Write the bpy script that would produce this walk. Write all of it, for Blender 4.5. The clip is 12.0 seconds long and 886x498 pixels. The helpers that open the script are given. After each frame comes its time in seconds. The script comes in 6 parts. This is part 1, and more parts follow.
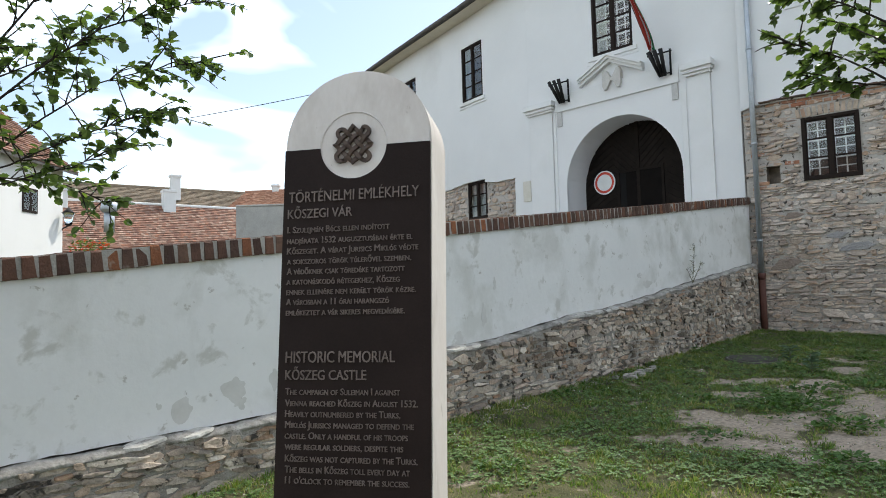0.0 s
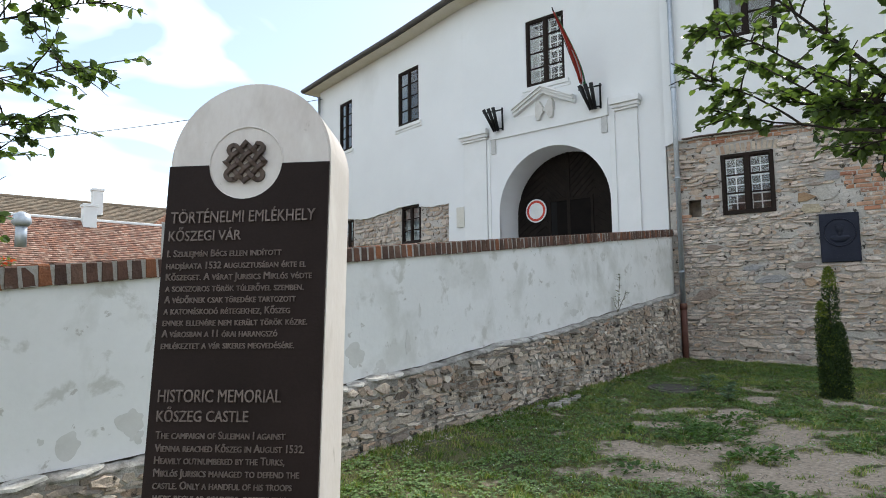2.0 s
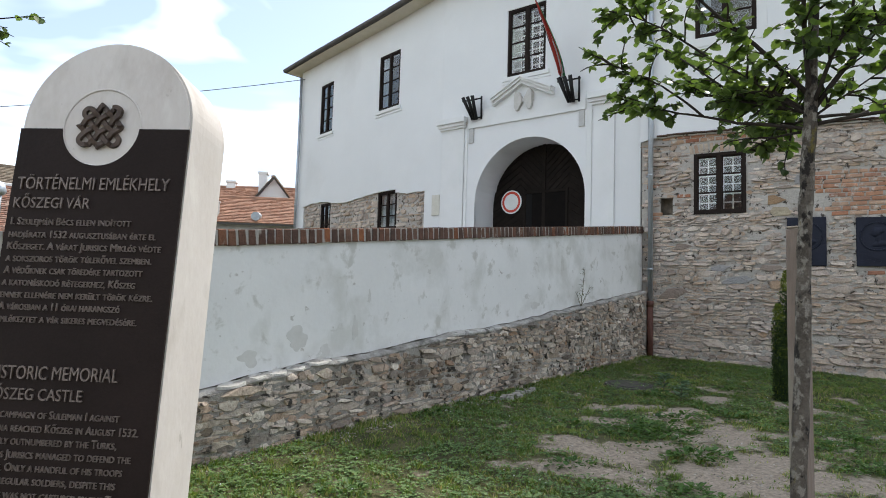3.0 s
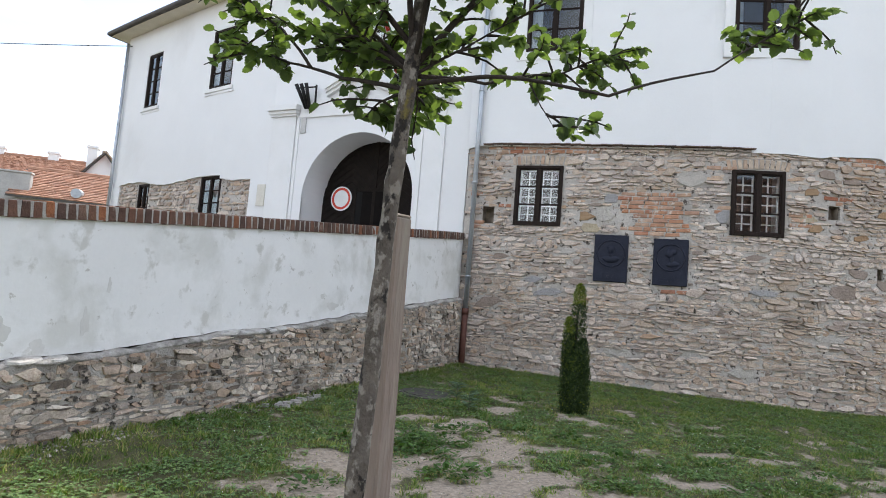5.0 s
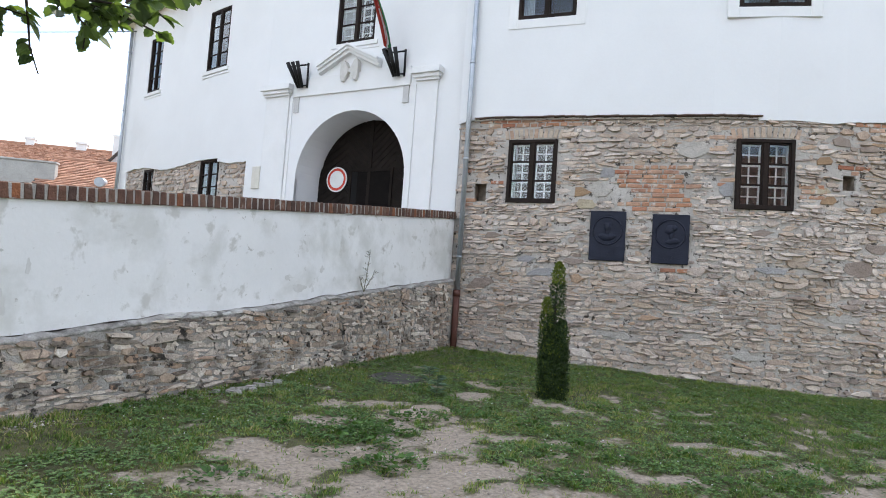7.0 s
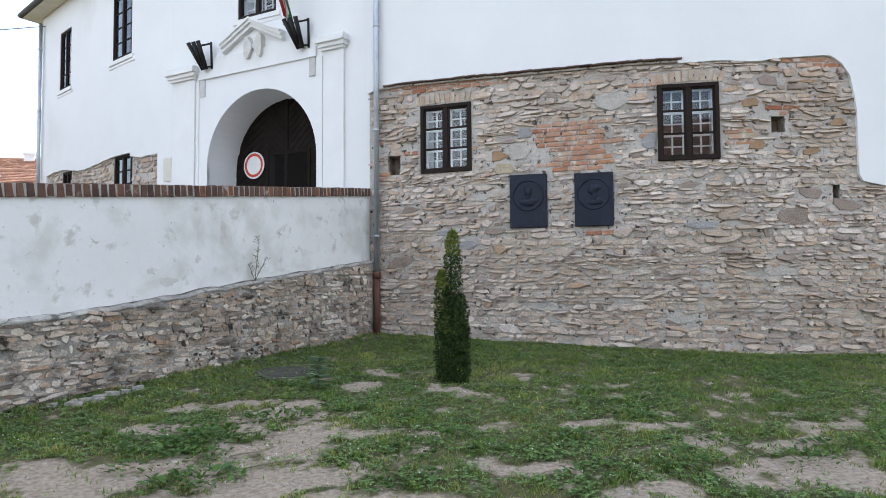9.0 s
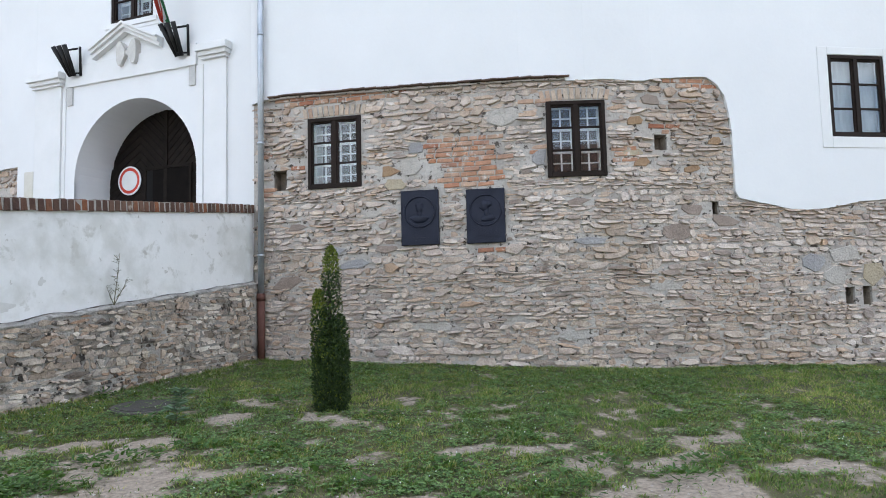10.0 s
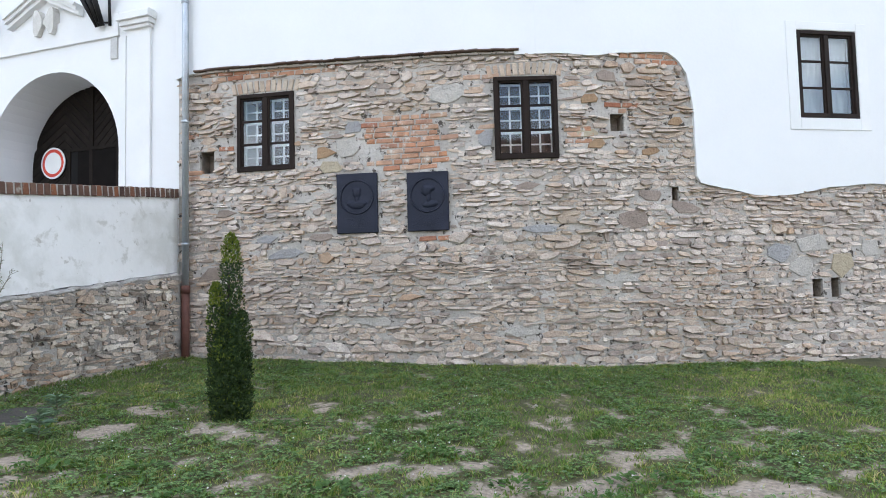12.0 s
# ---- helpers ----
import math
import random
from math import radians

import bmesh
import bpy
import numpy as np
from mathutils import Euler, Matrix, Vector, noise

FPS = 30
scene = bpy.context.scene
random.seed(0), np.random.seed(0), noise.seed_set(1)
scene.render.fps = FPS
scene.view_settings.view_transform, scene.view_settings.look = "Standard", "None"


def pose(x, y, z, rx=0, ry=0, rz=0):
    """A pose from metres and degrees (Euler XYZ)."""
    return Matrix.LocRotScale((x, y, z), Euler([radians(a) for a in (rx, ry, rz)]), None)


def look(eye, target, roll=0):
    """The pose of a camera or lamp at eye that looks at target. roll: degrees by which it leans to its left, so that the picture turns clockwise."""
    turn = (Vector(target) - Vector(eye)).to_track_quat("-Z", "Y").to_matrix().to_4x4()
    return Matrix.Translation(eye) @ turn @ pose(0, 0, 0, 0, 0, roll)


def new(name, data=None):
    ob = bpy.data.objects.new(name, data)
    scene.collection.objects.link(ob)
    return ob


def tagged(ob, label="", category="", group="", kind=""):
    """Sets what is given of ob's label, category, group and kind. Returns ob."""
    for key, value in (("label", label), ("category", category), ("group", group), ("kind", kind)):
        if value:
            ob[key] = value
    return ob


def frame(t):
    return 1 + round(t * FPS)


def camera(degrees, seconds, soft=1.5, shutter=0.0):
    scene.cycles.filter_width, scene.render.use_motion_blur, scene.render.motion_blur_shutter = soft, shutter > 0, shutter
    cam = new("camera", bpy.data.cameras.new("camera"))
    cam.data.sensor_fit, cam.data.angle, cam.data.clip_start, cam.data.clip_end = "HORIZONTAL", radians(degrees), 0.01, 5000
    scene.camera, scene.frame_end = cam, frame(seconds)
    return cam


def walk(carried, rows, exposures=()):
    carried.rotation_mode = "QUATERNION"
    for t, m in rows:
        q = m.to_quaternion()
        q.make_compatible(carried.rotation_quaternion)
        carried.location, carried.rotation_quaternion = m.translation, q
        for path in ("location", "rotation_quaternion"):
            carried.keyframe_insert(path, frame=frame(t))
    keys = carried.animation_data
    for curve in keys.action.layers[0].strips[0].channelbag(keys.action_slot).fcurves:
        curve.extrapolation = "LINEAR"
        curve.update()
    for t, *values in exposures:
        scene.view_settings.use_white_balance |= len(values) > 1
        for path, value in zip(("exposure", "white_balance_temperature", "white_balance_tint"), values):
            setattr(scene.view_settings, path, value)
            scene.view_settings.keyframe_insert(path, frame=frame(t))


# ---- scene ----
cam = camera(69.2, 12.0, soft=0.95)
PATH = [
    (0, (0.024, -0.245, 1.448), (0.025, 1.751, 1.569), -1.6),
    (0.5, (0.029, -0.226, 1.484), (0.063, 1.766, 1.664), -1.5),
    (1, (0.051, -0.186, 1.474), (0.214, 1.807, 1.509), -0.7),
    (1.5, (0.064, -0.121, 1.455), (0.288, 1.866, 1.489), -1.0),
    (2, (0.137, -0.115, 1.473), (0.336, 1.866, 1.664), -0.7),
    (2.5, (0.315, -0.106, 1.469), (0.488, 1.876, 1.667), 2.0),
    (3, (0.488, -0.056, 1.468), (0.726, 1.924, 1.624), 1.7),
    (3.5, (0.694, 0.077, 1.459), (1.047, 2.043, 1.564), -1.1),
    (5.5, (1.618, 0.266, 1.53), (2.318, 2.128, 1.734), 6.0),
    (6, (1.839, 0.26, 1.544), (2.501, 2.139, 1.715), 7.7),
    (6.5, (2.04, 0.325, 1.538), (2.635, 2.229, 1.675), 6.2),
    (8.5, (3.282, 0.765, 1.457), (3.866, 2.673, 1.593), 0.2),
    (9, (3.62, 0.852, 1.452), (4.211, 2.76, 1.54), -0.4),
    (9.5, (3.858, 0.945, 1.422), (4.579, 2.81, 1.472), -2.0),
    (10, (4.055, 1.096, 1.409), (4.9, 2.903, 1.562), -1.4),
    (10.5, (4.277, 1.18, 1.396), (4.995, 3.042, 1.531), -1.2),
    (11, (4.531, 1.248, 1.389), (5.368, 3.061, 1.489), -0.6),
    (11.5, (4.706, 1.39, 1.412), (5.638, 3.155, 1.524), -1.1),
    (12, (4.92, 1.501, 1.433), (5.809, 3.289, 1.553), -1.4),
]
walk(cam, [(t, look(eye, target, roll)) for t, eye, target, roll in PATH], [(0.0, 0.30, 6600, 8), (1.0, 0.24, 6550, 8), (2.0, 0.42, 6600, 9), (3.5, 0.32, 6650, 11), (5.5, 0.84, 6600, 14), (9.0, 0.90, 6400, 13), (12.0, 1.20, 6400, 13)])

# ---- light ----
SUN_EL, SUN_AZ = radians(50), radians(42)   # azimuth clockwise from +y
world = bpy.data.worlds.new("world")
scene.world = world
world.use_nodes = True
wt = world.node_tree
wt.nodes.clear()
w_out = wt.nodes.new("ShaderNodeOutputWorld")
w_bg = wt.nodes.new("ShaderNodeBackground")
w_sky = wt.nodes.new("ShaderNodeTexSky")
w_sky.sky_type = "NISHITA"
w_sky.sun_disc = False
w_sky.sun_elevation, w_sky.sun_rotation = SUN_EL, SUN_AZ
w_sky.dust_density, w_sky.air_density, w_sky.ozone_density = 0.9, 1.0, 1.0
w_coord = wt.nodes.new("ShaderNodeTexCoord")
w_map = wt.nodes.new("ShaderNodeMapping")
w_map.inputs["Scale"].default_value = (1.0, 1.3, 3.0)
w_noise = wt.nodes.new("ShaderNodeTexNoise")
w_noise.inputs["Scale"].default_value = 2.2
w_noise.inputs["Detail"].default_value = 4
w_noise.inputs["Roughness"].default_value = 0.48
w_noise.inputs["Distortion"].default_value = 0.6
w_ramp = wt.nodes.new("ShaderNodeValToRGB")
w_ramp.color_ramp.elements[0].position, w_ramp.color_ramp.elements[1].position = 0.48, 0.90
w_ramp.color_ramp.elements[0].color = (0.05, 0.05, 0.05, 1)
w_mix = wt.nodes.new("ShaderNodeMix")
w_mix.data_type = "RGBA"
w_mix.inputs[7].default_value = (20.5, 21.5, 21.5, 1)
wt.links.new(w_coord.outputs["Generated"], w_map.inputs["Vector"])
wt.links.new(w_map.outputs["Vector"], w_noise.inputs["Vector"])
wt.links.new(w_noise.outputs["Fac"], w_ramp.inputs["Fac"])
wt.links.new(w_ramp.outputs["Color"], w_mix.inputs[0])
wt.links.new(w_sky.outputs["Color"], w_mix.inputs[6])
wt.links.new(w_mix.outputs[2], w_bg.inputs["Color"])
w_bg.inputs["Strength"].default_value = 0.17
wt.links.new(w_bg.outputs["Background"], w_out.inputs["Surface"])

sun_data = bpy.data.lights.new("sun", "SUN")
sun_data.energy, sun_data.angle, sun_data.color = 3.2, radians(2), (1.0, 0.95, 0.87)
sun = new("sun", sun_data)
sun_dir = Vector((math.sin(SUN_AZ) * math.cos(SUN_EL), math.cos(SUN_AZ) * math.cos(SUN_EL), math.sin(SUN_EL)))
sun.matrix_world = look(sun_dir * 60, (0, 0, 0))


# ---- materials ----
def surf(name, cols, scale=3.0, rough=0.85, bump=0.0, bscale=40.0, rnd="", metal=0.0, stain=None, grain=0.25, stretch=(1, 1, 1), spec=0.3, tint=None):
    """A surface whose colour wanders between cols, with fine grain, stains and relief, all by place in metres."""
    m = bpy.data.materials.new(name)
    m.use_nodes = True
    t = m.node_tree
    n, ln = t.nodes, t.links
    b = n["Principled BSDF"]
    b.inputs["Roughness"].default_value, b.inputs["Metallic"].default_value = rough, metal
    b.inputs["Specular IOR Level"].default_value = spec
    geo = n.new("ShaderNodeNewGeometry")
    mp = n.new("ShaderNodeMapping")
    mp.inputs["Scale"].default_value = stretch
    ln.new(geo.outputs["Position"], mp.inputs["Vector"])

    def tex(sc, det=5, dist=0.0):
        x = n.new("ShaderNodeTexNoise")
        x.inputs["Scale"].default_value, x.inputs["Detail"].default_value, x.inputs["Distortion"].default_value = sc, det, dist
        x.inputs["Roughness"].default_value = 0.6
        ln.new(mp.outputs["Vector"], x.inputs["Vector"])
        return x.outputs["Fac"]

    def ramp(fac, stops):
        r = n.new("ShaderNodeValToRGB")
        e = r.color_ramp.elements
        while len(e) < len(stops):
            e.new(0.5)
        for k, (p, c) in enumerate(stops):
            e[k].position, e[k].color = p, (*c, 1)
        ln.new(fac, r.inputs["Fac"])
        return r.outputs["Color"]

    def mix(kind, fac, a, c):
        x = n.new("ShaderNodeMix")
        x.data_type, x.blend_type = "RGBA", kind
        for sock, v in ((x.inputs[0], fac), (x.inputs[6], a), (x.inputs[7], c)):
            if isinstance(v, (int, float)):
                sock.default_value = v
            elif isinstance(v, tuple):
                sock.default_value = (*v, 1)
            else:
                ln.new(v, sock)
        return x.outputs[2]

    k = len(cols)
    if rnd:
        if rnd == "object":
            val = n.new("ShaderNodeObjectInfo").outputs["Random"]
        else:
            val = geo.outputs["Random Per Island"]
        col = ramp(val, [(i / max(1, k - 1), c) for i, c in enumerate(cols)])
        blot = ramp(tex(scale), [(0.3, (0.35, 0.35, 0.35)), (0.7, (0.68, 0.66, 0.62))])
        col = mix("OVERLAY", 0.7, col, blot)
    else:
        col = ramp(tex(scale, 6), [(0.3 + 0.4 * i / max(1, k - 1), c) for i, c in enumerate(cols)])
    if grain:
        g = ramp(tex(bscale * 1.7, 3), [(0.3, (0.3, 0.3, 0.3)), (0.7, (0.7, 0.7, 0.7))])
        col = mix("OVERLAY", grain, col, g)
    for st in stain or ():
        sc, scl, lo, hi = st
        f = ramp(tex(scl, 6, 0.25), [(lo, (0, 0, 0)), (hi, (1, 1, 1))])
        col = mix("MIX", f, col, sc)
    if tint:
        col = mix("MULTIPLY", 1.0, col, ramp(tex(tint, 4), [(0.35, (0.80, 0.74, 0.67)), (0.62, (1.0, 0.985, 0.965))]))
    ln.new(col, b.inputs["Base Color"])
    if bump:
        bn = n.new("ShaderNodeBump")
        bn.inputs["Strength"].default_value, bn.inputs["Distance"].default_value = bump, 0.02
        ln.new(tex(bscale, 5), bn.inputs["Height"])
        ln.new(bn.outputs["Normal"], b.inputs["Normal"])
    return m


STONE_COLS = [(0.295, 0.25, 0.222), (0.592, 0.517, 0.458), (0.474, 0.412, 0.372), (0.69, 0.617, 0.565), (0.454, 0.359, 0.291), (0.631, 0.559, 0.509), (0.394, 0.35, 0.323), (0.571, 0.468, 0.383), (0.561, 0.497, 0.458), (0.276, 0.229, 0.204), (0.651, 0.585, 0.537), (0.454, 0.325, 0.232)]
BRICK_COLS = [(0.387, 0.167, 0.0924), (0.44, 0.246, 0.158), (0.299, 0.119, 0.0704), (0.475, 0.334, 0.246), (0.414, 0.185, 0.0968), (0.405, 0.273, 0.194)]
COPING_COLS = [(0.0723, 0.0425, 0.034), (0.111, 0.0595, 0.0442), (0.153, 0.0765, 0.0527), (0.085, 0.051, 0.0408), (0.128, 0.0723, 0.0527), (0.255, 0.0978, 0.0467), (0.102, 0.0638, 0.051), (0.178, 0.102, 0.0723)]
m_white = surf("white_limewash", [(0.72, 0.72, 0.71), (0.76, 0.76, 0.75)], 0.8, 0.9, 0.10, 18, grain=0.04, stain=[((0.64, 0.63, 0.61), 0.35, 0.60, 0.85)])
m_trim = surf("white_trim_paint", [(0.71, 0.71, 0.69), (0.76, 0.755, 0.74)], 2.0, 0.85, 0.15, 30, grain=0.05)
m_ramp = surf("weathered_white_plaster", [(0.71, 0.70, 0.675), (0.78, 0.77, 0.745)], 1.2, 0.92, 0.16, 14, grain=0.08, stain=[((0.62, 0.61, 0.57), 1.5, 0.50, 0.64), ((0.56, 0.545, 0.50), 4.2, 0.58, 0.66), ((0.50, 0.475, 0.43), 9.0, 0.66, 0.70)])
# The near-black specks paint crevice shade between stones into the mortar.
m_mortar = surf("lime_mortar", [(0.37, 0.335, 0.297), (0.51, 0.475, 0.43)], 2.0, 0.95, 1.0, 16, stain=[((0.29, 0.26, 0.225), 1.2, 0.58, 0.75), ((0.075, 0.063, 0.052), 12.0, 0.575, 0.625)])
m_mortar_pale = surf("pale_ledge_mortar", [(0.20, 0.185, 0.165), (0.50, 0.475, 0.435)], 7.0, 0.95, 0.9, 30, stain=[((0.16, 0.15, 0.13), 3.5, 0.52, 0.62)])
WARM = [((0.42, 0.335, 0.25), 0.8, 0.52, 0.85), ((0.20, 0.165, 0.135), 6.0, 0.62, 0.72)]
m_stone = surf("rubble_stone", STONE_COLS, 9.0, 0.9, 1.0, 24, rnd="object", grain=0.4, tint=0.45, stain=WARM)
m_stone_far = surf("rubble_stone_rest", STONE_COLS, 9.0, 0.9, 1.0, 24, rnd="island", grain=0.4, tint=0.45, stain=WARM)
# Ramp base: wider spread of stone tones, dark mottling and darker mortar.
RAMP_STONE_COLS = [(0.173, 0.145, 0.124), (0.531, 0.478, 0.428), (0.312, 0.267, 0.227), (0.692, 0.634, 0.573), (0.382, 0.284, 0.216), (0.577, 0.512, 0.455), (0.219, 0.185, 0.158), (0.439, 0.356, 0.288), (0.484, 0.434, 0.385), (0.149, 0.125, 0.108), (0.634, 0.578, 0.512), (0.357, 0.233, 0.162), (0.739, 0.69, 0.632)]
RAMP_MOTTLE = [((0.11, 0.096, 0.082), 2.6, 0.55, 0.72), ((0.05, 0.045, 0.04), 8.0, 0.57, 0.64)]
m_ramp_stone = surf("mottled_ramp_stone", RAMP_STONE_COLS, 9.0, 0.9, 1.0, 24, rnd="object", grain=0.45, tint=0.9, stain=RAMP_MOTTLE)
m_ramp_stone_far = surf("mottled_ramp_stone_rest", RAMP_STONE_COLS, 9.0, 0.9, 1.0, 24, rnd="island", grain=0.45, tint=0.9, stain=RAMP_MOTTLE)
m_ramp_mortar = surf("dark_ramp_mortar", [(0.20, 0.18, 0.155), (0.42, 0.39, 0.35)], 2.5, 0.95, 1.0, 38, stain=[((0.10, 0.09, 0.075), 2.0, 0.55, 0.7)])
m_niche = surf("shade_dark_niche_mortar", [(0.14, 0.115, 0.09), (0.36, 0.30, 0.24)], 6.0, 0.95, 0.8, 30)
m_brick = surf("red_brick", BRICK_COLS, 9.0, 0.9, 0.6, 50, rnd="object", stain=[((0.56, 0.51, 0.45), 8.0, 0.56, 0.66)])
m_coping = surf("dark_coping_brick", COPING_COLS, 12.0, 0.9, 0.7, 50, rnd="object", stain=[((0.36, 0.32, 0.27), 7.0, 0.62, 0.74)])
m_dark_wood = surf("dark_brown_window_wood", [(0.014, 0.0095, 0.0075), (0.026, 0.017, 0.013)], 6.0, 0.7, 0.2, 60, stretch=(1, 1, 0.2), spec=0.15)
m_door_wood = surf("black_brown_gate_wood", [(0.012, 0.0095, 0.008), (0.022, 0.017, 0.014)], 4.0, 0.85, 0.3, 60, spec=0.1)
m_white_wood = surf("white_inner_casement_paint", [(0.72, 0.72, 0.70), (0.80, 0.80, 0.78)], 3.0, 0.5, 0.05, 60, grain=0.04)
m_room_shade = surf("room_shade_lining", [(0.10, 0.095, 0.09), (0.14, 0.13, 0.12)], 1.0, 0.9)
m_zinc = surf("grey_zinc_pipe", [(0.36, 0.39, 0.42), (0.48, 0.51, 0.54)], 4.0, 0.45, 0.1, 40, metal=0.7)
m_rust = surf("red_brown_iron_pipe", [(0.09, 0.038, 0.028), (0.14, 0.062, 0.046)], 5.0, 0.7, 0.3, 50)
m_tile = surf("old_clay_roof_tile", [(0.15, 0.085, 0.065), (0.24, 0.125, 0.09), (0.40, 0.28, 0.22), (0.19, 0.11, 0.085), (0.31, 0.15, 0.10), (0.22, 0.15, 0.12), (0.34, 0.19, 0.14)], 2.0, 0.9, 0.4, 30, rnd="island")
m_tile_orange = surf("orange_clay_roof_tile", [(0.32, 0.17, 0.115), (0.40, 0.235, 0.165), (0.36, 0.20, 0.135), (0.30, 0.15, 0.10)], 2.0, 0.9, 0.4, 30, rnd="island")
m_tile_grey = surf("mossy_brown_roof_tile", [(0.15, 0.12, 0.09), (0.24, 0.19, 0.14), (0.20, 0.17, 0.13)], 2.0, 0.9, 0.4, 30, rnd="island")
m_eave = surf("dark_roof_edge", [(0.06, 0.055, 0.05), (0.10, 0.092, 0.085)], 5.0, 0.7)
m_grey_wall = surf("grey_weathered_render", [(0.34, 0.33, 0.31), (0.46, 0.44, 0.41)], 0.8, 0.95, 0.3, 10, stain=[((0.26, 0.25, 0.23), 0.6, 0.55, 0.75)])
m_glass = bpy.data.materials.new("window_glass")
m_glass.use_nodes = True
_g = m_glass.node_tree
_gb = _g.nodes["Principled BSDF"]
_gb.inputs["Roughness"].default_value = 0.02
_gb.inputs["Transmission Weight"].default_value = 1.0
_gb.inputs["IOR"].default_value = 1.45
_gb.inputs["Base Color"].default_value = (0.92, 0.96, 0.97, 1)


# ---- mesh helpers ----
def mesh_ob(name, bm, material, parent=None, smooth=False):
    me = bpy.data.meshes.new(name)
    if smooth:
        for f in bm.faces:
            f.smooth = True
    bm.to_mesh(me)
    bm.free()
    me.materials.append(material)
    ob = new(name, me)
    if parent is not None:
        ob.parent = parent
    return ob


def part(name, bm, material, parent, label="", smooth=False):
    return tagged(mesh_ob(name, bm, material, parent, smooth), label)


def thing(name, m, label, category, group="", kind=""):
    ob = new(name)
    ob.empty_display_size = 0.1
    ob.matrix_basis = m
    return tagged(ob, label, category, group, kind)


def box(bm, x0, x1, y0, y1, z0, z1, bevel=0.0, m=None):
    vs = [bm.verts.new((x, y, z)) for x in (x0, x1) for y in (y0, y1) for z in (z0, z1)]
    fs = [bm.faces.new([vs[i] for i in q]) for q in ((0, 1, 3, 2), (4, 6, 7, 5), (0, 4, 5, 1), (2, 3, 7, 6), (0, 2, 6, 4), (1, 5, 7, 3))]
    if bevel:
        es = list({e for f in fs for e in f.edges})
        r = bmesh.ops.bevel(bm, geom=es, offset=bevel, segments=1, affect="EDGES")
        vs = list({v for f in r["faces"] for v in f.verts} | {v for v in vs if v.is_valid})
    if m is not None:
        bmesh.ops.transform(bm, matrix=m, verts=vs)
    return vs


def boxes(*specs, bevel=0.004):
    bm = bmesh.new()
    for s in specs:
        box(bm, *s, bevel=bevel)
    return bm


def prism(bm, outline, y0, y1):
    """An outline of (x, z) points, extruded from y0 (front) to y1 (back)."""
    a = [bm.verts.new((x, y0, z)) for x, z in outline]
    b = [bm.verts.new((x, y1, z)) for x, z in outline]
    bm.faces.new(a), bm.faces.new(b[::-1])
    for i in range(len(a)):
        j = (i + 1) % len(a)
        bm.faces.new((a[j], a[i], b[i], b[j]))
    return a + b


def tube(bm, pts, radii, sides=8, cap=True):
    """A round tapered tube along pts."""
    pts = [Vector(p) for p in pts]
    rings = []
    for i, p in enumerate(pts):
        d = (pts[min(i + 1, len(pts) - 1)] - pts[max(i - 1, 0)]).normalized()
        x = d.orthogonal().normalized() if i == 0 else (rings_x - d * rings_x.dot(d)).normalized()
        rings_x = x
        y = d.cross(x)
        r = radii[i] if isinstance(radii, (list, tuple)) else radii
        rings.append([bm.verts.new(p + r * (math.cos(a) * x + math.sin(a) * y)) for a in [2 * math.pi * k / sides for k in range(sides)]])
    for a, b in zip(rings, rings[1:]):
        for k in range(sides):
            f = bm.faces.new((a[k], a[(k + 1) % sides], b[(k + 1) % sides], b[k]))
            f.smooth = True
    if cap:
        bm.faces.new(rings[0][::-1]), bm.faces.new(rings[-1])
    return bm


class Run:
    """A wall's line on the plan. side=1: the outer face looks to the right of its direction."""

    def __init__(self, pts, side):
        self.p = [Vector(q).to_3d() for q in pts]
        self.side = side
        self.s = [0.0]
        for a, b in zip(self.p, self.p[1:]):
            self.s.append(self.s[-1] + (b - a).length)
        self.length = self.s[-1]

    def at(self, s):
        i = 0
        while i < len(self.p) - 2 and s > self.s[i + 1]:
            i += 1
        d = (self.p[i + 1] - self.p[i]).normalized()
        return self.p[i] + d * (s - self.s[i]), d

    def normal(self, s):
        a, b = self.at(max(0, s - 0.35))[1], self.at(min(self.length, s + 0.35))[1]
        d = (a + b).normalized()
        return Vector((d.y, -d.x, 0)) * self.side

    def pt(self, s, off, z):
        q = self.at(s)[0] + self.normal(s) * off
        return Vector((q.x, q.y, z))

    def mat(self, s, z, off=0.0):
        """Local frame on the wall: x to the right as seen from outside, y inwards, z up."""
        n = self.normal(s)
        y = -n
        x = y.cross(Vector((0, 0, 1)))
        q = self.pt(s, off, z)
        return Matrix(((x.x, y.x, 0, q.x), (x.y, y.y, 0, q.y), (0, 0, 1, q.z), (0, 0, 0, 1)))


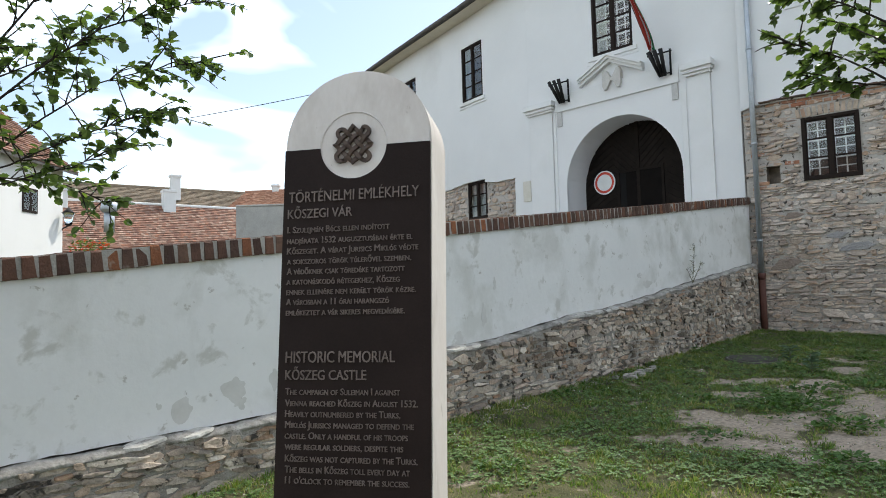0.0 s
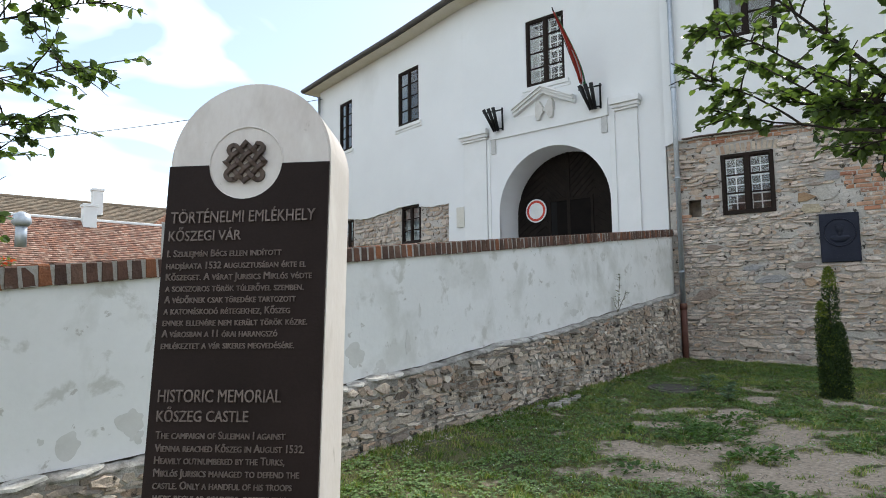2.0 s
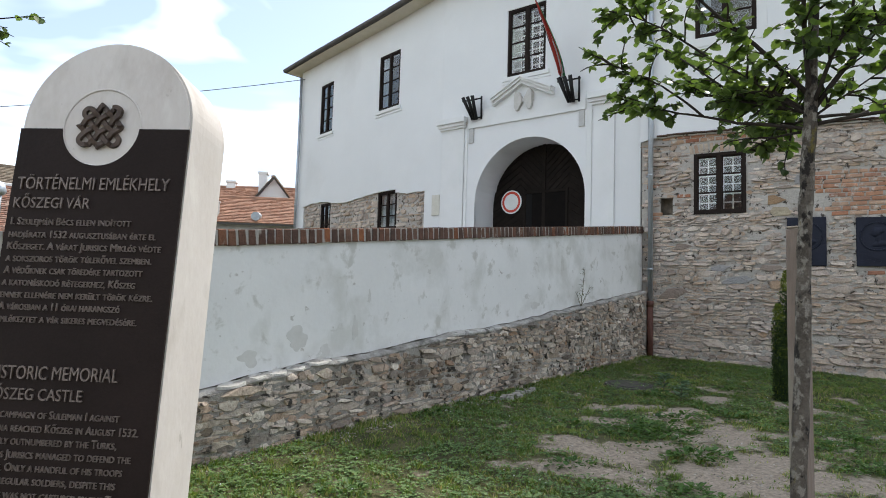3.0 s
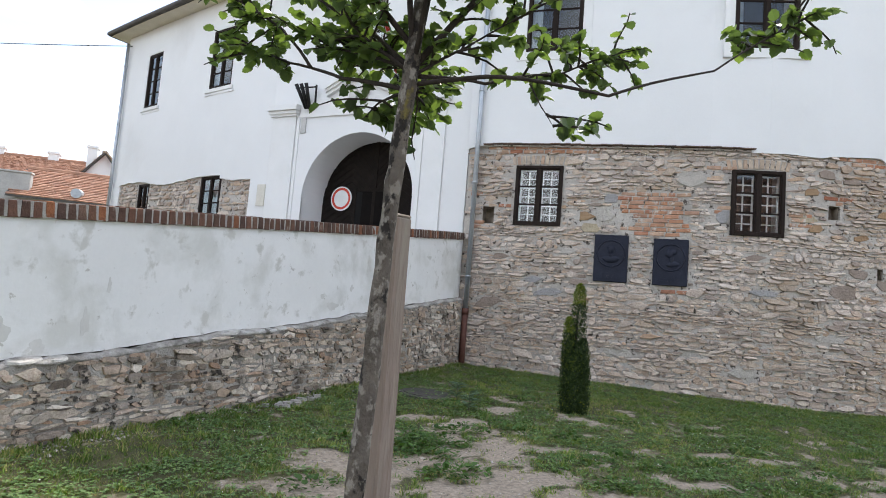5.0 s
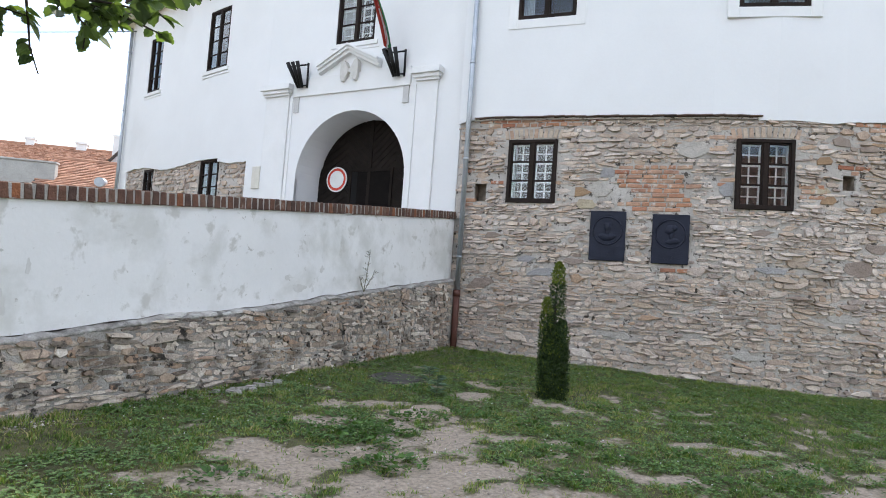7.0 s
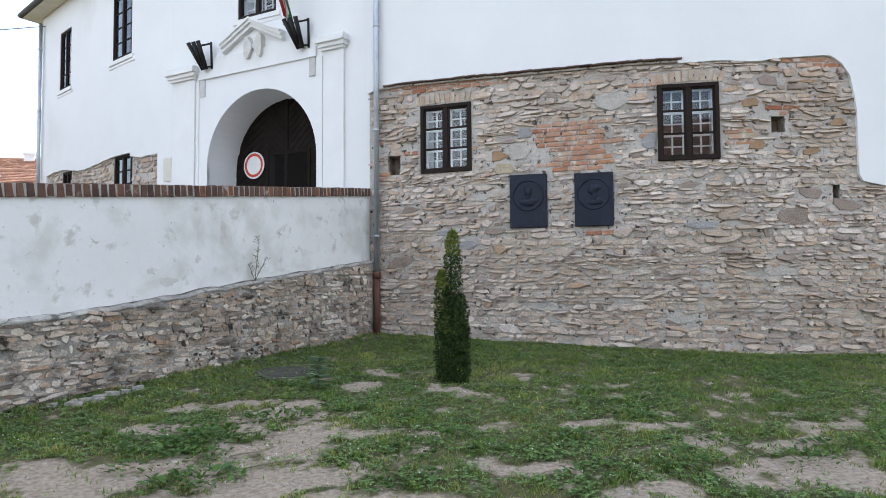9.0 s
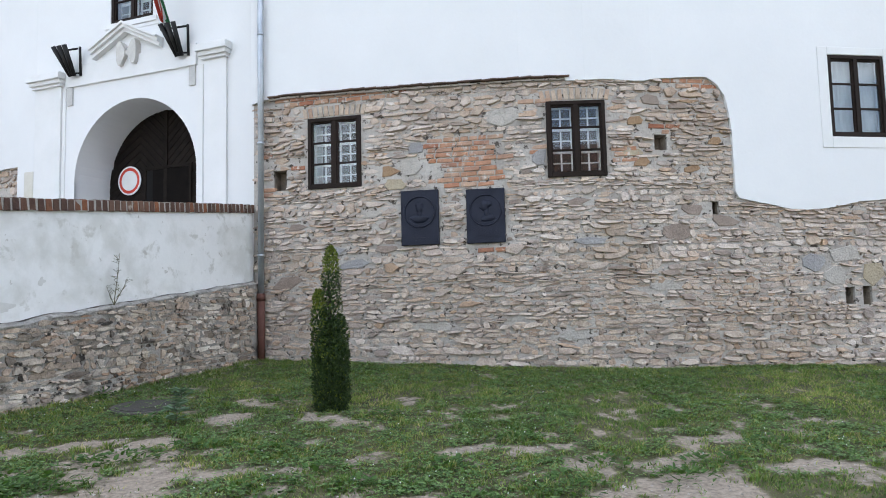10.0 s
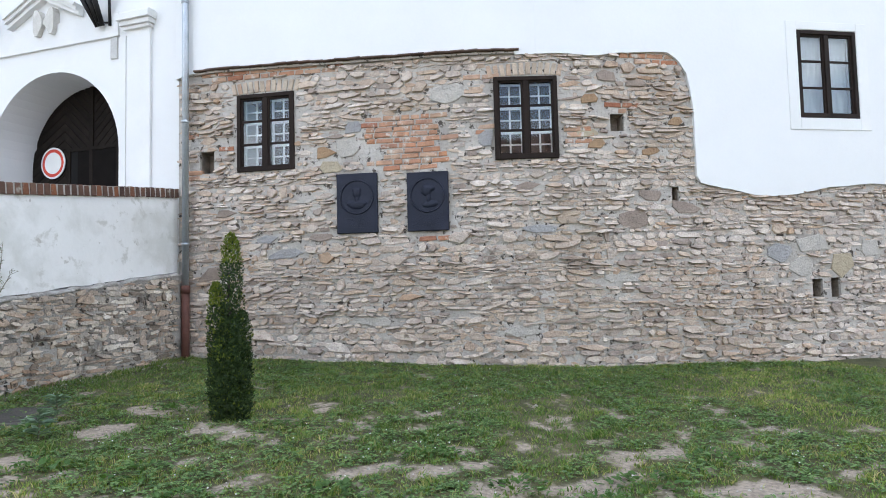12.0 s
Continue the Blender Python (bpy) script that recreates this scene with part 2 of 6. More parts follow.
def layer(run, s0, s1, zb, zt, holes, front, back, step=0.25, extra=()):
    """A sheet of wall along run from offset front to offset back, from zb(s) up to zt(s), with rectangular holes (s0, s1, z0, z1)."""
    cuts = sorted({round(v, 4) for v in [s0, s1, *extra, *[v for v in run.s if s0 < v < s1], *[v for h in holes for v in h[:2] if s0 < v < s1], *np.arange(s0, s1, step)]})
    bm = bmesh.new()
    for a, b in zip(cuts, cuts[1:]):
        if b - a < 1e-4:
            continue
        mid = (a + b) / 2
        spans = [((zb(a), zb(b)), (zt(a), zt(b)))]
        for h in sorted(holes, key=lambda h: h[2]):
            if h[0] - 1e-5 <= mid <= h[1] + 1e-5:
                cut = []
                for lo, hi in spans:
                    if h[2] > max(lo):
                        cut.append((lo, (min(h[2], hi[0]), min(h[2], hi[1]))))
                    if h[3] < min(hi):
                        cut.append(((max(h[3], lo[0]), max(h[3], lo[1])), hi))
                spans = cut
        for lo, hi in spans:
            q = [run.pt(s, o, z) for o in (front, back) for s, z in ((a, lo[0]), (b, lo[1]), (b, hi[1]), (a, hi[0]))]
            v = [bm.verts.new(p) for p in q]
            for f in ((0, 1, 2, 3), (7, 6, 5, 4), (0, 4, 5, 1), (3, 2, 6, 7), (0, 3, 7, 4), (1, 5, 6, 2)):
                bm.faces.new([v[i] for i in f])
    bmesh.ops.remove_doubles(bm, verts=bm.verts, dist=0.0005)
    # walls between neighbouring columns are inner faces: drop the doubled ones
    bm.verts.index_update()
    seen = {}
    for f in bm.faces:
        seen.setdefault(tuple(sorted(v.index for v in f.verts)), []).append(f)
    bmesh.ops.delete(bm, geom=[f for fs in seen.values() if len(fs) > 1 for f in fs], context="FACES_ONLY")
    bmesh.ops.recalc_face_normals(bm, faces=bm.faces)
    return bm


def lerp_table(table):
    xs, ys = [a for a, _ in table], [b for _, b in table]
    return lambda s: float(np.interp(s, xs, ys))


def ground_z(x, y):
    yy = min(max(y, -6.0), 13.0)
    return 0.054 * yy - 0.07


WALL = Run([(5.62, 11.42), (7.0, 10.36), (8.0, 9.62), (9.0, 8.9), (9.8, 8.42), (10.7, 8.05), (11.7, 7.72), (13.0, 7.3), (14.5, 6.85), (20.0, 5.2)], 1)
FACADE = Run([(5.65, 11.55), (2.19, 15.01), (0.94, 16.72), (-0.9, 19.6), (-1.8, 21.05)], -1)
RAMP = Run([(5.62, 11.37), (-4.98, 0.77)], -1)

# ---- ground ----
BARE = [(3.82, 5.79, 0.50, 0.45), (3.66, 5.25, 0.34, 0.28), (4.33, 5.86, 0.3, 0.14), (2.68, 5.40, 0.42, 0.28), (3.11, 6.38, 0.30, 0.13), (4.81, 7.45, 0.20, 0.16), (3.55, 7.05, 0.38, 0.12), (4.07, 5.0, 0.34, 0.15), (6.88, 4.25, 0.36, 0.22), (7.14, 4.86, 0.28, 0.16),
        (7.30, 4.15, 0.34, 0.22), (7.56, 4.75, 0.28, 0.14), (6.93, 5.39, 0.34, 0.10), (5.51, 4.76, 0.24, 0.09), (5.90, 4.22, 0.34, 0.10), (8.26, 5.07, 0.30, 0.14), (6.37, 5.64, 0.26, 0.08), (8.3, 4.22, 0.36, 0.12), (9.14, 4.16, 0.26, 0.10),
        (3.25, 4.62, 0.66, 0.36), (3.98, 6.30, 0.34, 0.42), (2.56, 5.50, 0.45, 0.30), (2.40, 4.95, 0.44, 0.25), (3.15, 6.99, 0.18, 0.14), (4.08, 4.48, 0.36, 0.25), (2.89, 4.55, 0.40, 0.26), (4.15, 6.85, 0.22, 0.16), (5.3, 4.0, 0.7, 0.16)]


def bareness(x, y):
    """0: grass, 1: trodden earth."""
    wob = noise.noise(Vector((x * 1.7, y * 1.7, 3.1))) * 0.6 + noise.noise(Vector((x * 4.3, y * 4.3, 7.7))) * 0.8 + noise.noise(Vector((x * 11, y * 11, 2.2))) * 0.5
    best = 0.0
    for cx, cy, rx, ry in BARE:
        d = math.hypot((x - cx) / rx, (y - cy) / ry)
        best = max(best, min(1.0, 1.75 - 0.95 * d))
    if x > 4.0:
        # thin dry turf away from the castle wall
        best = max(best, 0.30 * min(1.0, max(0.0, (13.6 - 0.68 * x - y) / 1.6)))
    v = 1.15 * best + 1.15 * wob - 0.38
    return min(1.0, max(0.0, v * 0.75 + 0.12 + 0.3 * noise.noise(Vector((x * 11, y * 11, 1.3)))))


def build_ground():
    xs = np.concatenate([[-900, -300, -100, -40, -15, -9], np.arange(-6, 15.01, 0.09), [17, 22, 40, 100, 300, 900]])
    ys = np.concatenate([[-900, -300, -100, -40, -15, -8, -5, -3.5], np.arange(-2.5, 12.01, 0.09), [13, 16, 22, 40, 100, 300, 900]])
    nx, ny = len(xs), len(ys)
    verts, bare = [], []
    for y in ys:
        for x in xs:
            near = -6 <= x <= 15 and -2.5 <= y <= 12
            z = ground_z(x, y)
            if near:
                z += 0.025 * noise.noise(Vector((x * 0.9, y * 0.9, 0))) + 0.010 * noise.noise(Vector((x * 4, y * 4, 5)))
            verts.append((x, y, z))
            bare.append(bareness(x, y) if near else 0.0)
    faces = [(j * nx + i, j * nx + i + 1, (j + 1) * nx + i + 1, (j + 1) * nx + i) for j in range(ny - 1) for i in range(nx - 1)]
    me = bpy.data.meshes.new("ground")
    me.from_pydata(verts, [], faces)
    at = me.attributes.new("bare", "FLOAT", "POINT")
    at.data.foreach_set("value", bare)
    me.polygons.foreach_set("use_smooth", [True] * len(faces))
    m = surf("turf_and_earth", [(0.045, 0.052, 0.02), (0.135, 0.122, 0.056)], 3.0, 0.95, 0.9, 60)
    t = m.node_tree
    b = t.nodes["Principled BSDF"]
    old = b.inputs["Base Color"].links[0].from_socket
    attr = t.nodes.new("ShaderNodeAttribute")
    attr.attribute_name = "bare"
    geo = t.nodes.new("ShaderNodeNewGeometry")
    n1 = t.nodes.new("ShaderNodeTexNoise")
    n1.inputs["Scale"].default_value, n1.inputs["Detail"].default_value = 14, 8
    t.links.new(geo.outputs["Position"], n1.inputs["Vector"])
    add = t.nodes.new("ShaderNodeMath")
    add.operation = "MULTIPLY_ADD"
    t.links.new(n1.outputs["Fac"], add.inputs[0])
    add.inputs[1].default_value = 0.9
    t.links.new(attr.outputs["Fac"], add.inputs[2])
    r = t.nodes.new("ShaderNodeValToRGB")
    r.color_ramp.elements[0].position, r.color_ramp.elements[1].position = 0.72, 1.15
    t.links.new(add.outputs[0], r.inputs["Fac"])
    n2 = t.nodes.new("ShaderNodeTexNoise")
    n2.inputs["Scale"].default_value, n2.inputs["Detail"].default_value = 30, 8
    t.links.new(geo.outputs["Position"], n2.inputs["Vector"])
    soil = t.nodes.new("ShaderNodeValToRGB")
    e = soil.color_ramp.elements
    e[0].position, e[0].color = 0.3, (0.22, 0.178, 0.135, 1)
    e[1].position, e[1].color = 0.7, (0.42, 0.345, 0.268, 1)
    t.links.new(n2.outputs["Fac"], soil.inputs["Fac"])
    mx = t.nodes.new("ShaderNodeMix")
    mx.data_type = "RGBA"
    t.links.new(r.outputs["Color"], mx.inputs[0])
    t.links.new(old, mx.inputs[6])
    t.links.new(soil.outputs["Color"], mx.inputs[7])
    t.links.new(mx.outputs[2], b.inputs["Base Color"])
    me.materials.append(m)
    return tagged(new("ground", me), "uneven lawn with worn patches of pale bare earth", "ground", kind="structure")


ground = build_ground()

# ---- castle walls ----
EAVE = 9.3
eave_z = lambda s: 9.3 - 0.55 * min(1.0, max(0.0, s / 7.0))
W_WIN = {"w1": (0.93, 1.79, 3.13, 4.23), "w2": (4.58, 5.42, 3.10, 4.20), "w3": (8.90, 9.84, 3.67, 4.92), "w4": (0.96, 1.98, 6.38, 8.0), "w5": (4.52, 5.56, 6.30, 8.0), "w6": (9.0, 10.0, 6.30, 8.0)}
W_HOLES = [(0.34, 0.56, 3.14, 3.46), (6.13, 6.32, 3.46, 3.69), (6.96, 7.06, 2.42, 2.71), (8.97, 9.13, 1.18, 1.43), (9.26, 9.41, 1.17, 1.44)]
F_WIN = {"u1": (10.0, 10.77, 6.43, 7.98), "u2": (6.58, 7.49, 6.48, 7.99), "gw": (2.11, 3.08, 6.46, 8.0), "low1": (9.98, 10.57, 3.25, 4.25), "low2": (6.60, 7.42, 3.25, 4.26)}
GATE = (1.155, 3.885, 1.6, 5.2)
GATE_C, GATE_R, GATE_SPRING = 2.52, 1.365, 3.665

stone_top = lerp_table([(0, 4.54), (0.3, 4.60), (0.46, 4.62), (2.45, 4.58), (4.86, 4.54), (4.88, 4.49), (5.4, 4.50), (6.0, 4.47), (6.5, 4.53), (6.95, 4.53), (7.1, 4.45), (7.22, 4.25), (7.27, 4.0), (7.30, 3.74), (7.27 + 0.035, 2.85), (7.35, 2.76), (7.7, 2.68), (8.1, 2.60), (8.4, 2.57), (8.8, 2.60), (9.3, 2.70), (10.0, 2.75), (10.6, 2.70), (12, 2.72), (15.8, 2.7)])


def wavy(s, k):
    return 0.02 * noise.noise(Vector((s * 3.0, k, 0))) + 0.008 * noise.noise(Vector((s * 11.0, k, 4)))


def wall_base(s):
    p = WALL.at(s)[0]
    return ground_z(p.x, p.y) - 0.3


def plaster_bottom(s):
    return stone_top(s) + wavy(s, 1.0)


fine = [round(v, 3) for v in np.arange(0, 15.6, 0.08)] + [7.22, 7.27, 7.30, 7.305, 4.86, 4.88]
w_rects = list(W_WIN.values())
wall_core = mesh_ob("wall_stone", layer(WALL, 0, WALL.length, wall_base, lambda s: EAVE, w_rects + W_HOLES, 0.0, -0.55), m_mortar)
tagged(wall_core, "rubble stone castle wall bedded in pale lime mortar", "wall", kind="structure")
wall_plaster = mesh_ob("wall_plaster", layer(WALL, -0.02, WALL.length, plaster_bottom, lambda s: EAVE, w_rects, 0.05, -0.01, extra=fine), m_white)
tagged(wall_plaster, "smooth white plastered upper castle wall with a wavy lower edge", "wall", kind="structure")


def facade_bottom(s):
    return 1.5 if s < 5.46 else 4.16 + 0.06 * math.sin(s * 1.9) + 0.10 * min(1, max(0, (s - 6) / 5)) + wavy(s, 2.0) * 2


f_rects = list(F_WIN.values())
facade_core = mesh_ob("wall_gate_side", layer(FACADE, 0, FACADE.length, lambda s: 0.2, eave_z, f_rects + [(GATE[0] - 0.03, GATE[1] + 0.03, GATE[2], GATE[3])], -0.06, -0.95), m_mortar)
tagged(facade_core, "castle wall with exposed rubble under the plaster", "wall", kind="structure")
facade_plaster = mesh_ob("wall_gate_plaster", layer(FACADE, 0, FACADE.length, facade_bottom, eave_z, f_rects + [GATE], 0.0, -0.07, extra=[round(v, 3) for v in np.arange(5.46, 12.1, 0.08)] + [5.455, 5.46]), m_white)
tagged(facade_plaster, "white plastered castle facade above the gate ramp", "wall", kind="structure")
# far end of the castle, turning away
END = Run([FACADE.pt(FACADE.length, 0, 0).to_2d(), (4.5, 25.0)], -1)
end_wall = mesh_ob("wall_far_end", layer(END, 0.002, END.length, lambda s: 0.2, lambda s: eave_z(12.1), [], 0.0, -0.5, step=3), m_white)
tagged(end_wall, "white plastered end wall of the castle", "wall", kind="structure")


# castle roof with a dark eave along both fronts
m_soffit = surf("cream_eave_soffit", [(0.58, 0.53, 0.42), (0.66, 0.61, 0.50)], 3, 0.85)


def build_castle_roof():
    roof = thing("castle_roof", pose(0, 0, 0), "castle roof of brown tiles with dark overhanging eave", "roof", kind="structure")
    line = [WALL.pt(s, 0.42, EAVE) for s in (15, 10, 7, 4.2, 2, 0)] + [FACADE.pt(s, 0.42, eave_z(s)) for s in (0.6, 2.5, 4.9, 7, 8.5, 10.4, 12.45)] + [END.pt(0.5, 0.4, eave_z(12.1)), END.pt(6, 0.4, eave_z(12.1))]
    ridge = Vector((10, 20, 13.5))
    bm = bmesh.new()
    lo = [bm.verts.new(p) for p in line]
    up = [bm.verts.new(p + Vector((0, 0, 0.08))) for p in line]
    hi = [bm.verts.new(p.lerp(ridge, 0.55) + Vector((0, 0, 0.9))) for p in line]
    for i in range(len(line) - 1):
        bm.faces.new((lo[i], lo[i + 1], up[i + 1], up[i]))
        bm.faces.new((up[i], up[i + 1], hi[i + 1], hi[i]))
    part("eave", bm, m_eave, roof)
    bm = bmesh.new()
    for i in range(len(line) - 1):
        a, b = line[i].lerp(ridge, 0.06), line[i + 1].lerp(ridge, 0.06)
        bm.faces.new([bm.verts.new(p - Vector((0, 0, 0.004))) for p in (line[i + 1], line[i], Vector((a.x, a.y, line[i].z + 0.02)), Vector((b.x, b.y, line[i + 1].z + 0.02)))])
    part("soffit", bm, m_soffit, roof)
    bm = bmesh.new()
    tube(bm, [p + Vector((0, 0, 0.06)) + (p - ridge).to_2d().to_3d().normalized() * 0.06 for p in line[5:]], 0.07, 8)
    part("gutter", bm, m_eave, roof, smooth=True)
    return roof


build_castle_roof()


# ---- gate ----
def arch_pts(r, z0, n=28):
    """Arch outline from the foot at the plus side, over, to the foot at the minus side, in (x, z) about its middle."""
    return [(r, z0)] + [(r * math.cos(math.pi * k / n), GATE_SPRING + r * math.sin(math.pi * k / n)) for k in range(n + 1)] + [(-r, z0)]


def build_gate():
    at = FACADE.mat(GATE_C, 0.0)
    # masonry between the square opening and the arch
    bm = bmesh.new()
    pts = arch_pts(GATE_R, 1.6)
    for y0, flip in ((0.0, False), (0.95, True)):
        for a, b in zip(pts[1:-1], pts[2:-1]):
            q = [(a[0], y0, a[1]), (b[0], y0, b[1]), (b[0], y0, 5.2), (a[0], y0, 5.2)]
            f = bm.faces.new([bm.verts.new(v) for v in q])
    for a, b in zip(pts, pts[1:]):
        f = bm.faces.new([bm.verts.new(v) for v in ((a[0], 0.0, a[1]), (a[0], 0.95, a[1]), (b[0], 0.95, b[1]), (b[0], 0.0, b[1]))])
    bmesh.ops.remove_doubles(bm, verts=bm.verts, dist=0.001)
    bmesh.ops.recalc_face_normals(bm, faces=bm.faces)
    ob = mesh_ob("gate_arch", bm, m_white)
    ob.matrix_basis = at
    tagged(ob, "deep white plastered round arch of the castle gate", "arch", kind="structure")
    return at


GATE_M = build_gate()


# ---- path under the walker ----
def path_edge(x):
    return 0.36 * x + 0.75 - 0.28 * max(0.0, x - 5.8)


def build_path():
    bm = bmesh.new()
    rows = []
    for x in np.arange(-14, 30, 0.5):
        e = path_edge(x) + 0.05 * noise.noise(Vector((x * 1.3, 0, 9)))
        rows.append([bm.verts.new((x, y, ground_z(x, y) + 0.032)) for y in (e - 2.6, e - 1.3, e)] + [bm.verts.new((x, e + 0.04, ground_z(x, e) - 0.05))])
    for a, b in zip(rows, rows[1:]):
        for k in range(3):
            bm.faces.new((a[k], b[k], b[k + 1], a[k + 1]))
    bmesh.ops.recalc_face_normals(bm, faces=bm.faces)
    ob = mesh_ob("pavement", bm, surf("grey_gravel_path", [(0.15, 0.15, 0.15), (0.26, 0.26, 0.255)], 8, 0.95, 0.8, 90))
    return tagged(ob, "grey gravel footpath beside the lawn", "path", kind="structure")


build_path()

# ---- ramp wall ----
COP_Z = lambda r: 2.81 - 0.1105 * r
ledge = lerp_table([(0, 1.74), (3.0, 1.39), (4.8, 1.16), (5.95, 1.08), (7.2, 0.92), (7.9, 0.88), (8.6, 0.79), (9.2, 0.69), (9.45, 0.59), (9.7, 0.56), (11.4, 0.53), (15, 0.45)])


def ramp_ledge(r):
    return ledge(r) + wavy(r, 9.0)


def ramp_foot(r):
    p = RAMP.at(r)[0]
    return ground_z(p.x, p.y) - 0.3


RL = 14.9
ramp_plaster = mesh_ob("ramp_wall_plaster", layer(RAMP, 0.03, RL, lambda r: ramp_ledge(r) + 0.01, COP_Z, [], 0.0, -0.34, extra=[round(v, 3) for v in np.arange(0.03, RL, 0.1)]), m_ramp)
tagged(ramp_plaster, "stained white plastered parapet wall of the ramp", "wall", kind="structure")
ramp_core = mesh_ob("ramp_wall_base", layer(RAMP, 0.03, RL, ramp_foot, lambda r: ramp_ledge(r) - 0.03, [], 0.11, -0.3, extra=[round(v, 3) for v in np.arange(0.2, RL, 0.1)]), m_ramp_mortar)
tagged(ramp_core, "rubble stone base under the ramp wall", "wall", kind="structure")


def build_ledge():
    """Rough mortar slope on top of the stone base."""
    bm = bmesh.new()
    rows = []
    for r in np.arange(0.12, RL, 0.06):
        w = 0.112 + 0.03 * noise.noise(Vector((r * 2.3, 2, 0))) + 0.024 * noise.noise(Vector((r * 9, 5, 0)))
        z = ramp_ledge(r)
        k = 0.02 * noise.noise(Vector((r * 6, 8, 1))) + 0.012 * noise.noise(Vector((r * 17, 3, 1)))
        rows.append([bm.verts.new(RAMP.pt(r, o, z + dz)) for o, dz in ((-0.05, -0.02), (0.012, 0.004 + k), (w * 0.6, 0.006 + k), (w, -0.018 + k), (w + 0.004, -0.04), (0.0, -0.05))])
    for a, b in zip(rows, rows[1:]):
        for i in range(5):
            bm.faces.new((a[i], a[i + 1], b[i + 1], b[i]))
    bmesh.ops.recalc_face_normals(bm, faces=bm.faces)
    ob = mesh_ob("ramp_ledge", bm, m_mortar_pale, smooth=True)
    return tagged(ob, "pale crumbling mortar ledge on the stone base", "ledge", kind="structure")


build_ledge()


def build_ledge_slabs():
    """Flat whitish capping stones lying on the ledge."""
    rng = random.Random(61)
    m_slab = surf("whitish_ledge_slab", [(0.42, 0.40, 0.36), (0.58, 0.56, 0.52)], 8.0, 0.9, 0.9, 24, stain=[((0.34, 0.32, 0.28), 5.0, 0.58, 0.72)])
    for a, b in ((4.85, 5.75), (7.5, 8.7), (10.2, 10.7)):
        r = a
        while r < b:
            w = rng.uniform(0.16, 0.34)
            bm = bmesh.new()
            n = 9
            ring = [(w / 2 * math.cos(2 * math.pi * k / n) * rng.uniform(0.8, 1.1), 0.075 * math.sin(2 * math.pi * k / n) * rng.uniform(0.8, 1.15)) for k in range(n)]
            lo = [bm.verts.new((x, y, 0.0)) for x, y in ring]
            hi = [bm.verts.new((x * 0.94, y * 0.92, 0.016 + rng.uniform(-0.004, 0.005))) for x, y in ring]
            bm.faces.new(lo[::-1]), bm.faces.new(hi)
            for k in range(n):
                bm.faces.new((lo[k], lo[(k + 1) % n], hi[(k + 1) % n], hi[k]))
            ob = part("ledge_slab", bm, m_slab, ramp_core, "flat whitish capping stone")
            ob.matrix_basis = RAMP.mat(r + w / 2, ramp_ledge(r + w / 2) - 0.012, 0.06) @ pose(0, 0, 0, 8, -6.3, rng.uniform(-6, 6))
            r += w * 0.98


build_ledge_slabs()


PEELS = [(8.06, 1.09, 0.20, 0.20), (8.54, 0.94, 0.17, 0.10), (7.36, 1.18, 0.08, 0.20), (7.18, 1.47, 0.05, 0.11), (7.73, 0.97, 0.10, 0.12), (10.39, 0.69, 0.14, 0.13), (10.01, 0.79, 0.15, 0.15), (9.97, 0.68, 0.11, 0.07), (9.69, 0.82, 0.08, 0.14),
         (10.53, 0.74, 0.04, 0.04), (4.20, 1.54, 0.09, 0.05), (3.95, 1.42, 0.18, 0.10), (3.56, 1.68, 0.07, 0.08), (6.27, 1.77, 0.06, 0.05)]


def build_peels():
    """Shallow scars where the top coat has come off."""
    rng = random.Random(51)
    m_scar = surf("bare_grey_render", [(0.56, 0.545, 0.505), (0.64, 0.625, 0.59)], 6.0, 0.95, 0.1, 25, grain=0.08)
    for r, z, w, h in PEELS:
        bm = bmesh.new()
        ph = rng.random() * 9
        ring = []
        for k in range(26):
            a = 2 * math.pi * k / 26
            q = 0.5 * (1 + 0.75 * noise.noise(Vector((math.cos(a) * 1.3 + ph, math.sin(a) * 1.3, ph))))
            ring.append((w * q * math.cos(a), h * q * math.sin(a)))
        prism(bm, ring, -0.0015, 0.004)
        bmesh.ops.recalc_face_normals(bm, faces=bm.faces)
        ob = part("plaster_scar", bm, m_scar, ramp_plaster, "grey scar in the white plaster")
        ob.matrix_basis = RAMP.mat(r, z, 0.0)


build_peels()


def build_ramp_deck():
    """The sloping way behind the parapet, up to the gate."""
    bm = bmesh.new()
    rows = []
    for r in (0.0, 5, 10, 14.9):
        rows.append([bm.verts.new(RAMP.pt(r, o, COP_Z(r) - 0.85)) for o in (-0.33, -6.5)])
    for a, b in zip(rows, rows[1:]):
        bm.faces.new((a[0], b[0], b[1], a[1]))
    ob = mesh_ob("ramp_deck", bm, surf("ramp_paving", [(0.24, 0.22, 0.2), (0.34, 0.32, 0.29)], 3.0, 0.9, 0.5, 30))
    return tagged(ob, "sloping paved way up to the castle gate", "pavement", kind="structure")


build_ramp_deck()

# ---- windows ----
# Pale curtain cloth; full-width ones also imitate sky reflected in the panes.
m_curtain = surf("curtain_and_sky_reflection", [(0.36, 0.38, 0.40), (0.50, 0.52, 0.53)], 4.0, 0.9, grain=0.05)

